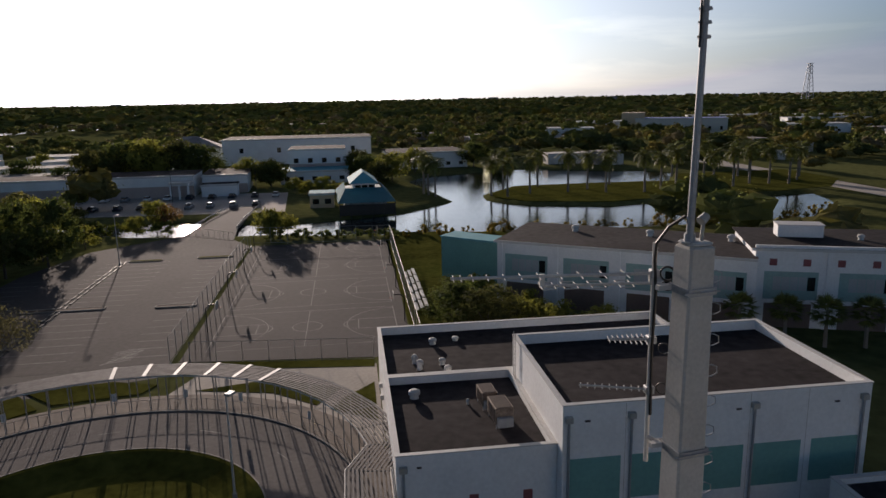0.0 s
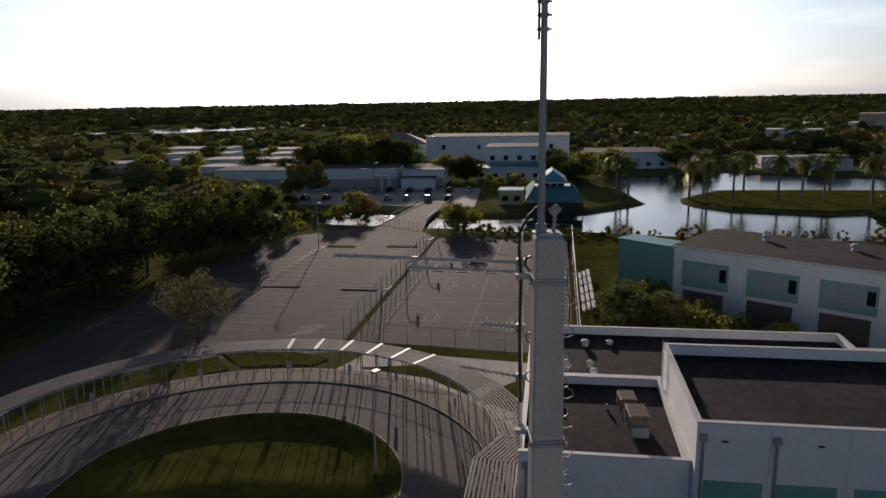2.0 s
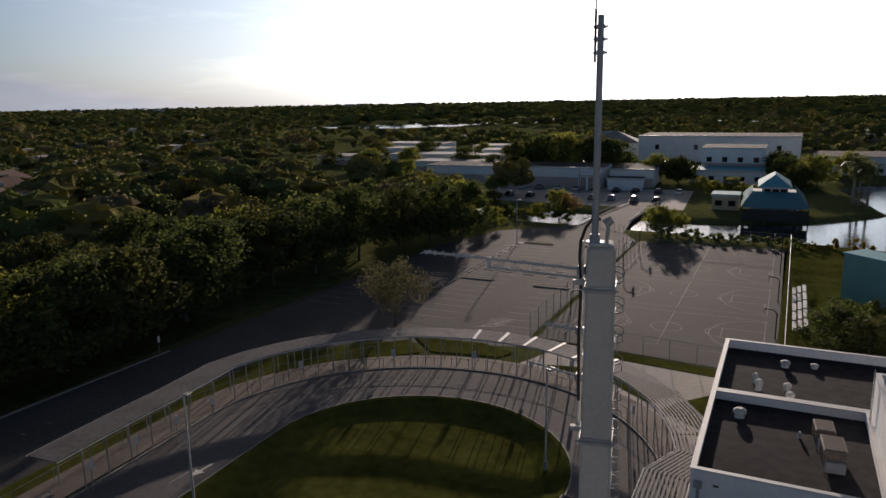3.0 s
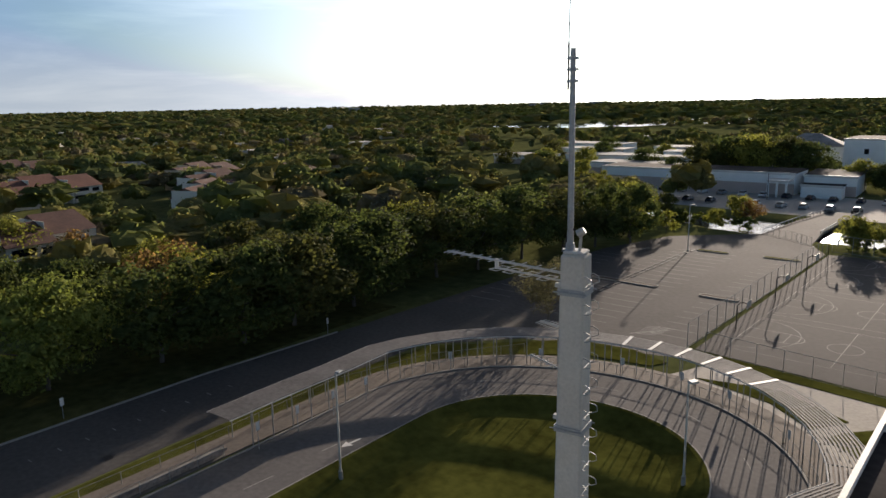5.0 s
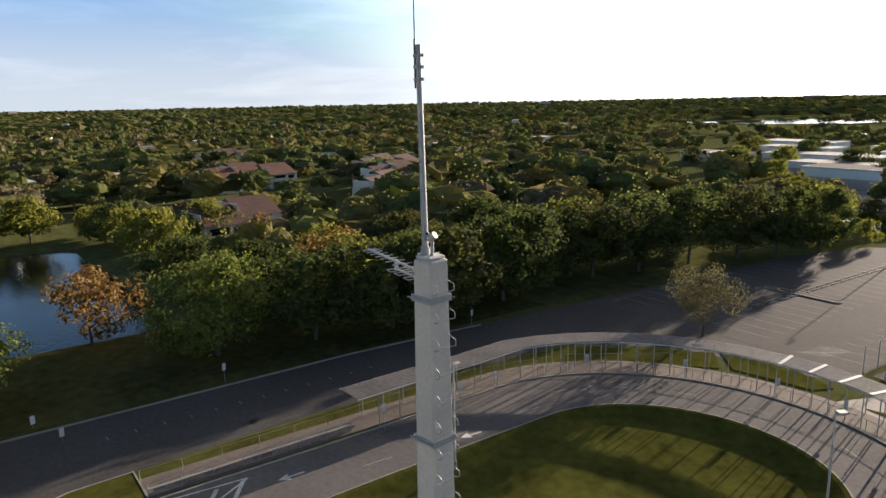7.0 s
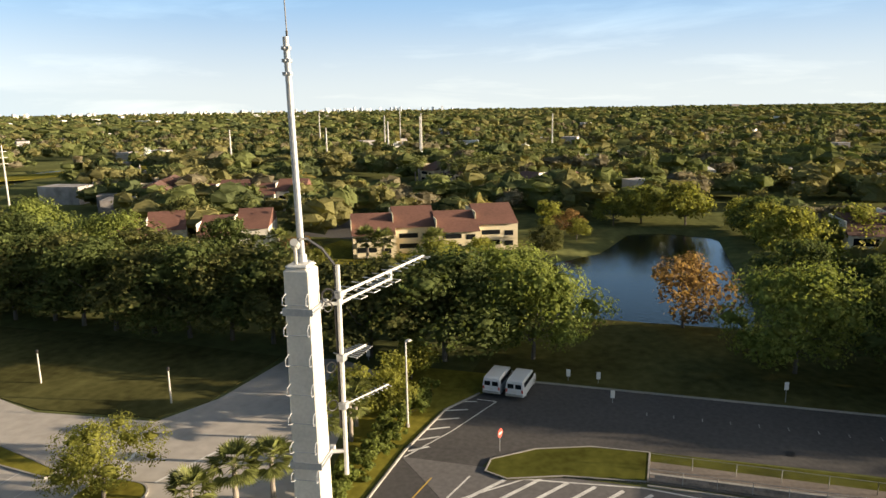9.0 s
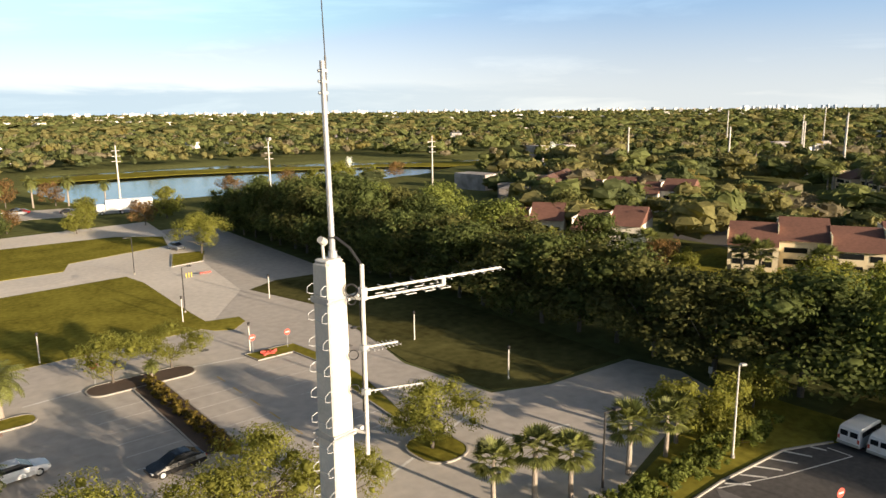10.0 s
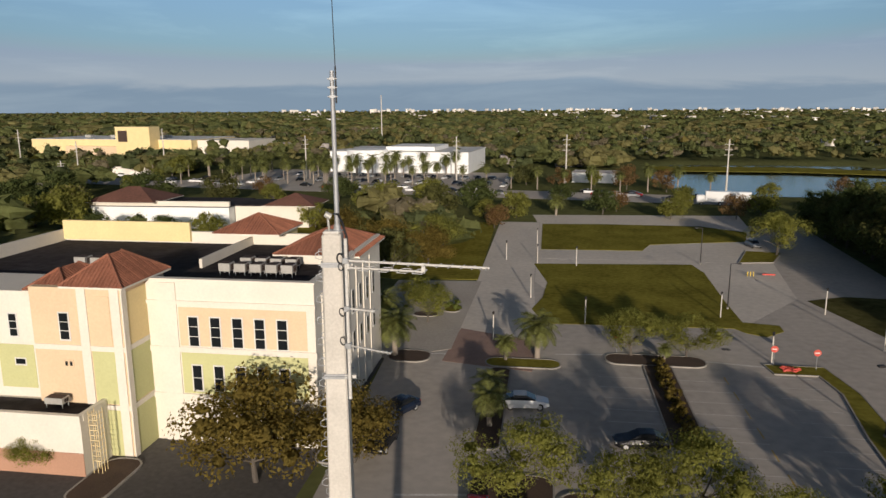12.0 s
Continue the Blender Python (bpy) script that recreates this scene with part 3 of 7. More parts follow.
sheet("lawn_c", [(9.03, -99.85), (11.39, -157.82), (62.89, -156.87), (57.86, -100.96), (21.81, -98.62)], -0.1, 0.07, GRASS, "grass under the trees by the plaza", "lawn")
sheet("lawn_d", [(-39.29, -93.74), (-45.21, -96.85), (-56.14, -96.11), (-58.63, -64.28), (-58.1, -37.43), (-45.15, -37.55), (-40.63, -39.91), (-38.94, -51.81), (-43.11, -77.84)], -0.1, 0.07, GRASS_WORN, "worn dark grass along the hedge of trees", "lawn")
sheet("verge_drive", [(-33.59, -16.17), (-41.58, -16.3), (-49.6, -15.73), (-55.68, -12.51), (-59.73, -10.63), (-59.4, -23.57), (-45.45, -22.18), (-33.53, -19.34)], -0.1, 0.06, GRASS, "grass verge with shrubs beside the drive", "lawn")
sheet("court_paving", [(-22, 57.5), (-19, 64.8), (-2, 62.4), (-2, 45), (-4, 44), (-9, 53)], -0.1, 0.06, PAVING, "pale concrete path between the canopy and courts", "pavement")

# ---- the concrete pole with its mast and antennas ----
POLE_TOP, POLE_TURN = 25.53, 9.5


def half_side(z):
    return 0.168 + (POLE_TOP - z) * 0.0085


pole = thing("antenna_pole", 0, 0, 0, POLE_TURN, "tall weathered square concrete pole carrying antennas", "pole")
bm = B()
rings = []
for z in (-0.5, 6, 12, 18, 22, 24, POLE_TOP - 0.03, POLE_TOP):
    h = half_side(z) - (0.02 if z == POLE_TOP else 0)
    c = 0.026 if z < POLE_TOP else 0.05
    rings.append([bm.verts.new((x, y, z)) for x, y in ((h, -h + c), (h, h - c), (h - c, h), (-h + c, h), (-h, h - c), (-h, -h + c), (-h + c, -h), (h - c, -h))])
for a, b in zip(rings, rings[1:]):
    for k in range(8):
        bm.faces.new((a[k], a[(k + 1) % 8], b[(k + 1) % 8], b[k]))
bm.faces.new(rings[-1])
part("shaft", bm, CONCRETE, pole)
bm = box(B(), -0.15, -0.15, POLE_TOP, 0.15, 0.15, POLE_TOP + 0.045, 0.03)
part("cap", bm, material("cap_mortar", (0.62, 0.60, 0.56), 0.9, vary=0.2, fine=25), pole, "pale mortar cap")
for z in (25.0, 22.98):
    h = half_side(z) + 0.008
    bm = B()
    for x0, y0, x1, y1 in ((-h - 0.012, -h - 0.012, h + 0.012, -h), (-h - 0.012, h, h + 0.012, h + 0.012), (-h - 0.012, -h, -h, h), (h, -h, h + 0.012, h)):
        box(bm, x0, y0, z - 0.045, x1, y1, z + 0.045)
    for s in (-1, 1):
        rod(bm, (-h - 0.07, s * (h + 0.02), z), (h + 0.05, s * (h + 0.02), z), 0.011, n=6)
    part("clamp_band", bm, GALV, pole, "bolted steel clamp band")
# climbing rungs: bent bars on one face
z = POLE_TOP - 0.30
while z > 16.0:
    h = half_side(z)
    bm = B()
    for s in (-1, 1):
        y = s * (h - 0.035)
        tube(bm, [(h - 0.01, y, z), (h + 0.035, y, z + 0.005), (h + 0.108, y + s * 0.012, z - 0.03), (h + 0.116, y + s * 0.012, z - 0.11), (h + 0.05, y, z - 0.14), (h + 0.012, y, z - 0.14)], 0.0068, 6)
    tube(bm, [(h + 0.012, -h + 0.035, z - 0.14), (h + 0.012, h - 0.035, z - 0.14)], 0.006, 6)
    part("rung", bm, GALV, pole)
    z -= 0.385
# mast
mast = part("mast", rod(B(), (-0.085, -0.01, POLE_TOP), (-0.075, -0.055, 28.25), 0.045, 0.036, 14), GALV, pole, "galvanised pipe mast")
part("mast_foot", rod(rod(B(), (-0.085, -0.01, POLE_TOP + 0.02), (-0.085, -0.01, POLE_TOP + 0.14), 0.07, 0.06, 12), (-0.085, -0.01, POLE_TOP + 0.03), (-0.085, -0.01, POLE_TOP + 0.05), 0.11, 0.11, 12), GALV, mast)
for z in (28.12, 27.98, 27.83):
    bm = rod(B(), (-0.16, -0.055, z), (0.005, -0.055, z), 0.013, n=6)
    box(bm, -0.125, -0.10, z - 0.02, -0.03, -0.01, z + 0.02)
    part("u_bolt", bm, GALV, mast)
whip = part("whip_base", rod(B(), (-0.135, -0.06, 27.72), (-0.135, -0.06, 28.32), 0.014, n=8), DARKPOLE, mast)
part("whip_antenna", rod(B(), (-0.135, -0.06, 28.32), (-0.05, -0.12, 32.6), 0.008, 0.004, 6), DARKPOLE, mast, "thin dark whip antenna")
part("flood_lamp", rod(rod(B(), (0.06, -0.03, POLE_TOP + 0.03), (0.075, -0.03, POLE_TOP + 0.26), 0.022, n=8), (0.03, -0.04, POLE_TOP + 0.27), (0.12, -0.02, POLE_TOP + 0.33), 0.06, 0.05, 10), UNIT, pole, "small grey photocell head")
# side pipe on its two arms (places are in the pole's turned frame)
back = pose(0, 0, 0, 0, 0, -POLE_TURN)


def loc(x, y, z):
    return tuple(back @ Vector((x, y, z)))


PX, PY = -0.33, 0.33
pipe = part("side_pipe", rod(B(), loc(PX, PY, 22.64), loc(PX, PY, 25.5), 0.03, n=12), STEEL_WHITE, pole, "white side pipe")
for z in (25.0, 22.98):
    part("arm", rod(box(B(), -0.36, 0.13, z - 0.03, -0.16, 0.21, z + 0.03), (-0.2, 0.17, z), loc(PX, PY, z), 0.026, n=8), STEEL_WHITE, pole)


def yagi(z, direction, length, spans, boom_r, double=False):
    """A yagi antenna: boom, cross elements, clamp."""
    d = Vector((math.cos(radians(direction)), math.sin(radians(direction)), 0))
    s = Vector((-d.y, d.x, 0))
    o = Vector((PX, PY, z))
    ant = thing("yagi_antenna", 0, 0, 0, 0, "white aluminium yagi antenna clamped to the side pipe", "antenna", "antennas on the pole")
    part("boom", rod(B(), tuple(o), tuple(o + d * length), boom_r, n=8), STEEL_WHITE, ant)
    part("clamp", box(B(), PX - 0.055, PY - 0.055, z - 0.05, PX + 0.055, PY + 0.055, z + 0.05, 0.01), GALV, ant)
    for at, half in spans:
        c = o + d * at
        part("element", rod(B(), tuple(c - s * half), tuple(c + s * half), 0.008, n=6), ALU, ant)
    if double:
        low = Vector((0, 0, -0.12))
        part("lower_boom", rod(B(), tuple(o + low + d * 0.02), tuple(o + low + d * 1.38), 0.019, n=8), STEEL_WHITE, ant)
        for at in (0.03, 1.36):
            part("boom_strut", box(B(), *(o + d * at - Vector((0.03, 0.02, 0.14))), *(o + d * at + Vector((0.03, 0.02, 0.025)))), STEEL_WHITE, ant)
        for at in (0.28, 0.62, 0.95, 1.22):
            c = o + low + d * at
            bm = tube(B(), [tuple(c - s * 0.16), tuple(c - s * 0.16 + d * 0.16), tuple(c + s * 0.16 + d * 0.16), tuple(c + s * 0.16), tuple(c - s * 0.16)], 0.008)
            part("folded_dipole", bm, ALU, ant)
    return ant


BOOM_AZ = math.degrees(math.atan2(0.56 - PY, -2.75 + 0.33))
yagi(25.12, BOOM_AZ, 2.46, [(0.35, 0.2), (0.62, 0.19), (0.9, 0.18), (1.15, 0.17), (1.4, 0.165), (1.62, 0.16), (1.82, 0.155), (2.02, 0.15), (2.2, 0.145), (2.34, 0.14), (2.43, 0.135)], 0.021, True)
yagi(24.28, BOOM_AZ - 6, 0.52, [(0.08 + 0.062 * i, 0.20 - 0.012 * i) for i in range(8)], 0.02)
yagi(23.62, BOOM_AZ - 14, 0.86, [(0.12 + 0.09 * i, 0.075) for i in range(9)], 0.014)
cables = thing("cables", 0, 0, 0, 0, "black coaxial cable coils hanging on the pipe", "cable")
part("drop_cable", tube(B(), [(-0.02, -0.03, 25.86), (-0.12, 0.03, 25.86), (-0.24, 0.17, 25.72), (-0.34, 0.28, 25.5), (PX - 0.02, PY - 0.045, 25.3), (PX + 0.01, PY - 0.05, 24.9), (PX - 0.01, PY - 0.05, 24.2), (PX + 0.01, PY - 0.05, 23.3)], 0.02), BLACK, cables)
for z, r in ((25.13, 0.085), (24.98, 0.06), (24.18, 0.07), (23.66, 0.07)):
    ring = [(PX + 0.13 + r * math.cos(a) * 0.85, PY - 0.09 + r * math.cos(a) * -0.5, z + r * math.sin(a)) for a in [i * math.pi / 9 for i in range(19)]]
    part("cable_coil", tube(B(), ring, 0.014 if z > 25 else 0.008), BLACK, cables)

# ---- bus loop: island, kerbs, canopy, railings ----
def kerb(name, line, label, closed=False, w=0.15, h=0.16):
    if closed:
        line = line + line[:1]
    return single(name, band(B(), line, -w, 0, -0.05, h), KERB, label, "kerb", kind="structure")


bm = B()
rings = []
for inset, z in ((0.0, 0.09), (0.35, 0.05), (1.5, -0.3), (2.7, -0.58), (5.0, -0.68), (8.5, -0.7)):
    ring = []
    for x, y in ISLE:
        cx, cy = -22.4, min(max(y, 9.0), 35.2)
        d = math.hypot(x - cx, y - cy)
        k = max(d - inset, 0.3) / d
        ring.append(bm.verts.new((cx + (x - cx) * k, cy + (y - cy) * k, z)))
    rings.append(ring)
for p, q in zip(rings, rings[1:]):
    for i in range(len(p)):
        j = (i + 1) % len(p)
        bm.faces.new((p[i], p[j], q[j], q[i]))
bm.faces.new(rings[-1])
single("loop_island", bm, GRASS_LUSH, "grass island sunk inside the bus loop", "lawn", kind="structure")
kerb("island_kerb", ISLE, "low concrete edge round the grass island", True, 0.12, 0.1)
OUTER = [(-3.8, -12), (-3.6, 35.4), *bend(19.0, 0, 180, 48), (-42.19, 18.5), (-41.91, 2.99)]
kerb("loop_kerb", OUTER, "concrete kerb along the outside of the loop", w=-0.2, h=0.1)
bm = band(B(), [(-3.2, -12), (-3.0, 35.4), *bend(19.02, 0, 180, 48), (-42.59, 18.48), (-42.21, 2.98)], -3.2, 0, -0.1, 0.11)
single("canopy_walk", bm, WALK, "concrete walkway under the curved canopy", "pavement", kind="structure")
sheet("verge_canopy_a", [(-44.92, 3), (-46.04, 34.41), (-42.89, 47.2), (-33.04, 56.48), (-36.05, 59.97), (-47.1, 48.97), (-48.54, 34.31), (-46.91, 2.94)], -0.1, 0.1, GRASS_LUSH, "narrow grass verge behind the canopy", "lawn")
sheet("verge_canopy_b", [(-19.5, 58.3), (-12, 56.5), (-7.8, 53), (-5.6, 56.5), (-12, 60)], -0.05, 0.1, GRASS_LUSH, "small grass triangle by the path", "lawn")
sheet("verge_canopy_c", [(-2.4, 49), (-6.5, 52), (-5.5, 54), (-2.4, 57.5)], -0.05, 0.1, GRASS_LUSH, "grass patch beside the wall", "lawn")
sheet("verge_canopy_d", [(-32.02, 57.29), (-24.5, 58.6), (-23.5, 60.5), (-28, 62), (-36.05, 60.97)], -0.05, 0.1, GRASS_LUSH, "small grass patch by the car park", "lawn")
sheet("verge_court", [(-22, 64), (-2.2, 61.6), (-2.2, 63.6), (-21.8, 66)], -0.05, 0.1, GRASS_LUSH, "grass strip along the court fence", "lawn")
NOSE = [(-42.12, 3.08), (-41.13, -3.04), (-39.52, -6.98), (-40.17, -8.89), (-42.17, -8.95), (-44.85, -5.93), (-46.57, -1.7), (-46.91, 2.94)]
sheet("nose_island", NOSE, -0.1, 0.13, GRASS_LUSH, "grass tip between the two roads", "lawn")
kerb("nose_kerb", NOSE, "worn concrete kerb round the grass tip", True)
kerb("west_kerb", [(-58.73, -10.6), (-60.04, 27.86), (-59.45, 45.94)], "long concrete kerb beside the shaded verge")
kerb("drive_kerb", [(-33.6, -15.87), (-41.59, -16), (-50.01, -15.34), (-54.46, -13.37)], "pale concrete kerb along the drive")

# canopy: bays with lengthwise slats between cross beams, posts on both sides
CAN = [(-3.6, -6), (-3.6, 5), (-3.6, 14), (-3.6, 22), (-3.6, 29), (-3.6, 35.2), *bend(20.8, 9, 171, 18), (-44.1, 32.4), (-44.0, 28.3), (-43.8, 24.0), (-43.5, 19.7)]
canopy = thing("walkway_canopy", LC[0], LC[1], 0, 0, "curved steel walkway canopy with slatted metal roof", "canopy")
cut = Matrix.Translation((-LC[0], -LC[1], 0))
for i, ((xa, ya), (xb, yb)) in enumerate(zip(CAN, CAN[1:])):
    def nrm(k):
        (x0, y0), (x1, y1) = CAN[max(k - 1, 0)], CAN[min(k + 1, len(CAN) - 1)]
        d = math.hypot(x1 - x0, y1 - y0)
        return (-(y1 - y0) / d, (x1 - x0) / d)
    (nax, nay), (nbx, nby) = nrm(i), nrm(i + 1)
    ax, ay, bx, by = xa - LC[0], ya - LC[1], xb - LC[0], yb - LC[1]
    solid = i >= 16
    n_sl = 10
    for k in range(n_sl):
        bm = B()
        o = -1.42 + 2.84 * (k + 0.5) / n_sl
        w = 0.074 if not solid else 0.1
        zt = 3.28
        vs = []
        for (x, y, nx0, ny0) in ((ax, ay, nax, nay), (bx, by, nbx, nby)):
            vs.append([bm.verts.new((x + nx0 * (o + e), y + ny0 * (o + e), zt + dz)) for e, dz in ((-w, 0), (w, 0), (w, -0.05), (-w, -0.05))])
        for q in range(4):
            bm.faces.new((vs[0][q], vs[0][(q + 1) % 4], vs[1][(q + 1) % 4], vs[1][q]))
        bm.faces.new(vs[0])
        bm.faces.new(vs[1][::-1])
        part("slat", bm, SLAT, canopy)
    for s in (-1.5, 1.5):
        part("edge_beam", rod(B(), (ax + nax * s, ay + nay * s, 3.18), (bx + nbx * s, by + nby * s, 3.18), 0.06, n=6), STEEL_WHITE, canopy)
    part("cross_beam", rod(B(), (ax - nax * 1.5, ay - nay * 1.5, 3.15), (ax + nax * 1.5, ay + nay * 1.5, 3.15), 0.06, n=6), POST, canopy)
    mid = ((ax + bx) / 2, (ay + by) / 2, (nax + nbx) / 2, (nay + nby) / 2)
    for x, y, nx0, ny0 in ((ax, ay, nax, nay), mid):
        for s in (-1.35, 1.35):
            part("post", rod(B(), (x + nx0 * s, y + ny0 * s, 0.1), (x + nx0 * s, y + ny0 * s, 3.2), 0.05, n=8), POST, canopy)


for a in (58.5, 66.5, 74.7, 83, 91, 99):
    bm = box(B(), 19.3, -0.17, 3.285, 22.3, 0.17, 3.315)
    bmesh.ops.rotate(bm, verts=bm.verts[:], cent=(0, 0, 0), matrix=Matrix.Rotation(radians(a), 3, "Z"))
    part("joint_plate", bm, CAP, canopy, "pale flat joint plate")


def fence(line, height, spacing, label, rails=2, wire=True, gap=0.14, post_r=0.03, mat=MESH_WIRE, group=""):
    """A chain-link fence: posts, rails and a fabric of crossing wires."""
    (x0, y0) = line[0]
    f = thing("chain_link_fence", x0, y0, 0, 0, label, "fence", group)
    for (xa, ya), (xb, yb) in zip(line, line[1:]):
        d = math.hypot(xb - xa, yb - ya)
        ux, uy = (xb - xa) / d, (yb - ya) / d
        n = max(1, round(d / spacing))
        for k in range(n + 1):
            s = d * k / n
            part("post", rod(B(), (xa + ux * s - x0, ya + uy * s - y0, 0), (xa + ux * s - x0, ya + uy * s - y0, height + 0.03), post_r, n=6), POST, f)
        bm = B()
        for k in range(rails):
            z = 0.06 + (height - 0.06) * k / max(1, rails - 1)
            rod(bm, (xa - x0, ya - y0, z), (xb - x0, yb - y0, z), post_r * 0.7, n=5)
        part("rail", bm, POST, f)
        if wire:
            v, q = [], []
            nw = int((d + height) / gap)
            for sgn in (1, -1):
                for k in range(nw):
                    s0 = k * gap - (height if sgn > 0 else 0)
                    a, b = (s0, s0 + height) if sgn > 0 else (s0 + height, s0)
                    if min(a, b) < 0 or max(a, b) > d:
                        continue
                    r = 0.0045
                    i0 = len(v)
                    for s, z in ((a, 0.03), (b, height)):
                        v += [(xa - x0 + ux * (s - r), ya - y0 + uy * (s - r), z), (xa - x0 + ux * (s + r), ya - y0 + uy * (s + r), z)]
                    q.append((i0, i0 + 1, i0 + 3, i0 + 2))
            if q:
                tagged(share("wire_mesh", np_mesh("wire_mesh", v, q, mat), f), kind="stuff")
    return f


fence(bend(19.35, 15, 165, 15), 1.0, 2.3, "low chain-link railing along the bus loop kerb", wire=True, gap=0.2)
fence([(-44.82, 3), (-45.09, 18.39), (-46.14, 34.4), (-43.52, 45.03), (-37.15, 53.9)], 1.1, 3.0, "low chain-link fence behind the canopy walk", gap=0.2)
wall_low = thing("block_wall", -42.52, 3.07, 0, 1.9, "low weathered concrete block wall by the walkway", "wall")
wb = material("stained_block", (0.30, 0.24, 0.20), 0.9, vary=0.4, fine=4, broad=0.8, pieces=0.4)
me_block = None
for k in range(22):
    for row in range(2):
        bm = box(B(), -0.1, 0.01, 0.0, 0.1, 0.74, 0.235, 0.012)
        if me_block is None:
            ob = part("block", bm, wb, wall_low)
            me_block = ob.data
        else:
            bm.free()
            ob = share("block", me_block, wall_low)
        ob.location = (0.02 * row, k * 0.75 + 0.37 * row, 0.12 + row * 0.245)
part("coping", box(B(), -0.14, 0, 0.61, 0.14, 16.6, 0.68, 0.015), KERB, wall_low)
fence([(-42.42, 3.07), (-42.73, 19.48)], 1.05, 2.4, "galvanised railing above the low block wall", wire=False, rails=2)

# ---- gym block ----
def flat_roofed(name, x0, y0, x1, y1, top, label, category="building", group="", wall=WALL_WHITE, rim=0.45, thick=0.25, roof=None):
    b = thing(name, x0, y0, 0, 0, label, category, group)
    w, d = x1 - x0, y1 - y0
    for wx0, wy0, wx1, wy1 in ((0, 0, w, thick), (0, d - thick, w, d), (0, thick, thick, d - thick), (w - thick, thick, w, d - thick)):
        part("wall", box(B(), wx0, wy0, -0.1, wx1, wy1, top), wall, b)
    part("roof", box(B(), thick, thick, top - rim - 0.3, w - thick, d - thick, top - rim), roof or ROOF_DARK, b, "dark patched flat roof")
    bm = B()
    e = 0.05
    for wx0, wy0, wx1, wy1 in ((-e, -e, w + e, thick + e), (-e, d - thick - e, w + e, d + e), (-e, thick + e, thick + e, d - thick - e), (w - thick - e, thick + e, w + e, d - thick - e)):
        box(bm, wx0, wy0, top + 0.003, wx1, wy1, top + 0.08)
    part("parapet_cap", bm, CAP, b, "pale parapet coping")
    return b


annex = flat_roofed("gym_annex", -1.9, 32.4, 8.38, 45.2, 5.5, "low white school annex with dark flat roof", rim=0.6)
rear = flat_roofed("gym_rear_block", -1.9, 45.25, 25.7, 57.6, 5.5, "low white rear block with stained parapet and dark roof", rim=0.7)
rear_b = flat_roofed("gym_rear_wing", 25.75, 45.25, 29.9, 53.8, 5.5, "short white wing with flat roof", rim=0.6)
gym = flat_roofed("gymnasium", 8.42, 31.4, 29.2, 44.85, 8.5, "white gymnasium block with teal panels and dark flat roof", rim=0.75)
for x in (0.5, 4.55, 8.75, 12.75, 16.8):
    part("teal_panel", box(B(), x, -0.03, 1.9, x + 3.3, 0.005, 4.9), WALL_TEAL, gym, "teal painted wall panel")
for x in (0.35, 4.4, 12.6, 20.2):
    dp = part("downpipe", rod(B(), (x, -0.14, 0.1), (x, -0.14, 7.5), 0.085, n=10), GALV, gym)
    part("hopper", box(B(), x - 0.24, -0.34, 7.45, x + 0.24, -0.005, 7.85, 0.03), UNIT, dp)
for x in (1.4, 6.6, 11.4, 18.2):
    part("scupper", box(B(), x, -0.05, 7.35, x + 0.35, 0.005, 7.47), DARKPOLE, gym)
for x in (4.05, 8.3, 12.35, 16.35):
    part("wall_joint", box(B(), x, -0.006, 0, x + 0.025, 0.002, 8.4), UNIT, gym)
dp = part("downpipe", rod(B(), (0.45, -0.12, 0.1), (0.45, -0.12, 4.5), 0.08, n=10), GALV, annex)
part("hopper", box(B(), 0.2, -0.3, 4.45, 0.7, -0.005, 4.85, 0.03), UNIT, dp)
part("wall_vent", box(B(), 1.3, -0.04, 4.6, 1.6, 0.005, 4.72), DARKPOLE, annex)
for x in (4.6, 8.1):
    part("red_panel", box(B(), x, -0.03, 1.6, x + 0.6, 0.005, 2.5), DULL_RED, annex)
for y in (4.0, 6.6, 9.4, 15.0, 17.5):
    holder = annex if y < 12.8 else rear
    yy = y if y < 12.8 else y - 12.85
    part("wall_lamp", box(B(), -0.3, yy, 2.6, -0.003, yy + 0.5, 3.0, 0.04), CAP, holder)
ladder = thing("roof_ladder", 8.36, 43, 4.9, 0, "galvanised cat ladder up the gym wall", "ladder")
for s in (0, 0.5):
    part("rail", rod(B(), (-0.18, s, 0), (-0.18, s, 4.4), 0.03, n=6), GALV, ladder)
for k in range(13):
    part("rung", rod(B(), (-0.18, 0, 0.2 + k * 0.3), (-0.18, 0.5, 0.2 + k * 0.3), 0.018, n=5), GALV, ladder)


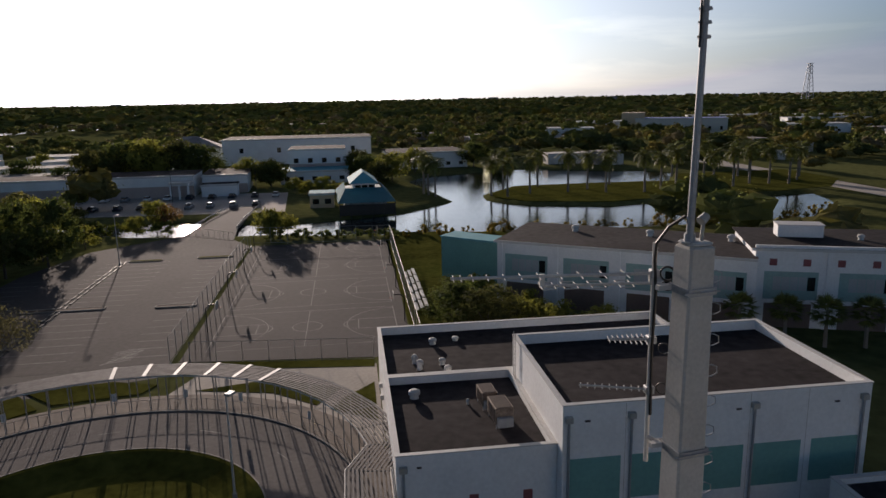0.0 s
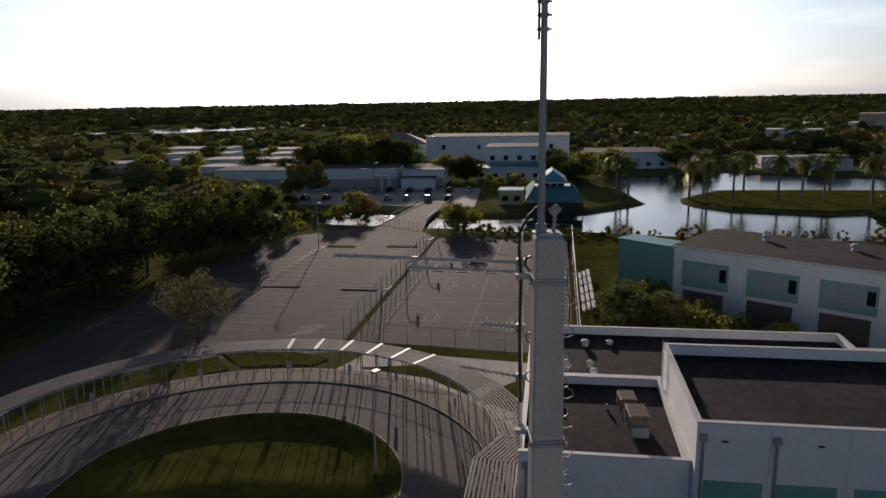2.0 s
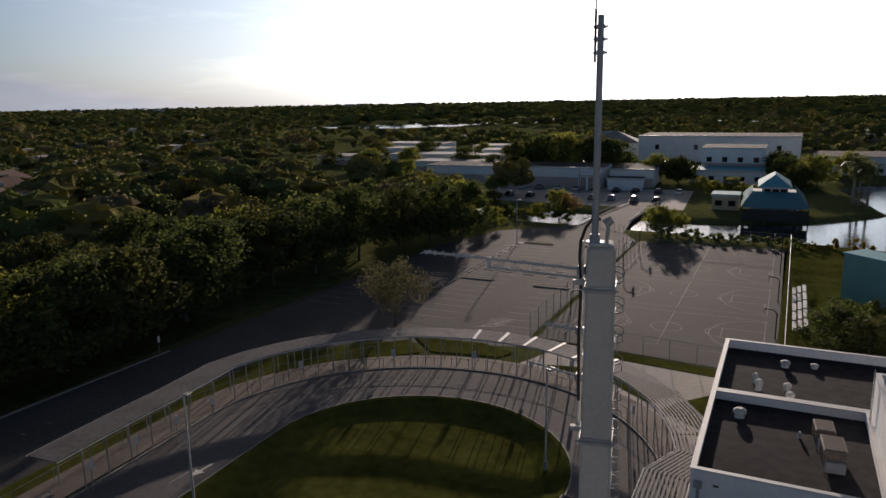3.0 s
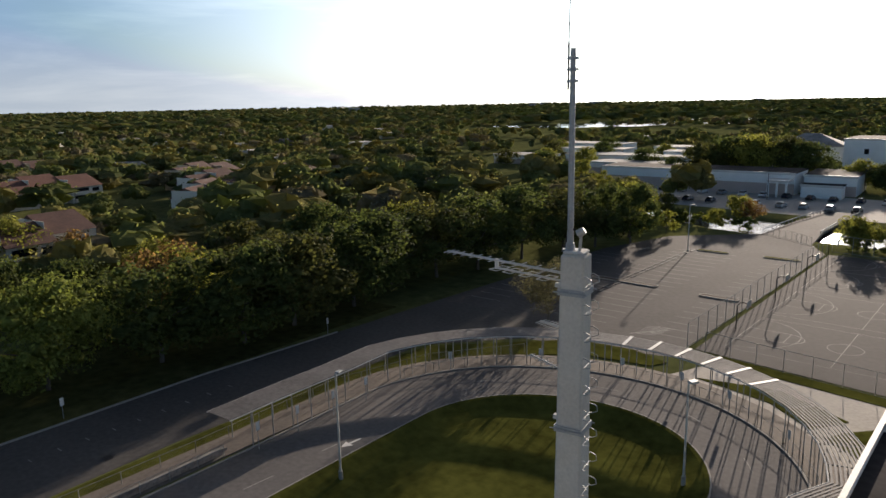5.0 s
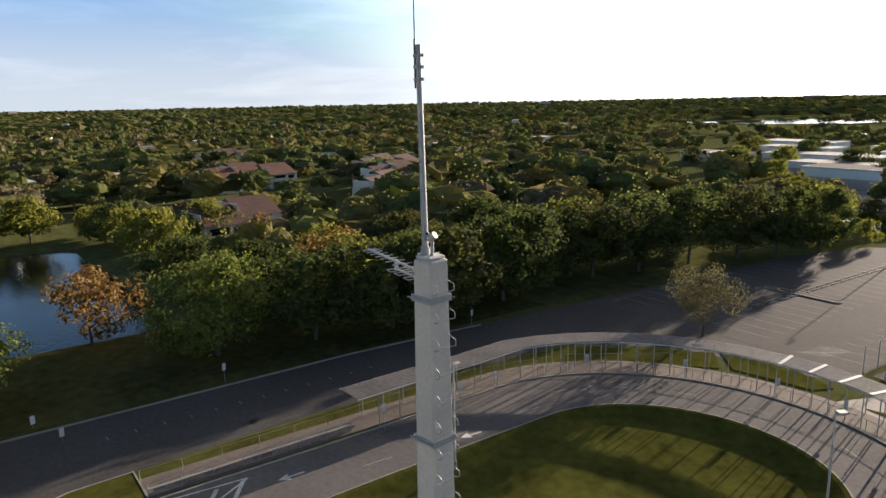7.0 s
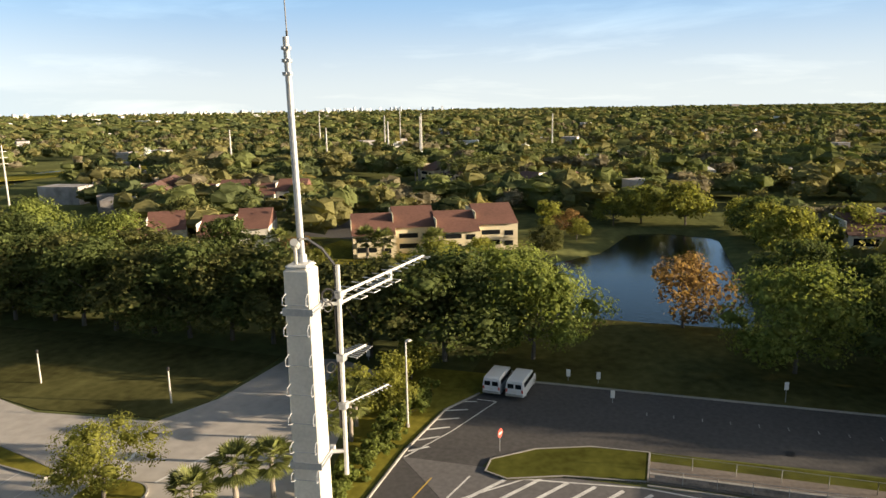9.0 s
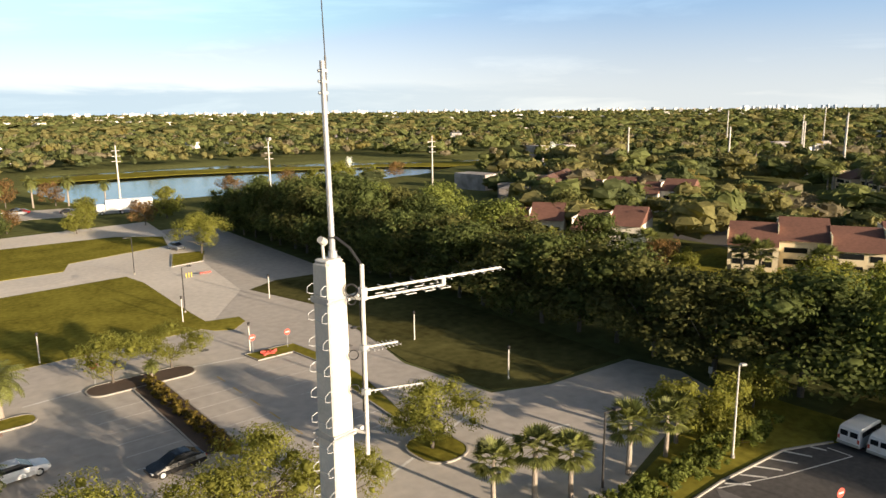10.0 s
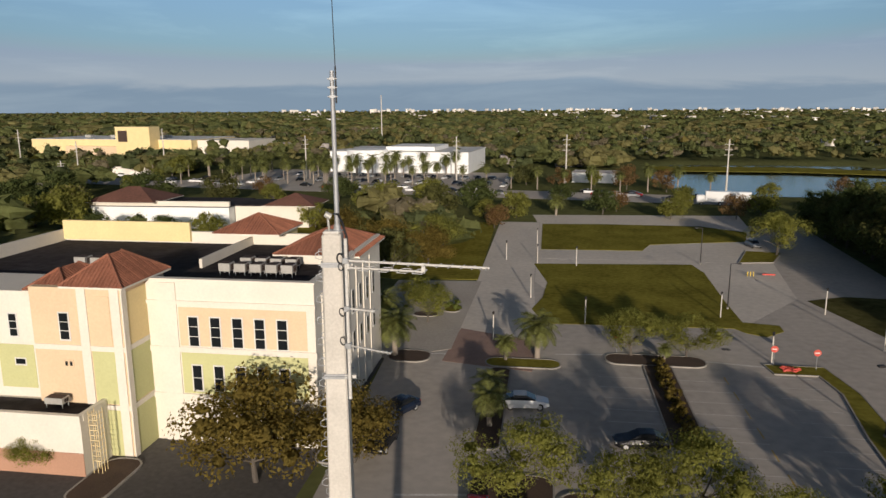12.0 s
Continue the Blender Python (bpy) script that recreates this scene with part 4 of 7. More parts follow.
def roof_box(x, y, z, w, d, h, label, rz=0, shell=None):
    u = thing("rooftop_unit", x, y, z, rz, label, "rooftop unit", "rooftop units")
    part("casing", box(B(), -w / 2, -d / 2, 0.35, w / 2, d / 2, 0.35 + h, 0.03), shell or UNIT, u)
    part("grille", box(B(), -w / 2 + 0.08, -d / 2 + 0.08, 0.352 + h, w / 2 - 0.08, d / 2 - 0.08, 0.375 + h), RUST, u, "rusty top grille")
    for sx_, sy_ in ((-1, -1), (1, -1), (1, 1), (-1, 1)):
        part("leg", rod(B(), (sx_ * (w / 2 - 0.1), sy_ * (d / 2 - 0.1), 0), (sx_ * (w / 2 - 0.1), sy_ * (d / 2 - 0.1), 0.37), 0.04, n=6), GALV, u)
    for k in range(5):
        part("louvre", box(B(), -w / 2 - 0.03, -d / 2 + 0.2 + k * (d - 0.4) / 5, 0.45, -w / 2 - 0.003, -d / 2 + 0.26 + k * (d - 0.4) / 5, 0.25 + h), RUST, u)
    part("duct", box(B(), -w / 2 + 0.1, -d / 2 - 0.35, 0.2, w / 2 - 0.1, -d / 2 - 0.005, 0.2 + h * 0.6, 0.03), GALV, u)
    return u


roof_box(5.75, 37.3, 4.9, 1.3, 2.2, 1.15, "weathered air handler with rusty grille on the roof", 4, UNIT_RUSTY)
roof_box(5.35, 40.1, 4.9, 1.15, 1.8, 1.0, "older air handler with open rusty top", 4, UNIT_RUSTY)


def roof_vent(x, y, z, r, h, label="small pale roof exhaust vent"):
    v = thing("roof_vent", x, y, z, 0, label, "roof vent", "roof vents")
    part("curb", rod(B(), (0, 0, 0), (0, 0, h * 0.5), r * 0.9, r * 0.7, 10), CAP, v)
    part("hood", rod(rod(B(), (0, 0, h * 0.5), (0, 0, h * 0.8), r * 1.1, r * 1.05, 12), (0, 0, h * 0.8), (0, 0, h), r * 1.05, r * 0.5, 12), STEEL_WHITE, v)


for x, y, r, h in ((0.2, 42.3, 0.42, 0.75), (0.9, 49.5, 0.25, 0.8), (1.2, 48.0, 0.3, 0.9), (3.2, 48.8, 0.28, 0.6), (3.4, 46.8, 0.3, 0.7), (3.0, 54.0, 0.35, 0.6), (5.2, 54.6, 0.3, 0.4), (4.0, 40.5, 0.12, 0.5)):
    roof_vent(x, y, 4.85, r, h)
flat_roofed("small_store", 24.4, 22.0, 30.0, 28.2, 4.0, "small white store with dark flat roof", rim=0.4)

# ---- the classroom wing beyond: two bent white blocks with teal windows ----
def wing(name, x, y, rz, length, depth, top, label, n_win):
    b = thing(name, x, y, 0, rz, label, "building", "classroom wings")
    part("front_wall", box(B(), 0, 0, -0.1, length, 0.3, top), WALL_WHITE, b)
    part("back_wall", box(B(), 0, depth - 0.3, -0.1, length, depth, top), WALL_WHITE, b)
    for xx in (0, length - 0.3):
        part("end_wall", box(B(), xx, 0.3, -0.1, xx + 0.3, depth - 0.3, top), WALL_WHITE, b)
    part("roof", box(B(), -0.4, -0.3, top, length, depth + 0.3, top + 0.12), ROOF_DARK, b, "dark flat roof")
    part("fascia", box(B(), -0.45, -0.38, top - 0.15, length, -0.305, top + 0.16), CAP, b)
    for k in range(n_win):
        u = (k + 0.5) / n_win * length
        w = part("window", box(B(), u - 2.9, -0.03, 3.4, u + 2.9, 0.005, 6.7), TEAL_PALE, b, "pale teal window panel")
        for p in range(5):
            part("pane", box(B(), u - 1.9 + p * 0.92, -0.045, 4.5, u - 1.06 + p * 0.92, -0.032, 6.1), GLASS if p == 4 else PANE_SKY, w)
        # Flat panel: the entry's depth and shade are put into its dark brown.
        part("entry_recess", box(B(), u - 2.7, -0.02, 0.0, u + 2.4, 0.006, 2.9), ENTRY_SHADE, b, "flat brown panel painted as the shaded entry below the window")
    for k in range(n_win + 1):
        x = min(max(k / n_win * length, 0.35), length - 0.35)
        part("pier", box(B(), x - 0.35, -0.2, -0.1, x + 0.35, -0.002, top - 0.2), WALL_WHITE, b)
    return b


# Pale grey base colour stands in for sky reflected in the glass.
PANE_SKY = material("window_sky_reflection", (0.36, 0.39, 0.40), 0.5, vary=0.15, spec=0.5)
ENTRY_SHADE = material("brown_entry_shade", (0.16, 0.12, 0.10), 0.8, vary=0.2)
wing("classroom_wing", 15.2, 82.4, -33, 31.6, 14, 8.3, "long white classroom wing with dark roof and teal windows", 4)
wb2 = wing("classroom_wing", 42.2, 66.6, -20, 40.0, 13, 9.3, "white classroom wing with small red square windows", 5)
part("parapet", box(B(), 0.0, 0.0, 9.42, 40, 0.3, 9.75), WALL_WHITE, wb2)
for k in range(7):
    part("red_square", box(B(), 1.6 + k * 3.6, -0.03, 7.4, 2.4 + k * 3.6, 0.005, 8.2), DULL_RED, wb2)
teal = thing("teal_end_block", 9.6, 97.4, 0, -42, "teal painted end block of the classroom wing", "building")
part("wall", box(B(), 0, 0, 0, 10.4, 4.0, 6.2), WALL_TEAL, teal)
part("roof", box(B(), -0.15, -0.15, 6.2, 10.5, 4.15, 6.4), ROOF_TEAL, teal)
for k in range(3):
    x, y = 27.0 + 8.5 * k, 86.0 - 5.5 * k
    roof_vent(x, y, 8.4, 0.5, 0.9)
roof_vent(56.5, 68.0, 9.4, 0.4, 0.7)
pent = thing("roof_penthouse", 51, 72, 9.4, -20, "low white box on the classroom roof", "rooftop unit")
part("casing", box(B(), -2.6, -1.2, 0.02, 2.6, 1.2, 1.5, 0.05), WALL_WHITE, pent)
part("cap", box(B(), -2.7, -1.3, 1.503, 2.7, 1.3, 1.6), CAP, pent)

# ---- trees ----
rng = np.random.default_rng(7)


def ball(rows, cols):
    """Unit ball as four-cornered faces."""
    v = [(math.sin(math.pi * i / rows) * math.cos(2 * math.pi * j / cols), math.sin(math.pi * i / rows) * math.sin(2 * math.pi * j / cols), math.cos(math.pi * i / rows)) for i in range(rows + 1) for j in range(cols)]
    f = [(i * cols + j, i * cols + (j + 1) % cols, (i + 1) * cols + (j + 1) % cols, (i + 1) * cols + j) for i in range(rows) for j in range(cols)]
    return np.array(v), np.array(f)


def lumps(centres, radii, r, rows, cols, flat, rough=0.28):
    """Uneven leaf masses that close the inside of a crown."""
    bv, bf = ball(rows, cols)
    V, F = [], []
    for i, (c, q) in enumerate(zip(centres, radii)):
        k = 1 + rough * r.normal(size=len(bv))[:, None]
        V.append(np.asarray(c) + bv * k * q * np.array([1, 1, flat]))
        F.append(bf + i * len(bv))
    return np.concatenate(V), np.concatenate(F)


def leaf_quads(centres, radii, n, size, seed, flat=0.75, core=0.62):
    """Small leaf cards spread through clumps, thicker towards each clump's skin."""
    r = np.random.default_rng(seed)
    centres, radii = np.asarray(centres, float), np.asarray(radii, float)
    pick = r.choice(len(centres), n, p=radii**2 / np.sum(radii**2))
    d = r.normal(size=(n, 3))
    d /= np.linalg.norm(d, axis=1)[:, None]
    rad = radii[pick] * np.cbrt(r.uniform(0.35, 1.0, n)) * (1 + 0.1 * r.normal(size=n))
    p = centres[pick] + d * rad[:, None] * np.array([1, 1, flat])
    nrm = d + r.normal(size=(n, 3)) * 0.45 + np.array([0, 0, 0.3])
    nrm /= np.linalg.norm(nrm, axis=1)[:, None]
    t = np.cross(nrm, r.normal(size=(n, 3)))
    t /= np.linalg.norm(t, axis=1)[:, None] + 1e-9
    b = np.cross(nrm, t)
    s = (size * r.uniform(0.6, 1.4, n))[:, None]
    v = np.stack([p - t * s, p - b * s * 0.6, p + t * s, p + b * s * 0.6], 1).reshape(-1, 3)
    f = np.arange(4 * n).reshape(n, 4)
    if core:
        cv, cf = lumps(centres, radii * core, r, 4, 6, flat)
        v, f = np.concatenate([v, cv]), np.concatenate([f, cf + 4 * n])
    return v, f


def clumps(r, width, low, high, n, shape=1.0):
    c, q = [], []
    for _ in range(n):
        a, u = r.uniform(0, 2 * math.pi), math.sqrt(r.uniform(0, 1))
        k = r.uniform(0, 1)
        bulge = math.sin(math.pi * (0.18 + 0.74 * k)) ** shape
        rr = width / 2 * u * bulge
        c.append((rr * math.cos(a), rr * math.sin(a), low + (high - low) * k))
        q.append(r.uniform(0.13, 0.24) * width * (0.7 + 0.3 * bulge))
    return c, q


def trunk_mesh(name, r, height, spread, girth, limbs, mat):
    bm = B()
    x = y = 0.0
    pts = [(0, 0, -0.2), (r.uniform(-0.1, 0.1), r.uniform(-0.1, 0.1), height * 0.5), (r.uniform(-0.2, 0.2), r.uniform(-0.2, 0.2), height)]
    rod(bm, pts[0], pts[1], girth, girth * 0.75, 8)
    rod(bm, pts[1], pts[2], girth * 0.75, girth * 0.5, 8)
    for k in range(limbs):
        a = 2 * math.pi * (k + r.uniform(0, 0.6)) / limbs
        z0 = height * r.uniform(0.5, 0.95)
        m = (math.cos(a) * spread * 0.45, math.sin(a) * spread * 0.45, z0 + height * 0.35)
        e = (math.cos(a) * spread * 0.8, math.sin(a) * spread * 0.8, z0 + height * r.uniform(0.5, 0.95))
        s = (pts[1][0], pts[1][1], z0)
        rod(bm, s, m, girth * 0.42, girth * 0.28, 6)
        rod(bm, m, e, girth * 0.28, girth * 0.08, 5)
    me = bpy.data.meshes.new(name)
    bm.to_mesh(me)
    bm.free()
    me.materials.append(mat)
    return me


KINDS = {}


def tree_kind(key, width, low, high, n_clump, n_leaf, size, mat, seed, trunk_h, girth, limbs=6, shape=0.8, flat=0.75, core=0.6):
    r = np.random.default_rng(seed)
    c, q = clumps(r, width, low, high, n_clump, shape)
    v, f = leaf_quads(c, q, n_leaf, size, seed + 1, flat, core)
    KINDS.setdefault(key, []).append((trunk_mesh("trunk", r, trunk_h, width * 0.42, girth, limbs, BARK), np_mesh("crown", v, f, mat, True)))


for s in range(3):
    tree_kind("hedge", 11.0, 3.0, 11.4, 44, 6000, 0.21, (LEAF, LEAF_MID, LEAF)[s], 10 + s, 4.8, 0.24, 7, 0.7, core=0.36)
    tree_kind("oak", 8.4, 2.1, 5.8, 24, 8200, 0.095, LEAF_LIGHT, 30 + s, 2.4, 0.17, 7, 0.8, 0.6, 0.3)
    tree_kind("broad", 12.5, 2.4, 8.8, 32, 3400, 0.27, (LEAF_MID, LEAF, LEAF_LIGHT)[s], 50 + s, 3.4, 0.25, 6, 0.8, core=0.38)
    tree_kind("light", 9.0, 1.8, 7.2, 22, 2500, 0.24, LEAF_LIGHT, 70 + s, 3.0, 0.2, 6, 0.8, core=0.36)
    tree_kind("russet", 8.4, 1.8, 6.4, 18, 2200, 0.2, LEAF_RUST, 90 + s, 2.8, 0.16, 7, 0.8, 0.75, 0)
    tree_kind("spread", 13.5, 2.2, 10.4, 46, 8200, 0.2, LEAF_LIME, 60 + s, 3.6, 0.26, 8, 0.75, 0.7, 0.34)
    tree_kind("bush", 4.0, 0.2, 2.6, 9, 420, 0.2, HEDGE, 110 + s, 0.6, 0.08, 3, 0.6)
tree_kind("grey", 8.0, 3.3, 8.0, 30, 6800, 0.11, LEAF_GREY, 150, 2.8, 0.17, 9, 0.85, 0.8, 0)
tree_kind("plaza", 9.0, 2.0, 6.4, 26, 8000, 0.12, LEAF_BROWN, 130, 2.4, 0.18, 7, 0.8, 0.7, 0.32)
for s in range(2):
    tree_kind("dry", 4.0, 0.2, 2.4, 9, 500, 0.17, LEAF_BROWN, 140 + s, 0.6, 0.08, 3, 0.6)
tree_n = 0


def tree(key, x, y, size=1.0, label="", z=0.0, name="tree", category="tree", tall=1.0):
    global tree_n
    tr, cr = KINDS[key][tree_n % len(KINDS[key])]
    ob = thing(name, x, y, z, (tree_n * 77) % 360, label or {"hedge": "dense dark green broadleaf tree in a tall row", "oak": "small rounded oak with fine olive leaves", "broad": "broad dark green shade tree", "spread": "large spreading yellow-green tree beside the pond", "light": "yellow-green broadleaf tree with loose crown", "russet": "thin russet-leaved tree with sparse crown", "bush": "rounded green shrub near the ground", "dry": "brown-green shrub", "grey": "thin-crowned grey-leaved tree", "plaza": "dense bronze-green oak before the cream building"}[key], category)
    ob.scale = (size, size, size * tall)
    tree_n += 1
    share("trunk", tr, ob)
    share("crown", cr, ob)
    return ob


def frond_fan(bm, o, az, el, length, width, ribs):
    """A fan leaf: a stalk and a spread of pointed blades."""
    d = Vector((math.cos(az) * math.cos(el), math.sin(az) * math.cos(el), math.sin(el)))
    side = Vector((-math.sin(az), math.cos(az), 0))
    base = Vector(o)
    hub = base + d * length * 0.5
    rod(bm, base, hub, 0.02, 0.012, 4)
    for k in range(ribs):
        u = (k / (ribs - 1) - 0.5) * 2.3
        tip = hub + (d * math.cos(u) + side * math.sin(u)) * length * 0.55 - Vector((0, 0, 0.12 * length * abs(u)))
        mid = hub.lerp(tip, 0.5) + Vector((0, 0, 0.03))
        w = side * math.cos(u) * width - d * math.sin(u) * width
        vs = [bm.verts.new(p) for p in (hub, mid + w, tip, mid - w)]
        bm.faces.new(vs)


def frond_feather(bm, o, az, el, length, leaflets, droop, lw):
    """A feather leaf: an arching rib with leaflets on both sides."""
    p = Vector(o)
    e = el
    step = length / leaflets
    side = Vector((-math.sin(az), math.cos(az), 0))
    for k in range(leaflets):
        d = Vector((math.cos(az) * math.cos(e), math.sin(az) * math.cos(e), math.sin(e)))
        q = p + d * step
        g = side * 0.03
        bm.faces.new([bm.verts.new(x) for x in (p - g, p + g, q + g, q - g)])
        ll = lw * math.sin(math.pi * (0.12 + 0.86 * k / leaflets))
        for s in (-1, 1):
            tip = p + side * s * ll + d * ll * 0.45 - Vector((0, 0, 0.34 * ll))
            w = d * step * 0.6
            bm.faces.new([bm.verts.new(x) for x in (p - w * 0.4, p + w, tip)])
        p = q
        e -= droop / leaflets


def palm_kind(key, height, fronds, kind, seed, length, girth, lo=-35, hi=70):
    r = random.Random(seed)
    bm = B()
    rod(bm, (0, 0, -0.2), (0.05, 0.02, height * 0.5), girth * 1.2, girth, 9)
    rod(bm, (0.05, 0.02, height * 0.5), (0.0, 0.0, height), girth, girth * 0.85, 9)
    tr = bpy.data.meshes.new("trunk")
    bm.to_mesh(tr)
    bm.free()
    tr.materials.append(PALM_BARK)
    bm = B()
    for k in range(fronds):
        az = k * 2.39996 + r.uniform(-0.2, 0.2)
        el = radians(hi + (lo - hi) * (k + 0.5) / fronds + r.uniform(-8, 8))
        if kind == "fan":
            frond_fan(bm, (0, 0, height - 0.1), az, el, length * r.uniform(0.85, 1.1), 0.075, 11)
        else:
            frond_feather(bm, (0, 0, height), az, el, length * r.uniform(0.85, 1.1), 13, 1.6, 0.85)
    cr = bpy.data.meshes.new("crown")
    bm.to_mesh(cr)
    bm.free()
    cr.materials.append(LEAF_PALM)
    KINDS.setdefault(key, []).append((tr, cr))


for s in range(2):
    palm_kind("sabal", 3.4, 34, "fan", 200 + s, 1.7, 0.16)
    palm_kind("royal", 8.2, 34, "feather", 210 + s, 3.6, 0.24, -50, 75)
    palm_kind("date", 3.6, 44, "feather", 220 + s, 2.9, 0.27, -25, 80)
PALM_LABEL = {"sabal": "sabal palm with fan-shaped fronds", "royal": "tall slender palm with feathery fronds", "date": "stout date palm with a full feathery crown"}


def palm(key, x, y, size=1.0, label="", z=0.0):
    return tree(key, x, y, size, label or PALM_LABEL[key], z, "palm", "palm tree")


# west row along the service road
r = random.Random(3)
for x, y, s in ((-61.5, -19.5, 1.25), (-61.09, -28.09, 1.2), (-66, 26.56, 1.05), (-64.6, 35.64, 1.05), (-66.6, 44.57, 1.15), (-65.4, 54.68, 1.05), (-68.34, 64.09, 1.2), (-66.89, 73.77, 1.05), (-65.34, 83.35, 1.2), (-64.28, 92.81, 1.0), (-62.1, 101.94, 1.05), (-59.51, 109.99, 0.9), (-56, 118, 0.8)):
    tree("hedge", x + r.uniform(-1, 1), y + r.uniform(-1, 1), s * 1.17, tall=r.uniform(0.98, 1.08) / (s * 1.17) * 0.96)
tree("spread", -68.64, 16.1, 1.0)
tree("spread", -65.24, -10.29, 1.0, "large spreading yellow-green tree over the vans")
tree("spread", -73.61, -15.5, 0.95, "large spreading yellow-green tree over the vans")
for x, y, s in ((-78, 26.19, 0.85), (-80.45, 39.14, 0.95), (-81.93, 53.14, 0.95), (-80.4, 67.23, 1.1), (-80.96, 82.11, 1.05), (-77.1, 96.13, 1.1), (-72.18, 107.88, 1.0), (-78.14, -34.06, 0.52), (-82.91, -44.11, 0.5), (-94.14, 29.6, 0.8), (-95.59, 42.59, 0.85), (-98.14, 58.55, 0.9), (-96.68, 74.66, 1.0)):
    tree("broad", x, y, s)
tree("russet", -81.28, 34.1, 1.35, "broad tree with brown flowering crown")
tree("russet", -87.52, 40.89, 1.3, "broad tree with brown flowering crown")
for k in range(22):
    y = -34 - k * 5.6
    big = r.uniform(1.0, 1.2) if k < 16 else 1.0 - 0.06 * (k - 15)
    top = 0.95 if k < 11 else 1.12 if k < 18 else 0.8
    tree("hedge", -62.6 - 0.02 * y + r.uniform(-0.8, 0.8), y - 1.2, big * 1.16, tall=top * r.uniform(0.95, 1.06) / (big * 1.16))
    if k % 2 and k > 4:
        tree("spread" if k == 7 else "hedge", -71 - 0.02 * y - r.uniform(0, 2.5), y - 4, big * (0.9 if k == 7 else 1.2), tall=top * r.uniform(0.98, 1.08) / (big * 1.2))
    elif k % 2 == 0:
        tree("light" if k % 4 else "spread", (-79 if k < 6 else -82) - r.uniform(0, 4), y - 4, 0.5 if k < 6 else r.uniform(0.85, 1.1), "yellow-green tree behind the row")
tree("russet", -81.2, 5.18, 1.35, "russet thin tree on the pond bank")
# round the pond and the apartments
for x, y, k, s in ((-91.22, -30.44, "broad", 0.8), (-103.16, -32.76, "light", 0.7), (-155.77, -10.33, "light", 0.9), (-160.23, 5.2, "broad", 1.0), (-152.64, 17.02, "light", 1.0), (-138.73, 19.34, "light", 1.1), (-122.83, 21.72, "broad", 1.0), (-108.9, 23.09, "light", 1.0), (-98.8, 20.46, "broad", 0.9), (-129.3, 33.3, "broad", 1.0), (-113.45, 37.91, "russet", 1.2), (-141.56, -17.9, "russet", 0.8), (-149.4, -24.09, "light", 0.8), (-101.91, -94.31, "light", 0.9), (-96.32, -72.29, "broad", 0.9), (-98.58, -58.46, "russet", 0.8), (-115.84, -94.71, "broad", 1.0)):
    tree(k, x, y, s)
for x, y, k, s in ((-97.14, -33.59, "light", 0.6), (-111.26, -29, "light", 0.6), (-121.52, -19.33, "broad", 0.55), (-135.62, -15.74, "light", 0.6), (-159.94, -4.47, "broad", 0.9), (-90.82, 20.69, "light", 0.8), (-146.72, 19.12, "broad", 0.9), (-158.63, 16.85, "light", 0.9)):
    tree(k, x, y, s)
for x, y in ((-103.3, -47.69), (-102.38, -44.2), (-105.09, -35.8), (-98.5, -62.43)):
    palm("sabal", x, y, 1.5, "tall sabal palm before the apartments")
for x, y, s in ((-51.5, -21.5, 0.55), (-56, -21, 0.6)):
    tree("light", x, y, s, "loose yellow-green tree in the planted verge")
for x, y, s in ((-96, -40.5, 0.55), (-99.5, -28.5, 0.5), (-94.5, -52, 0.6), (-101, -57, 0.55)):
    tree("light", x, y, s, "low leafy tree before the apartments")
for x, y, s in ((-272.8, -47.5, 1.0), (-269.2, -41, 1.1), (-265.3, -36, 1.0), (-270, -30, 0.95), (-276, -52, 1.05), (-262, -24, 1.0), (-326.4, -164.3, 1.1), (-318, -156, 1.0), (-309.8, -143.6, 1.0), (-207.1, 19.3, 0.9), (-262.3, -8.1, 1.1), (-258, -2, 1.0)):
    palm("royal", x, y, s, "tall palm among the suburban trees")
for x, y, k, s in ((-86, -213, "russet", 1.0), (-96, -211, "light", 0.8), (-107, -213, "russet", 1.1), (-118, -214, "light", 0.9), (-131, -217, "broad", 0.9), (-146, -219, "light", 0.9), (-160, -223, "russet", 1.0), (-66, -214, "broad", 0.5)):
    tree(k, x, y, s, "loose tree on the blue lake's bank")
# car park trees, north
tree("grey", -40.28, 63.75, 1.0, "thin-crowned grey-leaved tree at the car park's edge")
for x, y, s, k in ((-58, 122, 0.9, "light"), (-64, 133, 1.0, "broad"), (-70, 143, 1.0, "broad"), (-54, 131, 0.6, "light"), (-48, 143, 0.55, "light"), (-44, 152, 0.75, "russet"), (-18, 133, 0.75, "light"), (-13, 136, 0.5, "bush"), (-63, 150, 0.6, "broad")):
    tree(k, x, y, s)
for k in range(14):
    tree("bush", -20 + k * 1.9 + r.uniform(-0.5, 0.5), 133 - k * 0.15, r.uniform(0.5, 0.8), "scrub along the canal bank")
for k in range(9):
    tree("bush", -60 + k * 2.3, 146 + r.uniform(-1.5, 1.5), r.uniform(0.7, 1.1), "scrub along the canal bank")
for x, y, s in ((7.5, 71, 0.75), (11, 68.5, 0.8), (15, 69, 0.85), (19, 66.5, 0.85), (23.5, 65.5, 0.8), (9, 76, 0.7), (17, 73, 0.8), (27, 64, 0.7)):
    tree("light" if x > 12 else "hedge", x, y, s * 0.85, "dense leafy shrub tree between the school blocks", tall=0.75)
for x, y in ((13, 86), (16, 88), (11, 83.5)):
    tree("bush", x, y, 1.0, "dark rounded shrub beside the teal wall")
for x, y in ((42.5, 60.5), (46, 58.5), (50, 57.5), (38, 62)):
    palm("sabal", x, y, 1.2, "short sabal palm before the classroom wing")
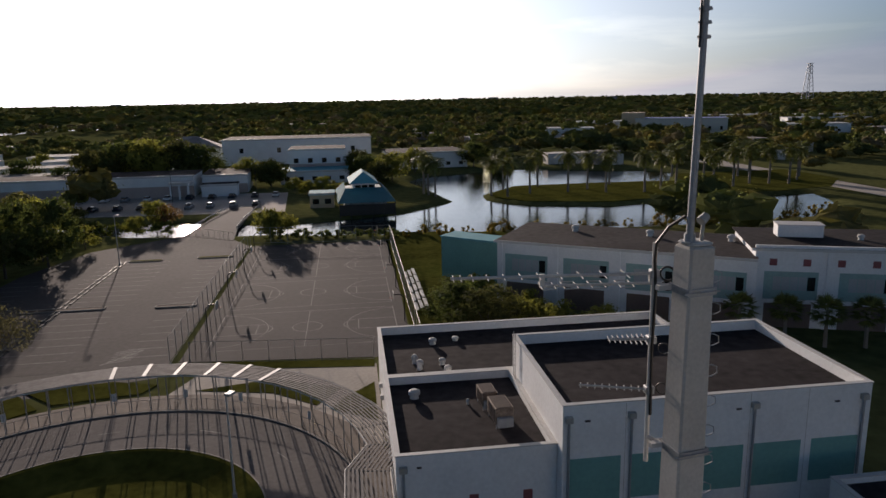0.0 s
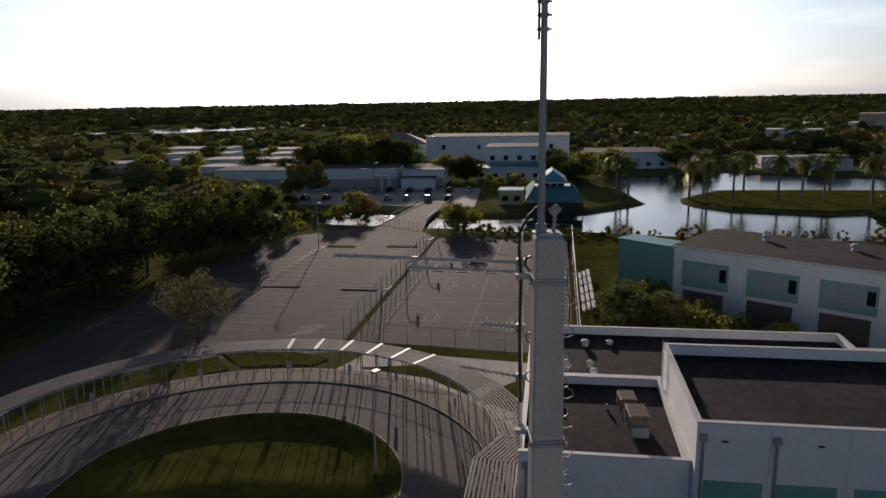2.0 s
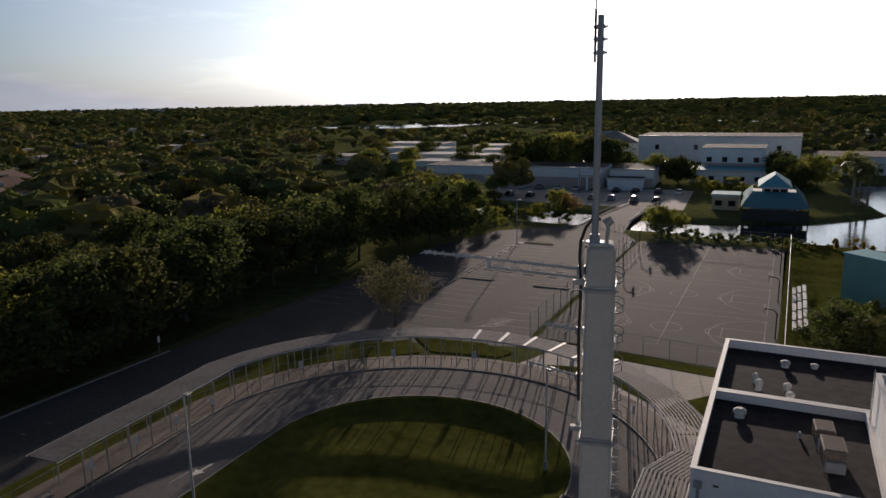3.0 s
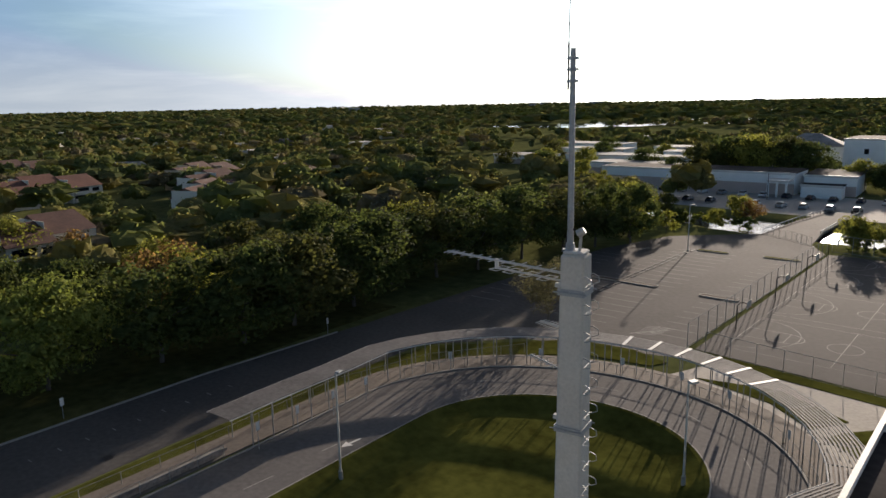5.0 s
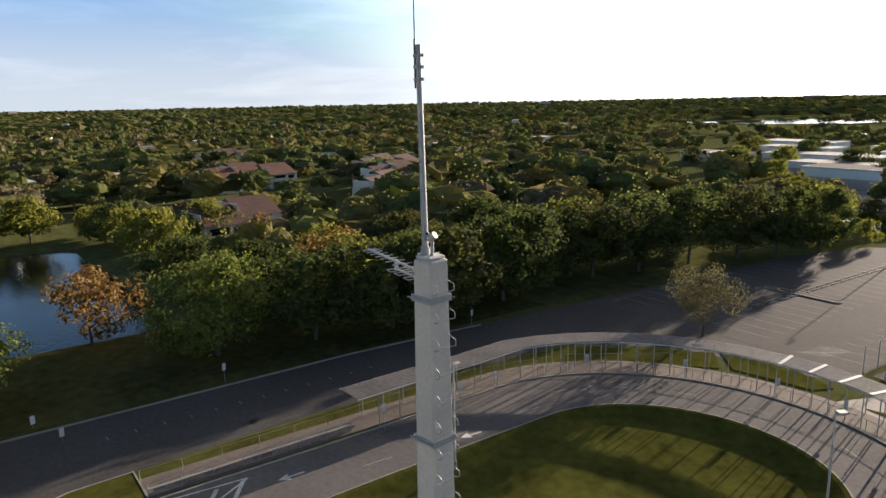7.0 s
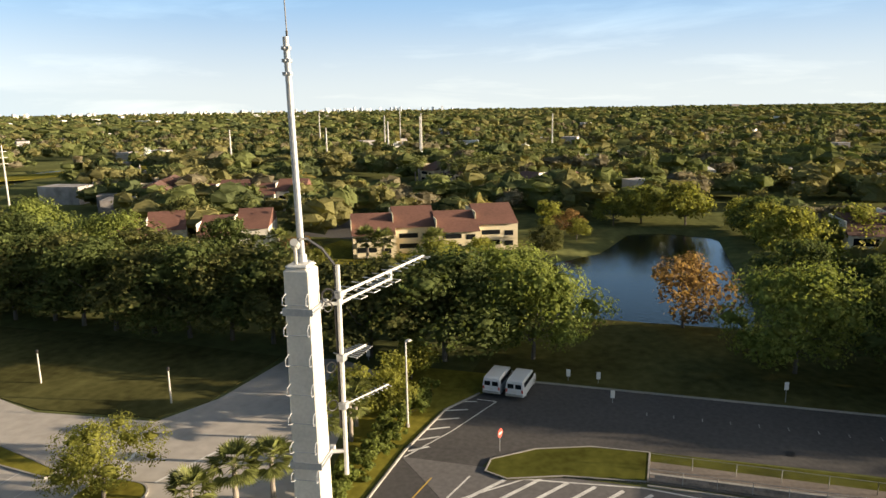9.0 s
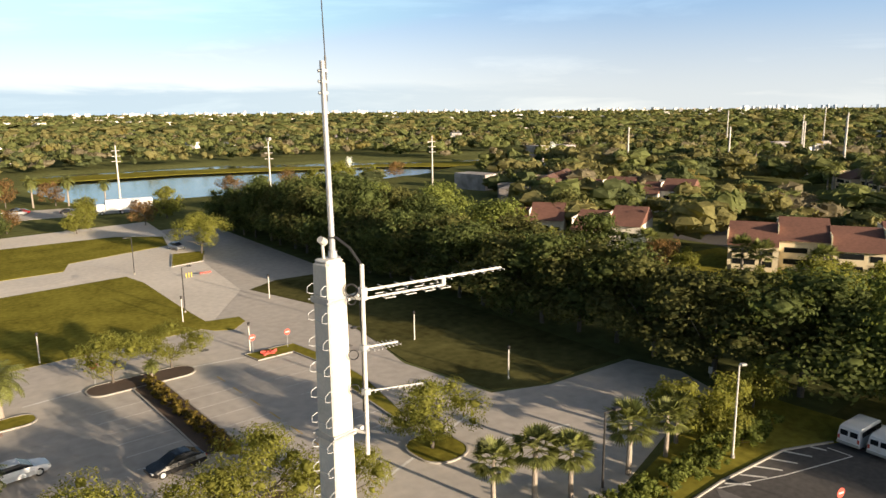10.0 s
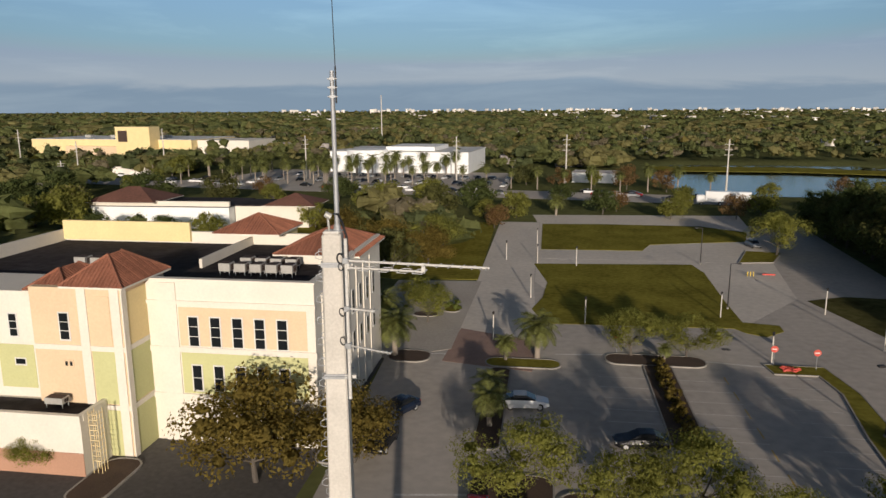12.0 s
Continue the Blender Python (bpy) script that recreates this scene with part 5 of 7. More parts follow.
for x, y, k, s in ((-97, 268, "broad", 1.0), (-90, 256, "broad", 1.0), (-47, 155, "light", 0.75), (-20, 135.5, "light", 0.8), (-28.6, 221.8, "broad", 0.8), (-16, 198, "light", 0.55), (-8, 196, "light", 0.55), (1, 250, "broad", 0.8), (-69, 136, "light", 0.8), (-60, 124, "broad", 0.7)):
    tree(k, x, y, s, "broad green tree beside the school blocks" if y > 190 else "leafy tree on the canal bank")
# reeds on the lake's near bank
for k in range(30):
    tree("dry", 6 + k * 3.4 + r.uniform(-1, 1), 130.6 + max(0, k - 25) * 1.5 + r.uniform(-1.2, 1.2), r.uniform(0.4, 0.8), "tall reeds and scrub on the lake bank", tall=r.uniform(0.8, 1.5))
# palms of the peninsula
for x, y in ((18, 189), (19.5, 185), (17, 192), (35, 184), (38.5, 179), (46, 184), (57, 184), (64, 188), (67, 181), (77, 178), (84, 183), (89, 184), (96, 176), (106, 183), (114, 188), (119, 186), (124, 184), (132, 192), (41, 196), (52, 198), (74, 197), (101, 212), (110, 208), (120, 205), (128, 212), (138, 200)):
    palm("royal", x, y, r.uniform(1.1, 1.3))
# south car park
OAKS = [(-28.39, -34.01, 0.95), (-12.18, -66.63, 0.85), (-18.27, -67.05, 0.8), (-13.88, -33.76, 0.98), (-8.91, -32.17, 0.85), (-1.35, -35.53, 0.95), (19.68, -118.66, 1.25), (-44.18, -126.83, 1.3), (35.62, -33.35, 0.5), (-18.89, -31.18, 0.7)]
for x, y, k, s, lab in ((18.79, -108.17, "plaza", 1.1, "dense olive tree on the lawn by the drive"), (12.89, -75.88, "oak", 0.8, "small spreading tree in the paved plaza"), (15.04, -83.74, "oak", 0.7, "small spreading tree in the paved plaza"), (24.3, -103.57, "broad", 0.8, ""), (38.19, -119.32, "plaza", 1.3, "dense olive tree on the lawn by the drive"), (28.12, -115.5, "plaza", 1.1, "dense olive tree on the lawn by the drive"), (10.41, -82.32, "bush", 0.55, "round clipped shrub in the plaza bed"), (13.85, -160.77, "light", 0.7, ""), (11.05, -149.82, "russet", 0.8, "")):
    tree(k, x, y, s, lab)
palm("date", 17.38, -69.89, 1.15, "tall feathery palm at the building corner")
tree("plaza", 18.2, -34.25, 1.36, tall=0.92)
tree("plaza", 11.7, -38.29, 0.95)
for x, y, s in OAKS:
    tree("oak", x, y, s, "leafy oak standing in a kerbed car park bed" if s > 0.8 else "")
for x, y, s in ((-29.27, -23.29, 1.2), (-31.39, -21.76, 1.1), (-37.28, -21.14, 1.25), (-41.78, -20.88, 1.05), (-44.46, -21.65, 1.0), (-26.45, -24.6, 1.05)):
    palm("sabal", x, y, s, "sabal palm in the planted verge")
for x, y, s in ((-1.82, -64.34, 1.05), (14.15, -62.75, 1.1), (-2.85, -172.08, 1.1)):
    palm("date", x, y, s)
for x, y, s in ((1.65, -62.98, 0.6), (2.13, -50.47, 0.7), (1.75, -46.28, 0.8), (-15.7, -65.6, 0.4)):
    palm("date", x, y, s, "small bright palm in the planting strip")
for k in range(26):
    x = -30 - k * 0.95
    tree("bush", x, -18.3 + 0.03 * k + r.uniform(-0.3, 0.3) - (k > 14) * 0.5, r.uniform(0.45, 0.7), "clipped hedge shrub beside the drive")
for k in range(22):
    tree("dry", -14.9 - k * 0.017 + r.uniform(-0.2, 0.2), -63.7 + k * 0.92, r.uniform(0.28, 0.45), "brown-green shrub in the parking divider")
for x, y, s in ((-46.43, -22.7, 0.62), (-48.48, -20.28, 0.5)):
    tree("light", x, y, s)
for x, y, k, s in ((18.26, -177.7, "broad", 0.9), (41.02, -164.28, "light", 1.2), (27.07, -167.53, "broad", 0.9), (80.33, -126.55, "broad", 0.55), (72.41, -130.7, "broad", 0.55), (52.67, -145.06, "light", 0.8), (94.29, -124.29, "broad", 0.6), (107.44, -132.05, "broad", 1.1), (120.55, -137.81, "light", 1.0), (132.73, -147.59, "broad", 1.1), (45.9, -103.18, "light", 0.8), (-54.73, -179.03, "light", 0.9), (-36.66, -182.7, "light", 0.9), (-18.7, -180.37, "russet", 0.8)):
    tree(k, x, y, s)
for x, y, k, sz in ((-86, 236, "broad", 1.3), (-78, 240, "broad", 1.45), (-69, 237, "broad", 1.5), (-60, 240, "broad", 1.5), (-53, 238, "broad", 1.35), (-73, 248, "broad", 1.5), (-64, 250, "broad", 1.5), (-82, 250, "broad", 1.4), (-120.09, 211.95, "light", 0.9), (-126.21, 205.87, "broad", 0.9), (-134.28, 209.82, "broad", 1.0), (-36, 228, "broad", 0.9), (-29, 224, "broad", 0.9), (2, 226, "broad", 0.9), (10, 222, "broad", 1.0), (5, 214, "broad", 0.8), (-20, 204, "light", 0.6), (-12, 205, "light", 0.6), (0, 240, "broad", 1.0), (44, 262, "broad", 1.0), (20, 250, "broad", 0.9), (-100, 190, "light", 0.8), (-94, 178, "light", 0.6)):
    tree(k, x, y, sz)
# ---- woods out to the horizon: leafy crowns, smaller and coarser with distance ----
KEEP_OUT = [(-95, -26, -160, 70), (-62, 20, -18, 225), (-64, 16, -170, -10), (10, 72, -120, -10), (-35, 62, 40, 145), (40, 115, -172, -120), (-140, -108, -64, -18), (10, 130, -300, -205), (240, 420, -440, -350), (-110, -45, 185, 240), (-70, 45, 215, 330), (-84, -52, -172, 0), (-86, -50, 68, 150), (-125, -20, -226, -160), (-60, 10, 150, 200), (36, 150, 165, 225)]


for x, y, k, s in ((-46.88, -170.89, "russet", 0.9), (-30.92, -168.59, "light", 0.8), (-14.81, -174.3, "broad", 0.7), (7.04, -165.9, "light", 0.9), (17.59, -195.71, "light", 0.6), (-4.41, -196.11, "broad", 0.6), (33.44, -187.42, "broad", 0.8), (49.25, -177.13, "light", 0.9), (61.51, -190.9, "broad", 0.8), (79.4, -184.58, "light", 0.8), (97.47, -188.25, "broad", 0.9), (115.28, -177.92, "broad", 1.0), (131.57, -193.62, "light", 0.9), (89.72, -202.39, "russet", 0.9), (143.27, -177.4, "broad", 1.0), (-37.85, -226.73, "russet", 1.1), (-25.74, -232.51, "russet", 1.2), (-15.6, -240.33, "light", 0.8), (-3.67, -236.11, "russet", 1.0), (8.47, -243.89, "broad", 0.8), (144.23, -229.4, "light", 0.8), (150.78, -259.28, "broad", 0.9), (63.87, -210.86, "light", 0.6)):
    tree(k, x, y, s)
KEEP_OUT += [(-132, -112, 30, 56), (-162, -138, 88, 122), (-224, -200, 60, 100), (-112, -88, -100, -72), (-215, -45, 195, 345), (126, 147, 110, 350), (-232, -36, -360, -215), (-440, -150, 470, 625), (-64, 150, -300, -164), (68, 118, 101, 133), (-112, -84, -70, -14)]


def woods(name, n, r0, r1, lobes, rows, cols, per, size, crown, seed, label, kinds):
    """Crowns built of several uneven leaf masses, each with loose leaf cards over it; one object for each kind of leaf."""
    q = np.random.default_rng(seed)
    rad = np.sqrt(q.uniform(r0**2, r1**2, n)) if r1 < 900 else r0 * (r1 / r0) ** q.uniform(0, 1, n)
    ang = q.uniform(0, 2 * math.pi, n)
    X, Y = rad * np.cos(ang), rad * np.sin(ang)
    ok = ~in_water(X, Y, 4.0)
    for x0, x1, y0, y1 in KEEP_OUT:
        ok &= ~((X > x0) & (X < x1) & (Y > y0) & (Y < y1))
    ok &= ~((np.abs(Y + 206 + (X + 60) * 0.16) < 16) & (X > -70))
    # clearings, streets and yards
    ok &= np.sin(X * 0.031 + 1.3 * np.sin(Y * 0.017)) * np.sin(Y * 0.027 + 1.1 * np.sin(X * 0.021)) < 0.7
    X, Y = X[ok], Y[ok]
    m = len(X)
    W = np.minimum(crown * np.exp(q.normal(0, 0.32, m)), crown * 1.55)
    H = np.minimum(3.0 + W * 0.42, 9.6) * q.uniform(0.72, 1.22, m)
    share_of = np.array([k for _, k in kinds])
    which = q.choice(len(kinds), m, p=share_of / share_of.sum())
    bv, bf = ball(rows, cols)
    nb = len(bv)
    for i, (mat, _) in enumerate(kinds):
        t = np.repeat(np.flatnonzero(which == i), lobes)
        k = len(t)
        a, u = q.uniform(0, 2 * math.pi, k), np.sqrt(q.uniform(0.05, 1, k)) * (0.3 if lobes > 1 else 0.0)
        lift = q.uniform(0.40, 0.74, k) if lobes > 1 else np.full(k, 0.56)
        cx, cy, cz = X[t] + W[t] * u * np.cos(a), Y[t] + W[t] * u * np.sin(a), H[t] * lift
        rx = W[t] * (q.uniform(0.2, 0.32, k) if lobes > 1 else 0.5)
        rz = H[t] * (q.uniform(0.17, 0.27, k) if lobes > 1 else 0.44)
        rough = 0.82 + 0.24 * q.normal(size=(k, nb))
        V = np.stack([cx[:, None] + bv[None, :, 0] * rough * rx[:, None], cy[:, None] + bv[None, :, 1] * rough * rx[:, None], cz[:, None] + bv[None, :, 2] * rough * rz[:, None]], -1).reshape(-1, 3)
        F = (bf[None] + (np.arange(k) * nb)[:, None, None]).reshape(-1, 4)
        if per:
            pk = np.repeat(np.arange(k), per)
            d = q.normal(size=(k * per, 3))
            d /= np.linalg.norm(d, axis=1)[:, None]
            d[:, 2] = np.where(d[:, 2] < -0.35, -d[:, 2], d[:, 2])
            lump = 1.02 + 0.13 * q.normal(size=k * per)
            ctr = np.stack([cx[pk] + d[:, 0] * rx[pk] * lump, cy[pk] + d[:, 1] * rx[pk] * lump, cz[pk] + d[:, 2] * rz[pk] * lump], 1)
            nrm = d + q.normal(size=d.shape) * 0.4 + np.array([0, 0, 0.3])
            nrm /= np.linalg.norm(nrm, axis=1)[:, None]
            tt = np.cross(nrm, q.normal(size=d.shape))
            tt /= np.linalg.norm(tt, axis=1)[:, None] + 1e-9
            b = np.cross(nrm, tt)
            s = (size * q.uniform(0.5, 1.5, k * per))[:, None]
            v = np.stack([ctr - tt * s, ctr - b * s * 0.65, ctr + tt * s, ctr + b * s * 0.65], 1).reshape(-1, 3)
            F = np.concatenate([F, np.arange(4 * k * per).reshape(-1, 4) + len(V)])
            V = np.concatenate([V, v])
        tagged(new(name, np_mesh(name, V, F, mat)), label, "woods", kind="stuff")


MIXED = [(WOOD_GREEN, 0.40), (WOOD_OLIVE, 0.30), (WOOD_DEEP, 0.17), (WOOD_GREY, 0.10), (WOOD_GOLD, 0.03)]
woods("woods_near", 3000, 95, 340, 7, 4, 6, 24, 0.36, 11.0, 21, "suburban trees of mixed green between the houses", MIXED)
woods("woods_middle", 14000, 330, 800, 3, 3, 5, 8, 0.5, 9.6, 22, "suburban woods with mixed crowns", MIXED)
woods("woods_far", 17000, 800, 4700, 1, 3, 6, 0, 5.0, 21.0, 23, "distant woods with haze-paled leaf colours out to the horizon", [(WOOD_GREEN, 0.5), (WOOD_OLIVE, 0.3), (WOOD_DEEP, 0.2)])

# ---- three-storey building beside the south car park ----
def hip_roof(parent, x0, y0, x1, y1, z, rise, over=0.5, mat=None, label="clay barrel-tile hip roof", ribs=True):
    """Hip roof with rows of barrel tiles running down each slope."""
    mat = mat or TILE
    x0, y0, x1, y1 = x0 - over, y0 - over, x1 + over, y1 + over
    w, d = x1 - x0, y1 - y0
    h = min(w, d) / 2
    a, b = ((x0 + h, (y0 + y1) / 2), (x1 - h, (y0 + y1) / 2)) if w >= d else (((x0 + x1) / 2, y0 + h), ((x0 + x1) / 2, y1 - h))
    bm = B()
    c = [bm.verts.new(p) for p in ((x0, y0, z), (x1, y0, z), (x1, y1, z), (x0, y1, z))]
    t = [bm.verts.new((*a, z + rise)), bm.verts.new((*b, z + rise))]
    if w >= d:
        fs = [(c[0], c[1], t[1], t[0]), (c[1], c[2], t[1]), (c[2], c[3], t[0], t[1]), (c[3], c[0], t[0])]
    else:
        fs = [(c[0], c[1], t[0]), (c[1], c[2], t[1], t[0]), (c[2], c[3], t[1]), (c[3], c[0], t[0], t[1])]
    for f in fs:
        bm.faces.new(f)
    bm.faces.new(c[::-1])
    roof = part("tile_roof", bm, mat, parent, label)
    part("eave_board", box(B(), x0, y0, z - 0.16, x1, y1, z - 0.004), CREAM, parent)
    if not ribs:
        return roof
    nrib = 0
    for axis in (0, 1):
        lo, hi = (x0, x1) if axis == 0 else (y0, y1)
        o0, o1 = (y0, y1) if axis == 0 else (x0, x1)
        p = lo + 0.2
        while p < hi - 0.1:
            run = min(p - lo, hi - p, h)
            for s, o in ((1, o0), (-1, o1)):
                e = o + s * run
                za = z + rise * run / h
                A, E = ((p, o, z + 0.02), (p, e, za + 0.02)) if axis == 0 else ((o, p, z + 0.02), (e, p, za + 0.02))
                if run > 0.3:
                    part("tile_rib", rod(B(), A, E, 0.07, 0.07, 5), mat, parent)
            p += 0.32
    for k, q in (((x0, y0), a), ((x0, y1), a if w >= d else b), ((x1, y0), b if w >= d else a), ((x1, y1), b)):
        part("hip_ridge", rod(B(), (*k, z + 0.05), (*q, z + rise + 0.05), 0.1, n=6), mat, parent)
    return roof


def facade_window(parent, x, y, z, w, h, rows=3, face="y", frame_m=None):
    """A window set in the wall face at y (facing +y) or x (facing -x)."""
    wn_ = None
    fm = frame_m or CAP
    if face == "y":
        wn_ = part("window", box(B(), x - w / 2 - 0.08, y, z - 0.1, x + w / 2 + 0.08, y + 0.05, z + h + 0.08), fm, parent, "pale window surround")
        for k in range(rows):
            part("pane", box(B(), x - w / 2 + 0.03, y + 0.052, z + h * k / rows + 0.03, x + w / 2 - 0.03, y + 0.06, z + h * (k + 1) / rows - 0.03), GLASS, wn_)
    else:
        wn_ = part("window", box(B(), x - 0.05, y - w / 2 - 0.08, z - 0.1, x, y + w / 2 + 0.08, z + h + 0.08), fm, parent, "pale window surround")
        for k in range(rows):
            part("pane", box(B(), x - 0.06, y - w / 2 + 0.03, z + h * k / rows + 0.03, x - 0.052, y + w / 2 - 0.03, z + h * (k + 1) / rows - 0.03), GLASS, wn_)
    return wn_


hall = thing("office_building", 0, 0, 0, 1.05, "three-storey cream, peach and green stucco building with tile roofs", "building")
WY, TOP = -40.3, 14.0
part("north_wall", box(B(), 14.4, WY - 0.4, -0.1, 28.7, WY, TOP), CREAM, hall)
part("west_wall", box(B(), 14.4, -62.0, -0.1, 14.8, WY - 0.4, TOP), CREAM, hall)
part("south_wall", box(B(), 14.4, -62.4, -0.1, 52, -62.0, TOP), CREAM, hall)
part("east_wall", box(B(), 51.6, -62.0, -0.1, 52, -37, TOP), CREAM, hall)
part("roof", box(B(), 14.8, -62.0, 12.4, 51.6, WY - 0.4, 12.7), ROOF_DARK, hall, "dark stained flat roof")
part("parapet_cap", box(B(), 14.3, WY - 0.5, TOP + 0.003, 28.7, WY + 0.12, TOP + 0.14), CREAM, hall)
part("parapet_cap", box(B(), 14.3, -62.4, TOP + 0.003, 14.95, WY - 0.503, TOP + 0.14), CREAM, hall)
part("inner_parapet", box(B(), 28.7, -62.0, 12.71, 29.0, -50, 13.6), CREAM, hall)
part("rear_parapet", box(B(), 36, -62.02, 12.9, 51.6, -61.6, 15.1), STUCCO_YELLOW, hall)
part("peach_panel", box(B(), 15.1, WY + 0.003, 8.45, 26.0, WY + 0.035, 11.75), PEACH, hall, "peach stucco panel")
part("green_panel", box(B(), 15.1, WY + 0.003, 4.3, 26.0, WY + 0.035, 7.85), OLIVE, hall, "pale green stucco panel")
part("string_course", box(B(), 14.3, WY + 0.003, 7.9, 28.7, WY + 0.14, 8.35), CREAM, hall)
part("string_course", box(B(), 14.3, WY + 0.003, 3.8, 28.7, WY + 0.14, 4.25), CREAM, hall)
part("cornice", box(B(), 14.3, WY + 0.003, 12.0, 28.7, WY + 0.16, 12.3), CREAM, hall)
part("corner_pier", box(B(), 26.1, WY + 0.003, 0, 27.9, WY + 0.12, 13.8), CREAM, hall)
for k in range(5):
    facade_window(hall, 24.75 - k * 1.9, WY + 0.037, 8.46, 0.84, 2.5, 3)
    facade_window(hall, 24.7 - k * 1.9, WY + 0.037, 4.6, 0.8, 2.2, 2)
for k in range(7):
    facade_window(hall, 14.4, -43.5 - k * 2.6, 8.5, 0.7, 2.2, 3, "x")
    facade_window(hall, 14.4, -43.5 - k * 2.6, 4.8, 0.7, 1.8, 2, "x")
    part("pilaster", box(B(), 14.30, -42.32 - k * 2.6, 0, 14.397, -42.08 - k * 2.6, 12.8), CREAM, hall)
# tower
part("tower_wall", box(B(), 28.75, -43.2, -0.1, 36.6, -36.9, 14.0), PEACH, hall)
for z0, z1 in ((0.0, 4.0), (4.45, 8.9)):
    part("tower_panel", box(B(), 28.70, -42.6, z0 + 0.05, 28.745, -37.5, z1), OLIVE, hall, "pale green stucco panel")
    part("tower_panel", box(B(), 29.3, -36.895, z0 + 0.05, 31.6, -36.85, z1), OLIVE, hall, "pale green stucco panel")
part("tower_panel", box(B(), 28.70, -42.6, 9.3, 28.745, -37.5, 13.6), STUCCO_YELLOW, hall)
for z in (4.0, 8.9):
    part("tower_band", box(B(), 28.66, -43.2, z, 28.748, -36.84, z + 0.42), CREAM, hall)
    part("tower_band", box(B(), 28.66, -36.898, z, 36.6, -36.82, z + 0.42), CREAM, hall)
part("tower_pier", box(B(), 28.64, -37.45, 0, 28.747, -36.83, 14.0), CREAM, hall)
for x in (28.9, 31.7):
    part("tower_pier", box(B(), x, -36.897, 0, x + 0.75, -36.80, 14.0), CREAM, hall)
part("tower_panel", box(B(), 29.8, -36.897, 9.4, 30.9, -36.86, 13.4), PEACH, hall)
facade_window(hall, 33.8, -36.897, 9.75, 0.8, 2.2, 3)
for x in (33.55, 33.95):
    facade_window(hall, x, -36.897, 7.55, 0.28, 0.42, 1, frame_m=PEACH)
hip_roof(hall, 28.75, -43.2, 33.2, -36.9, 14.2, 2.0, 0.45)
hip_roof(hall, 33.7, -43.0, 36.9, -37.4, 13.6, 1.4, 0.35)
part("east_block", box(B(), 36.7, -43.2, -0.1, 52, -37.6, 13.4), CREAM, hall)
facade_window(hall, 38.9, -37.597, 9.6, 0.7, 1.9, 3)
facade_window(hall, 38.6, -37.597, 7.2, 0.9, 0.5, 1)
part("east_panel", box(B(), 37.3, -37.597, 5.2, 40.5, -37.56, 8.9), OLIVE, hall, "pale green stucco panel")
part("corner_block", box(B(), 14.5, -62.3, 12.5, 22.0, -53.0, 13.5), CREAM, hall)
hip_roof(hall, 14.5, -62.3, 22.0, -53.0, 13.7, 1.9, 0.6)
part("corner_block", box(B(), 25, -66, -0.1, 31.5, -62.5, 14.2), STUCCO_YELLOW, hall)
hip_roof(hall, 25, -66, 31.5, -59.5, 14.4, 1.7, 0.5)
low = thing("low_wing", 31.48, -36.93, 0, 1.05, "single-storey cream wing with stained flat roof", "building")
part("wall", box(B(), 0, 0, -0.1, 22, 4.0, 4.4), CREAM, low)
part("roof", box(B(), 0.35, 0.3, 4.4, 21.7, 3.7, 4.43), ROOF_DARK, low)
for b0 in ((0, 3.65, 22, 4.05), (-0.05, 0, 0.35, 3.65)):
    part("parapet", box(B(), b0[0], b0[1], 4.403, b0[2], b0[3], 4.95), CREAM, low)
part("base_band", box(B(), 0, 4.002, 0, 22, 4.06, 1.9), material("stucco_rose", (0.42, 0.24, 0.16), 0.9, vary=0.12), low, "rose-brown painted base")
roof_box(35.15, -35.36, 4.45, 1.6, 0.9, 0.5, "pale rooftop air conditioner")
cage = thing("ladder_cage", 30.23, -33.95, 0, 1.05, "pale yellow caged roof ladder", "ladder")
for k in range(10):
    part("hoop", tube(B(), [(0.0, 0, 1.2 + k * 0.42), (0.0, 0.7, 1.2 + k * 0.42), (0.7, 0.7, 1.2 + k * 0.42), (0.7, 0, 1.2 + k * 0.42)], 0.025), STUCCO_YELLOW, cage)
for x, y in ((0, 0), (0, 0.35), (0, 0.7), (0.35, 0.7), (0.7, 0.7), (0.7, 0)):
    part("bar", rod(B(), (x, y, 0.2), (x, y, 5.3), 0.025, n=5), STUCCO_YELLOW, cage)
for k in range(5):
    roof_box(26.2 - k * 1.5, -47.6, 12.7, 1.1, 1.1, 0.75, "pale square rooftop condenser")
    if k < 4:
        roof_box(25.4 - k * 1.5, -50.4, 12.7, 1.1, 1.1, 0.7, "pale square rooftop condenser")
for k in range(3):
    roof_box(38.0 + k * 1.7, -48.5, 12.7, 1.2, 1.2, 0.7, "pale square rooftop condenser")

# ---- single buildings further off ----
def simple_block(name, x, y, rz, w, d, h, label, wall=WALL_WHITE, roof=ROOF_DARK, wins=0, rows=1, group="", win_z=1.0, win_h=1.3, band=None):
    b = thing(name, x, y, 0, rz, label, "building", group)
    part("wall", box(B(), 0, 0, -0.2, w, d, h), wall, b)
    part("roof", box(B(), -0.25, -0.25, h + 0.003, w + 0.25, d + 0.25, h + 0.22), roof, b)
    part("fascia", box(B(), -0.3, -0.3, h - 0.35, w + 0.3, -0.003, h + 0.24), CAP, b)
    if band:
        part("base_band", box(B(), 0.02, -0.06, -0.1, w - 0.02, -0.002, h * 0.52), band, b, "rose painted lower wall")
    for k in range(wins):
        for rr in range(rows):
            z = win_z + rr * 3.2
            u = (k + 0.5) / wins * w
            part("window", box(B(), u - 0.8, -0.05, z, u + 0.8, -0.003, z + win_h), GLASS, b)
    return b


G = "school blocks beyond the canal"
ROOF_GREY = material("roof_grey_gravel", (0.30, 0.285, 0.27), 0.9, vary=0.3, fine=0.8, broad=0.1)
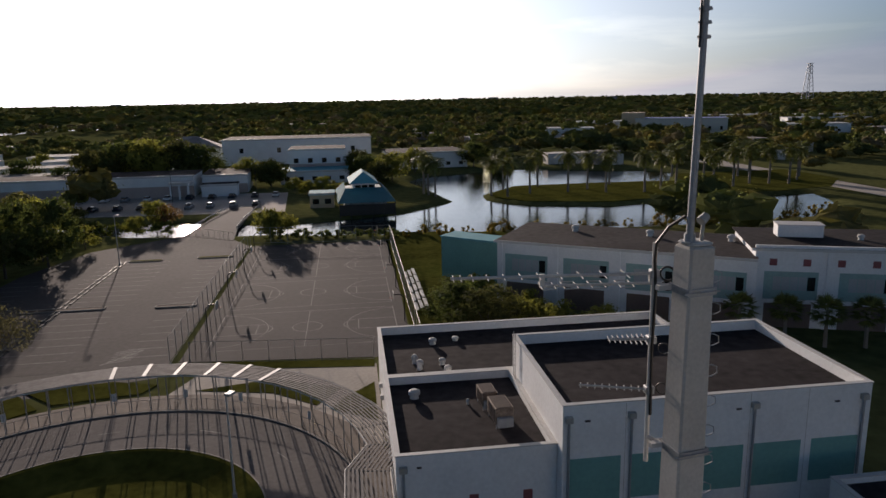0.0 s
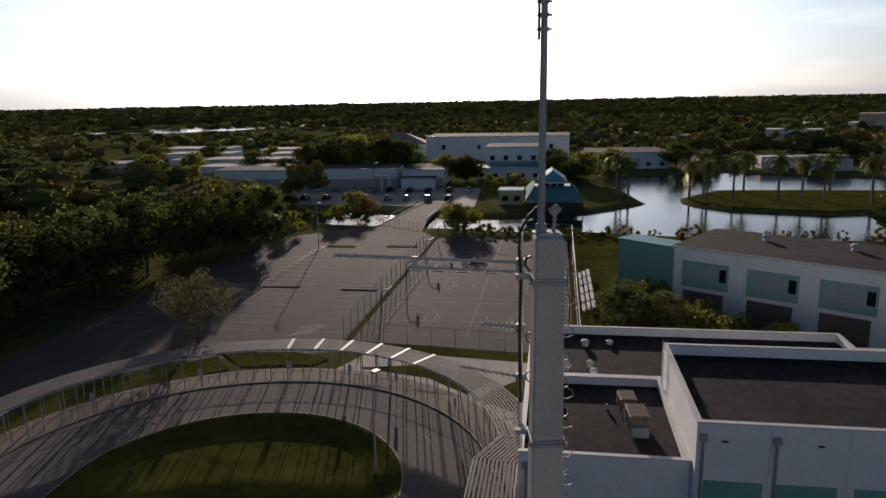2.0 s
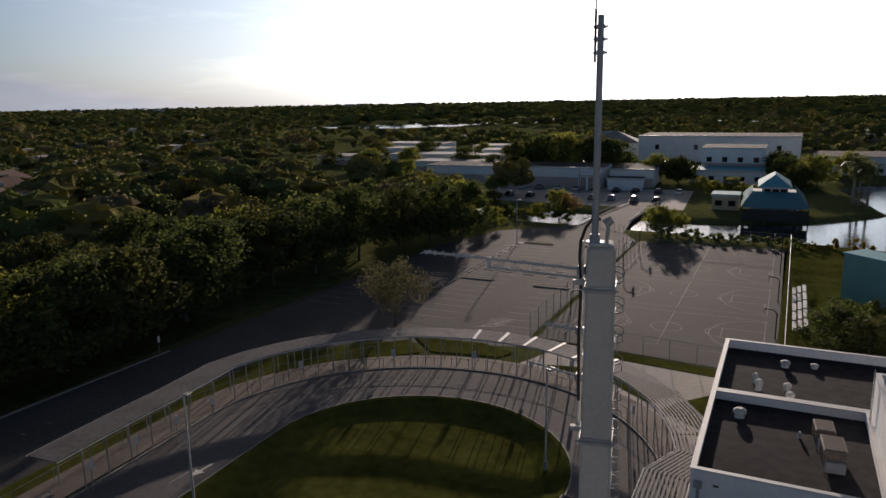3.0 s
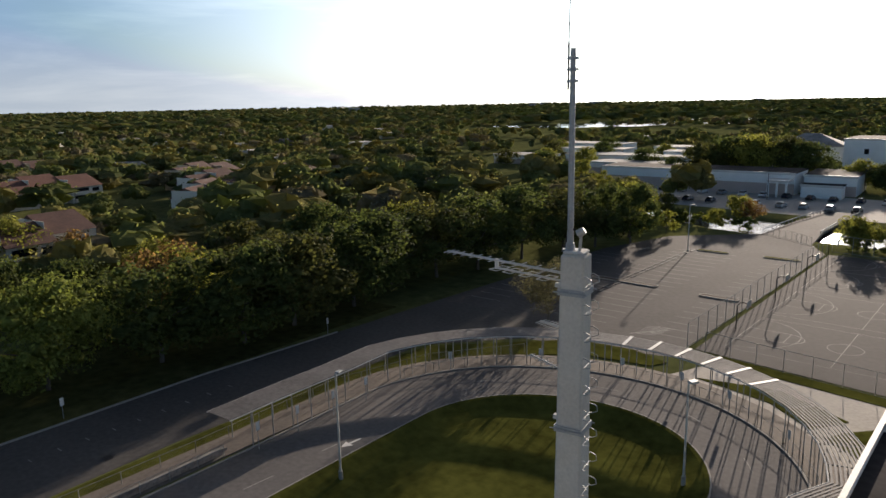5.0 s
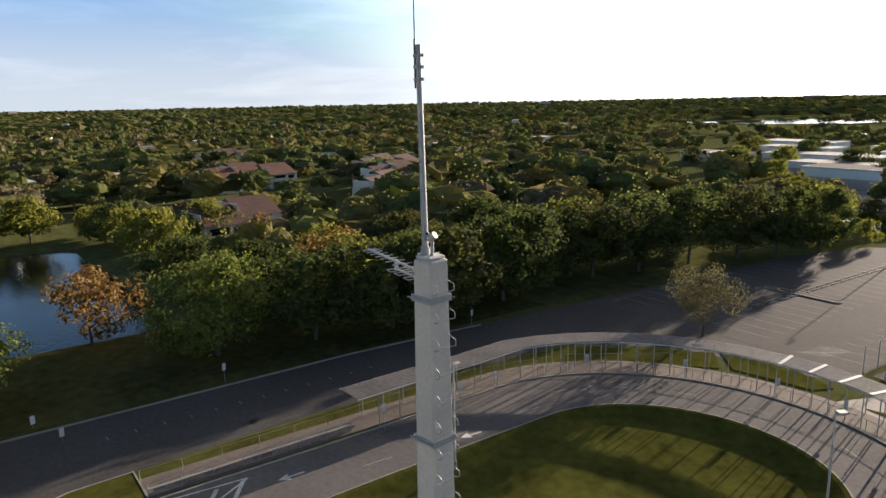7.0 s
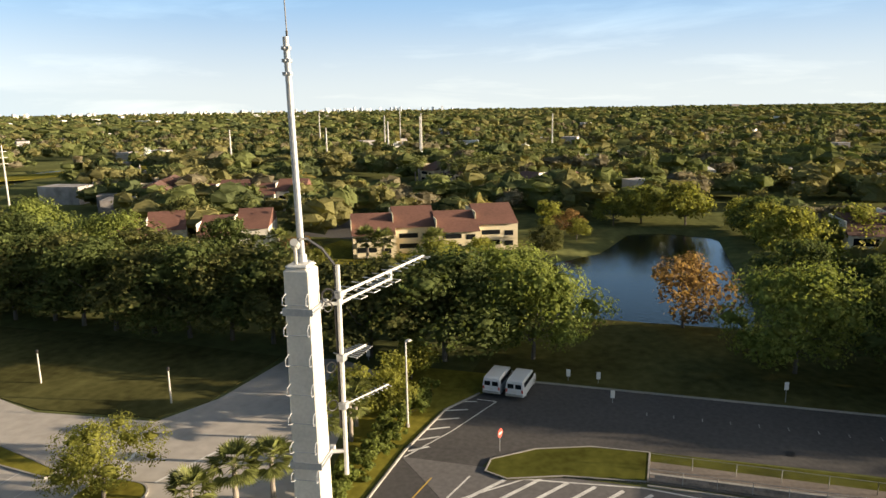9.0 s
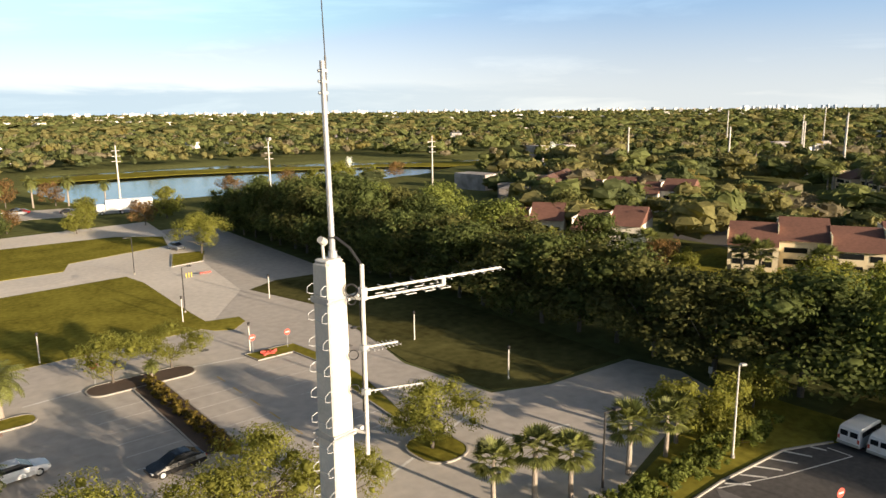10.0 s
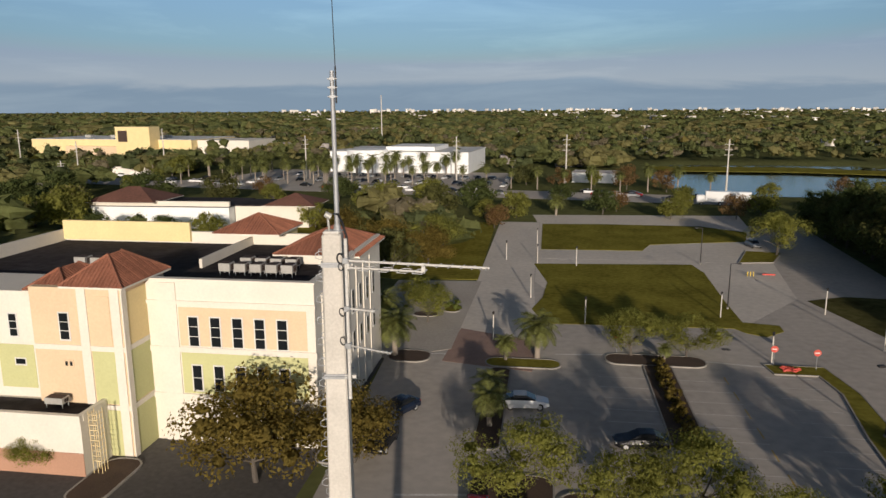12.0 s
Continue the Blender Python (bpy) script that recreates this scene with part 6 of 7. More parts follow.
ROSE = material("stucco_pale_rose", (0.50, 0.41, 0.37), 0.9, vary=0.1, fine=3)
simple_block("school_block", -108, 204.5, 3, 30, 14, 5.6, "long low white school block beyond the canal", wins=2, group=G, band=ROSE)
simple_block("school_block", -77.5, 203, 2, 29, 16, 6.0, "low white school block with flat roof and rose base", wins=3, group=G, band=ROSE)
simple_block("school_block", -47, 208, 3, 13, 20, 5.4, "white school block with awning", wins=1, group=G, band=ROSE)
simple_block("school_block", -46, 201, 3, 10, 5, 3.4, "low white entrance canopy block", wins=0, group=G)
simple_block("school_block", -56, 300, 0, 62, 26, 10.5, "long two-storey white school block", wins=4, rows=1, group=G, win_z=5.0, win_h=2.0)
simple_block("school_block", -24, 240, 0, 19, 18, 10.0, "tall white school block with window band", wins=4, rows=1, group=G, win_z=5.5, win_h=1.6, band=ROSE)
simple_block("school_block", -26, 226, 0, 22, 13, 4.0, "low block with teal roof", roof=ROOF_TEAL, wins=5, group=G)
simple_block("school_block", 12, 262, 5, 30, 24, 6.0, "wide flat-roofed white hall", wins=6, group=G)
rows_r = random.Random(31)
for bx, by, bw, bd, bh in ((-128, 232, 34, 12, 4.2), (-118, 252, 30, 11, 5.0), (-156, 262, 36, 14, 4.0), (-122, 286, 34, 12, 4.6), (-186, 250, 26, 14, 3.8), (-176, 292, 32, 13, 4.4), (-138, 312, 40, 14, 4.8), (-196, 324, 36, 16, 4.6)):
    simple_block("school_block", bx, by, 6 + rows_r.uniform(-8, 8), bw, bd, bh, "low flat-roofed classroom row beyond the canal", roof=rows_r.choice((ROOF_GREY, ROOF_DARK, FAR_ROOF)), wins=3, group=G, band=ROSE)
for bx, by in ((-112, 246), (-140, 252), (-104, 272), (-150, 284), (-128, 300), (-168, 272), (-158, 304), (-186, 308), (-112, 306), (-92, 226), (-150, 236), (-172, 240)):
    tree("broad", bx, by, rows_r.uniform(0.7, 1.0), "dark green tree among the classroom rows")
portico = thing("portico", -49.6, 200.4, 0, 2, "white columned portico at the school entrance", "portico")
part("slab", box(B(), -4.5, -3.0, 4.3, 1.0, 3.0, 4.75), CAP, portico)
for px_ in (-4.1, -1.8, 0.6):
    part("column", box(B(), px_ - 0.25, -2.8, -0.1, px_ + 0.25, -2.3, 4.297), WALL_WHITE, portico)
hs = thing("hip_roofed_hall", -86, 318, 0, 8, "pale hall with a hipped grey roof", "building")
part("wall", box(B(), 0, 0, -0.1, 26, 20, 6), WALL_WHITE, hs)
hip_roof(hs, 0, 0, 26, 20, 6.2, 5, 1.0, FAR_ROOF, "grey hip roof", False)
# lakeside pavilion
pav = thing("lakeside_pavilion", -6.2, 158, 0, 2, "lakeside pavilion with a blue metal tiered roof", "pavilion")
part("wall", box(B(), 1.2, 5, -0.1, 11.2, 26, 4.0), WALL_WHITE, pav)
part("clerestory", box(B(), 3.5, 11, 3.9, 9.0, 24, 6.2), WALL_WHITE, pav)
for k in range(3):
    part("clerestory_window", box(B(), 4.0 + k * 1.7, 10.95, 5.0, 5.4 + k * 1.7, 10.997, 5.8), GLASS, pav)
hip_roof(pav, 3.2, 10.5, 9.2, 24.5, 6.3, 2.6, 0.6, ROOF_TEAL, "blue metal upper roof", False)
bm = B()
vs = [bm.verts.new(p) for p in ((-0.6, -0.4, 3.0), (13.0, -0.4, 3.0), (11.0, 10.6, 5.2), (1.6, 10.6, 5.2))]
bm.faces.new(vs)
bmesh.ops.solidify(bm, geom=bm.faces[:], thickness=0.2)
part("porch_roof", bm, ROOF_TEAL, pav, "blue metal porch roof")
for x, a in ((-0.6, -1), (13.0, 1)):
    bm = B()
    bm.faces.new([bm.verts.new(p) for p in ((x, -0.4, 3.0), (x, 27, 3.0), (x - a * 2.2, 24.6, 5.2), (x - a * 2.2, 10.6, 5.2))])
    bmesh.ops.solidify(bm, geom=bm.faces[:], thickness=0.2)
    part("side_roof", bm, ROOF_TEAL, pav)
for k in range(6):
    part("porch_post", box(B(), -0.3 + k * 2.6, -0.2, -0.8, -0.1 + k * 2.6, 0, 3.0), DARKPOLE, pav)
part("porch_screen", box(B(), -0.3, -0.05, 0.0, 12.8, 0.05, 2.6), DARKPOLE, pav, "dark screened porch")
simple_block("garden_house", -14, 172, 0, 6, 6, 3.6, "small peach house beside the pavilion", PEACH, ROOF_TEAL, 2)
# second tile-roofed building and those beyond the avenue
o2 = thing("tile_roofed_office", 72.88, -156.69, 0, 3, "low white office with brown tile roofs", "building")
part("wall", box(B(), 0, 0, -0.1, 34, 16, 5.0), WALL_WHITE, o2)
part("flat_roof", box(B(), -0.2, -0.2, 5.0, 34.2, 16.2, 5.25), ROOF_DARK, o2)
part("parapet", box(B(), -0.3, 15.6, 5.25, 34.3, 16.3, 6.4), CREAM, o2)
hip_roof(o2, 18, 4, 34, 17, 6.2, 3.0, 0.8, TILE_FAR, "brown tile hip roof", False)
part("west_block", box(B(), -18, 2, -0.1, -0.3, 13, 5.0), CREAM, o2)
part("west_roof", box(B(), -18.2, 2, 5.0, -0.3, 13.2, 5.3), ROOF_DARK, o2)
hip_roof(o2, -19.5, 3, -8, 14, 5.3, 2.4, 0.6, TILE_FAR, "brown tile hip roof", False)
wm = simple_block("white_store", 31.95, -324.47, -4, 62, 40, 8.8, "large white store with rounded front beyond the palms", WALL_WHITE, CAP, 0)
part("curved_front", rod(B(), (46, 36, -0.2), (46, 36, 9.6), 9, n=28), WALL_WHITE, wm)
part("upper_block", box(B(), 16, 8, 9.1, 38, 34, 10.8), WALL_WHITE, wm)
mall = simple_block("yellow_store", 207.88, -428.26, -4, 112, 50, 9.4, "long yellow store with a square sign tower", STUCCO_YELLOW, CAP, 0)
part("tower", box(B(), 22, 48, -0.2, 45, 58, 17.2), STUCCO_YELLOW, mall)
part("sign_panel", box(B(), 37, 58.003, 8.5, 43, 58.3, 15), RUST, mall, "brown square sign shape")
part("arcade", box(B(), 46, 50.2, -0.2, 84, 54, 5.5), PEACH, mall)
part("west_part", box(B(), -34, 10, -0.2, -0.2, 44, 9.0), CREAM, mall)
for k in range(4):
    part("roof_unit", box(B(), 30 + k * 19, 24, 9.6, 34 + k * 19, 28, 11.2), UNIT, mall)
simple_block("grey_store", -25.19, -262.51, -8, 16, 10, 3.6, "low pale shop by the avenue", WALL_WHITE, FAR_ROOF, 3)
BLUE_BAND = material("blue_fascia", (0.10, 0.14, 0.36), 0.7, vary=0.15)
hall_n = simple_block("blue_white_hall", 188, 452, -24, 58, 24, 9.5, "large pale hall with blue roof band", CREAM, BLUE_BAND, 8, 1, win_z=2.0, win_h=2.4)
part("tower", box(B(), -9, 2, -0.2, 6, 16, 13.5), PEACH, hall_n, "peach corner tower")
for bx, by, bw in ((170, 520, 40), (250, 545, 56), (330, 500, 60), (300, 600, 70), (380, 560, 50), (420, 480, 44), (120, 430, 30), (268, 410, 40)):
    simple_block("pale_store", bx, by, -15, bw, 18, 5.6, "far low pale store among trees", WALL_WHITE, CAP, 3)


def gable_house(x, y, rz, w, d, h, rise, label, wall, roof, group, units=1):
    """Row of house units with sloping roofs, windows and flat dark panels painted as shaded balcony recesses."""
    b = thing("apartment_house", x, y, 0, rz, label, "house", group)
    for u in range(units):
        o = u * w
        back = 2.6 * (u % 2)
        top = h + 0.8 * (u % 2)
        part("wall", box(B(), o, back, -0.2, o + w - 0.05, back + d, top), wall, b)
        bm = B()
        z0, z1 = top, top + rise
        y0, y1 = back - 0.7, back + d + 0.7
        ym = back + d * 0.62
        pts = [(o - 0.2, y0, z0 - 0.1), (o + w - 0.06, y0, z0 - 0.1), (o + w - 0.06, ym, z1), (o - 0.2, ym, z1), (o - 0.2, y1, z0), (o + w - 0.06, y1, z0)]
        v = [bm.verts.new(p) for p in pts]
        bm.faces.new(v[:4])
        bm.faces.new((v[3], v[2], v[5], v[4]))
        bm.faces.new((v[0], v[3], v[4]))
        bm.faces.new((v[1], v[5], v[2]))
        bm.faces.new((v[0], v[4], v[5], v[1]))
        part("roof", bm, roof, b, "brown tile roof")
        part("chimney_wall", box(B(), o - 0.28, back + d * 0.1, top - 0.2, o - 0.12, back + d * 0.95, top + rise * 0.72), wall, b)
        for z in (0.4, h * 0.53):
            wd = part("balcony_recess", box(B(), o + 0.8, back - 0.06, z, o + w * 0.55, back - 0.003, z + h * 0.36), GLASS, b)
            part("window", box(B(), o + w * 0.66, back - 0.05, z + h * 0.1, o + w * 0.88, back - 0.003, z + h * 0.32), GLASS, b)
            part("balcony_rail", box(B(), o + 0.7, back - 0.5, z, o + w * 0.57, back - 0.42, z + 0.8), wall, b)
            part("balcony_floor", box(B(), o + 0.7, back - 0.5, z - 0.15, o + w * 0.57, back - 0.003, z), wall, b)
    return b


APT = "apartment rows beyond the trees"
gable_house(-107.2, -52.3, 117, 7.9, 12, 4.5, 2.9, "row of cream apartments with red tile roofs", STUCCO_CREAM, TILE_FAR, APT, 4)
gable_house(-100.64, -81.36, 115, 6.5, 13, 4.2, 2.8, "small cream house with red tile roof", CREAM, TILE_FAR, APT, 2)
gable_house(-122.2, 30.55, 96, 8.4, 11, 5.6, 2.8, "cream apartments with maroon tile roof by the pond", CREAM, SHINGLE, APT, 2)
gable_house(-153.18, 86.61, 118, 9, 11, 4.8, 2.8, "row of houses with maroon roofs and white gables", CREAM, SHINGLE, APT, 3)
gable_house(-210.27, 58.37, 100, 10, 12, 4.8, 3.0, "row of houses with red tile roofs", CREAM, TILE_FAR, APT, 3)
gable_house(-93.92, -96.08, 128, 7, 13, 4.0, 2.6, "small cream house with red tile roof", CREAM, TILE_FAR, APT, 2)
gable_house(-147.23, -121.43, 110, 8, 11, 4.8, 2.6, "row of houses with red tile roofs", CREAM, TILE_FAR, APT, 4)
for x, y, rz, u in ((-181.73, 101.6, 100, 2), (-176.54, 125.87, 112, 3), (-210.22, 114.58, 110, 3), (-171.56, -153.93, 30, 3), (-232.8, -86.18, 50, 3), (-293.09, 79.36, 100, 3), (-198.85, -45.39, 60, 2)):
    gable_house(x, y, rz, 9, 11, 5.0, 2.6, "row of houses with brown roofs among trees", PEACH if u == 3 else CREAM, SHINGLE, APT, u)


def far_boxes(name, n, r0, r1, seed, a0, a1, lo, hi, wide, label, mat):
    """Far houses and blocks, too small to tell apart."""
    q = random.Random(seed)
    v, f = [], []
    while n:
        n -= 1
        a, d = radians(q.uniform(a0, a1)), r0 * (r1 / r0) ** q.random()
        x, y, w, dd, h, t = d * math.cos(a), d * math.sin(a), q.uniform(*wide), q.uniform(*wide) * 0.6, q.uniform(lo, hi), q.uniform(0, 3)
        if in_water(np.array([x]), np.array([y]), 14.0)[0] or any(k[0] - 12 < x < k[1] + 12 and k[2] - 12 < y < k[3] + 12 for k in KEEP_OUT):
            continue
        c, s = math.cos(t) / 2, math.sin(t) / 2
        i = len(v)
        for z in (-1, h):
            v += [(x + px_ * w * c - py_ * dd * s, y + px_ * w * s + py_ * dd * c, z) for px_, py_ in ((-1, -1), (1, -1), (1, 1), (-1, 1))]
        f += [(i, i + 1, i + 5, i + 4), (i + 1, i + 2, i + 6, i + 5), (i + 2, i + 3, i + 7, i + 6), (i + 3, i, i + 4, i + 7), (i + 4, i + 5, i + 6, i + 7)]
    tagged(new(name, np_mesh(name, v, f, mat)), label, "houses", kind="stuff")


far_boxes("far_houses", 200, 260, 1500, 5, 0, 360, 3.0, 4.6, (8, 18), "scattered suburban houses among the trees", FAR_WALL)
far_boxes("far_roofs", 260, 200, 1300, 6, 0, 360, 3.6, 5.4, (9, 16), "grey and brown roofs among the trees", FAR_ROOF)
far_boxes("skyline_south", 190, 3300, 4650, 8, 206, 292, 11, 20, (9, 24), "pale city blocks along the horizon", FAR_WALL)
far_boxes("skyline_south_low", 90, 1300, 4200, 9, 205, 300, 6, 8.2, (16, 44), "pale warehouses near the horizon", FAR_WALL)
far_boxes("skyline_towers", 26, 4300, 4700, 10, 198, 208, 14, 27, (9, 18), "blue-grey city towers on the horizon", material("far_tower", (0.62, 0.66, 0.72), 0.9, vary=0.2, fine=0.1))
# Northern blocks take the dark roof colour in place of their backlit shade.
far_boxes("skyline_north", 26, 2500, 4500, 12, 40, 180, 9, 15, (20, 70), "low far blocks coloured dark as if backlit on the horizon", FAR_ROOF)

# ---- painted markings ----
def strip(bm, x0, y0, x1, y1, w=0.1, z=0.03):
    d = math.hypot(x1 - x0, y1 - y0)
    nx0, ny0 = -(y1 - y0) / d * w / 2, (x1 - x0) / d * w / 2
    bm.faces.new([bm.verts.new((x, y, z)) for x, y in ((x0 + nx0, y0 + ny0), (x0 - nx0, y0 - ny0), (x1 - nx0, y1 - ny0), (x1 + nx0, y1 + ny0))])
    return bm


def marking(name, bm, label, mat=None, rz=0):
    return single(name, bm, mat or PAINT, label, "road marking", kind="structure", rz=rz)


bm = B()
for x0, x1 in ((-57, -51.6), (-45.9, -40.6), (-40.4, -35.1), (-29.4, -24.3)):
    for k in range(19):
        y = 69 + k * 2.66
        if x0 < -50 and y > 108:
            continue
        strip(bm, x0, y, x1, y + 0.15, 0.1, 0.026)
marking("stall_lines_north", bm, "faded white stall lines in the car park", PAINT_FADED)
bm = B()
for k in range(7):
    strip(bm, -30.5, 67.6 + k * 0.55, -28.2 + 0.1 * k, 68.4 + k * 0.55, 0.12, 0.026)
strip(bm, -31, 67.2, -27.6, 71.2, 0.12, 0.0265)
marking("hatching_north", bm, "worn hatched marking by the fence corner", PAINT_FADED)
bm = B()
for cy in (76.2, 92.0, 108.0, 121.5):
    d = 0.034
    for a0, b0 in (((-20.5, cy - 7), (1.0, cy - 7)), ((-20.5, cy + 6.6), (1.0, cy + 6.6)), ((-20.5, cy - 7), (-20.5, cy + 6.6)), ((1.0, cy - 7), (1.0, cy + 6.6)), ((-9.8, cy - 7), (-9.8, cy + 6.6))):
        strip(bm, *a0, *b0, 0.07, d)
    for cx, rr, a0, a1 in ((-9.8, 1.8, 0, 360), (-20.5, 6.0, -90, 90), (1.0, 6.0, 90, 270), (-15.8, 1.8, -90, 90), (-3.6, 1.8, 90, 270)):
        pts = arc(cx, cy, rr, a0, a1, 26)
        for p, q in zip(pts, pts[1:]):
            strip(bm, *p, *q, 0.07, d)
    for s in (-1, 1):
        strip(bm, -20.5, cy + s * 1.8, -15.8, cy + s * 1.8, 0.07, d)
        strip(bm, 1.0, cy + s * 1.8, -3.6, cy + s * 1.8, 0.07, d)
    strip(bm, -15.8, cy - 1.8, -15.8, cy + 1.8, 0.07, d)
    strip(bm, -3.6, cy - 1.8, -3.6, cy + 1.8, 0.07, d)
marking("court_lines", bm, "thin white basketball court lines", PAINT_FADED)
bm = B()
for k in range(9):
    y = -6.6 + k * 2.0
    strip(bm, -40.6 + 0.02 * k, y + 1.2, -36.6, y - 1.4, 0.32, 0.026)
for a0, b0 in (((-36.4, -8.4), (-40.2, -4.6)), ((-40.2, -4.6), (-41.3, 4.0)), ((-41.3, 4.0), (-40.6, 11.0)), ((-40.6, 11.0), (-37.0, 5.0)), ((-39.6, -8.6), (-36.2, -9.4))):
    strip(bm, *a0, *b0, 0.16, 0.027)
marking("chevrons", bm, "wide white diagonal hatching at the loop entrance", rz=1.7)
for x, y, rz in ((-39.2, 12.7, 180), (-36.5, 27.6, 176)):
    bm = B()
    strip(bm, 0, -0.9, 0, 0.3, 0.22, 0.026)
    bm.faces.new([bm.verts.new(p) for p in ((-0.5, 0.3, 0.026), (0.5, 0.3, 0.026), (0, 1.2, 0.026))])
    o = marking("lane_arrow", bm, "white lane arrow on the asphalt")
    o.matrix_basis = pose(x, y, 0, 0, 0, rz)
bm = B()
for y0 in (17.6, 25, 33):
    strip(bm, -37.3, y0, -37.2, y0 + 2.6, 0.1, 0.026)
for a in range(95, 172, 22):
    p = bend(15.3, a, a + 6, 3)
    for u, v in zip(p, p[1:]):
        strip(bm, *u, *v, 0.1, 0.026)
for a in (30, 62):
    p = bend(15.3, a, a + 8, 3)
    for u, v in zip(p, p[1:]):
        strip(bm, *u, *v, 0.1, 0.026)
marking("lane_dashes", bm, "faint white lane dashes on the loop", PAINT_FADED)
bm = B()
for k in range(6):
    strip(bm, -42 - k * 2.05, -14.6 + k * 0.12, -43.2 - k * 1.95, -13.2 + k * 0.3, 0.22, 0.018)
for a0, b0 in (((-40.9, -14.6), (-46.4, -12.2)), ((-46.4, -12.2), (-53.4, -9.9)), ((-53.5, -11.8), (-53.4, -9.9))):
    strip(bm, *a0, *b0, 0.12, 0.0185)
marking("drive_hatching", bm, "white hatched zone along the drive kerb", rz=1.5)
bm = B()
for y in (4.0, 6.3, 8.7, 11, 13.3, 15.6, 17.9, 20.2, 22.6, 25, 27.4, 29.8):
    strip(bm, -54.6, y, -53.9, y, 0.09, 0.018)
marking("stall_lines_west", bm, "faint white stall lines by the west kerb", PAINT_FADED, 1.8)
bm = B()
strip(bm, -38.5, -11.6, -34, -12.2, 0.12, 0.026)
for k in range(8):
    strip(bm, -22.5, -31 - k * 4.0, -22.5, -33 - k * 4.0, 0.12, 0.026)
marking("drive_centre_line", bm, "faded yellow line along the drive", PAINT_Y, 1.3)
bm = B()
for x0, y0, x1, y1 in ((12, -63.6, 7.2, -64.5), (7.6, -64.2, -2.4, -61.2), (-5, -65.8, -10.6, -66.4), (-21.2, -65.6, -27.4, -64.6), (-27.2, -33.4, -21, -31.5), (-31, -35, -36, -36.4), (6.8, -34.2, 0.8, -35), (-32, -31.5, -41, -29)):
    strip(bm, x0, y0, x1, y1, 0.28, 0.026)
for k in range(9):
    strip(bm, -14.4, -38 - k * 2.7, -9.4, -38 - k * 2.7, 0.08, 0.026)
    strip(bm, -17.4, -38 - k * 2.7, -22.4, -38 - k * 2.7, 0.08, 0.026)
    strip(bm, -31.0, -40 - k * 2.7, -26.4, -40 - k * 2.7, 0.08, 0.026)
marking("lot_lines_south", bm, "white stop lines and stall lines in the south lot", rz=1.05)

# ---- kerbed beds in the south lot ----
def bed(poly, label, top=None):
    for ob in (sheet("bed", poly, -0.05, 0.13, top or MULCH, label, "planting bed"), kerb("bed_kerb", poly, "white-edged concrete kerb of a planting bed", True)):
        ob.matrix_basis = pose(0, 0, 0, 0, 0, 1.1 if poly[0][1] < 0 else 0)


bed(oval(-21.2, -66.6, -10.6, -63.4, 1.4), "mulched bed with two oaks")
bed(oval(-17.3, -63.3, -14.5, -44.5, 0.5), "long planted divider between the stalls")
bed(oval(-31.5, -35.8, -27.2, -30.8, 1.9), "kerbed island with an oak", GRASS)
bed([(-27.4, -65.2), (-27.7, -62.5), (-32.1, -62.5), (-32.6, -57.6), (-31.0, -48), (-30.2, -40), (-31.2, -40), (-33.6, -50), (-34.2, -58), (-33.4, -65)], "grass island with red planting", GRASS)
bed(oval(-5.5, -63.6, 2.5, -61.0, 1.2), "bed with a date palm", GRASS)
bed(oval(-0.2, -60.5, 1.9, -42.0, 0.8), "planting strip with small palms")
bed(oval(-17, -36, -5, -30.5, 1.5), "mulched bed under the car park oaks")
bed(oval(-4.6, -38, 1.4, -33.0, 1.2), "mulched bed under an oak")
bed(oval(9, -64.8, 13.6, -61.2, 1.5), "round bed by the plaza")
bed(oval(10.6, -80.6, 13.8, -78.4, 1.0), "mulched bed in the paved plaza")
bed(oval(7.9, -84.6, 10.0, -80.9, 0.9), "grass bed with a round shrub", GRASS)
bed(oval(11.0, -48, 14.2, -38, 1.0), "bed along the building", GRASS)
bed(oval(27.5, -36.4, 30.5, -30, 1.2), "dark planting bed at the tower's foot")
bed([(-38, -118), (-44, -119), (-48, -128), (-42, -129)], "grass island with an oak", GRASS)
for x0, x1, y in ((-48, -37.4, 89.3), (-30.6, -25.4, 88.6), (-42.4, -37.0, 118.2), (-31, -25.2, 118.8)):
    bed(oval(x0, y - 0.5, x1, y + 0.5, 0.45, 4), "narrow kerbed divider in the car park", GRASS if y > 100 else MULCH)
wheel_rows = thing("wheel_stops", -43.2, 69, 0, 0, "row of dark concrete wheel stops", "wheel stop")
me_ws = None
for k in range(38):
    if me_ws is None:
        o = part("wheel_stop", box(B(), -0.9, -0.1, 0.02, 0.9, 0.1, 0.13, 0.03), DARKPOLE, wheel_rows)
        me_ws = o.data
    else:
        o = share("wheel_stop", me_ws, wheel_rows)
    o.matrix_basis = pose(0.35 if k % 2 else -0.35, (k // 2) * 2.66, 0, 0, 0, 90)


# ---- vehicles ----
def wheels(car, half, axles, r):
    for x in axles:
        for s in (-1, 1):
            w = part("wheel", rod(B(), (x, s * (half - 0.2), r), (x, s * half, r), r, n=16), TYRE, car)
            part("rim", rod(B(), (x, s * half, r), (x, s * (half + 0.012), r), r * 0.62, n=12), ALU, w)


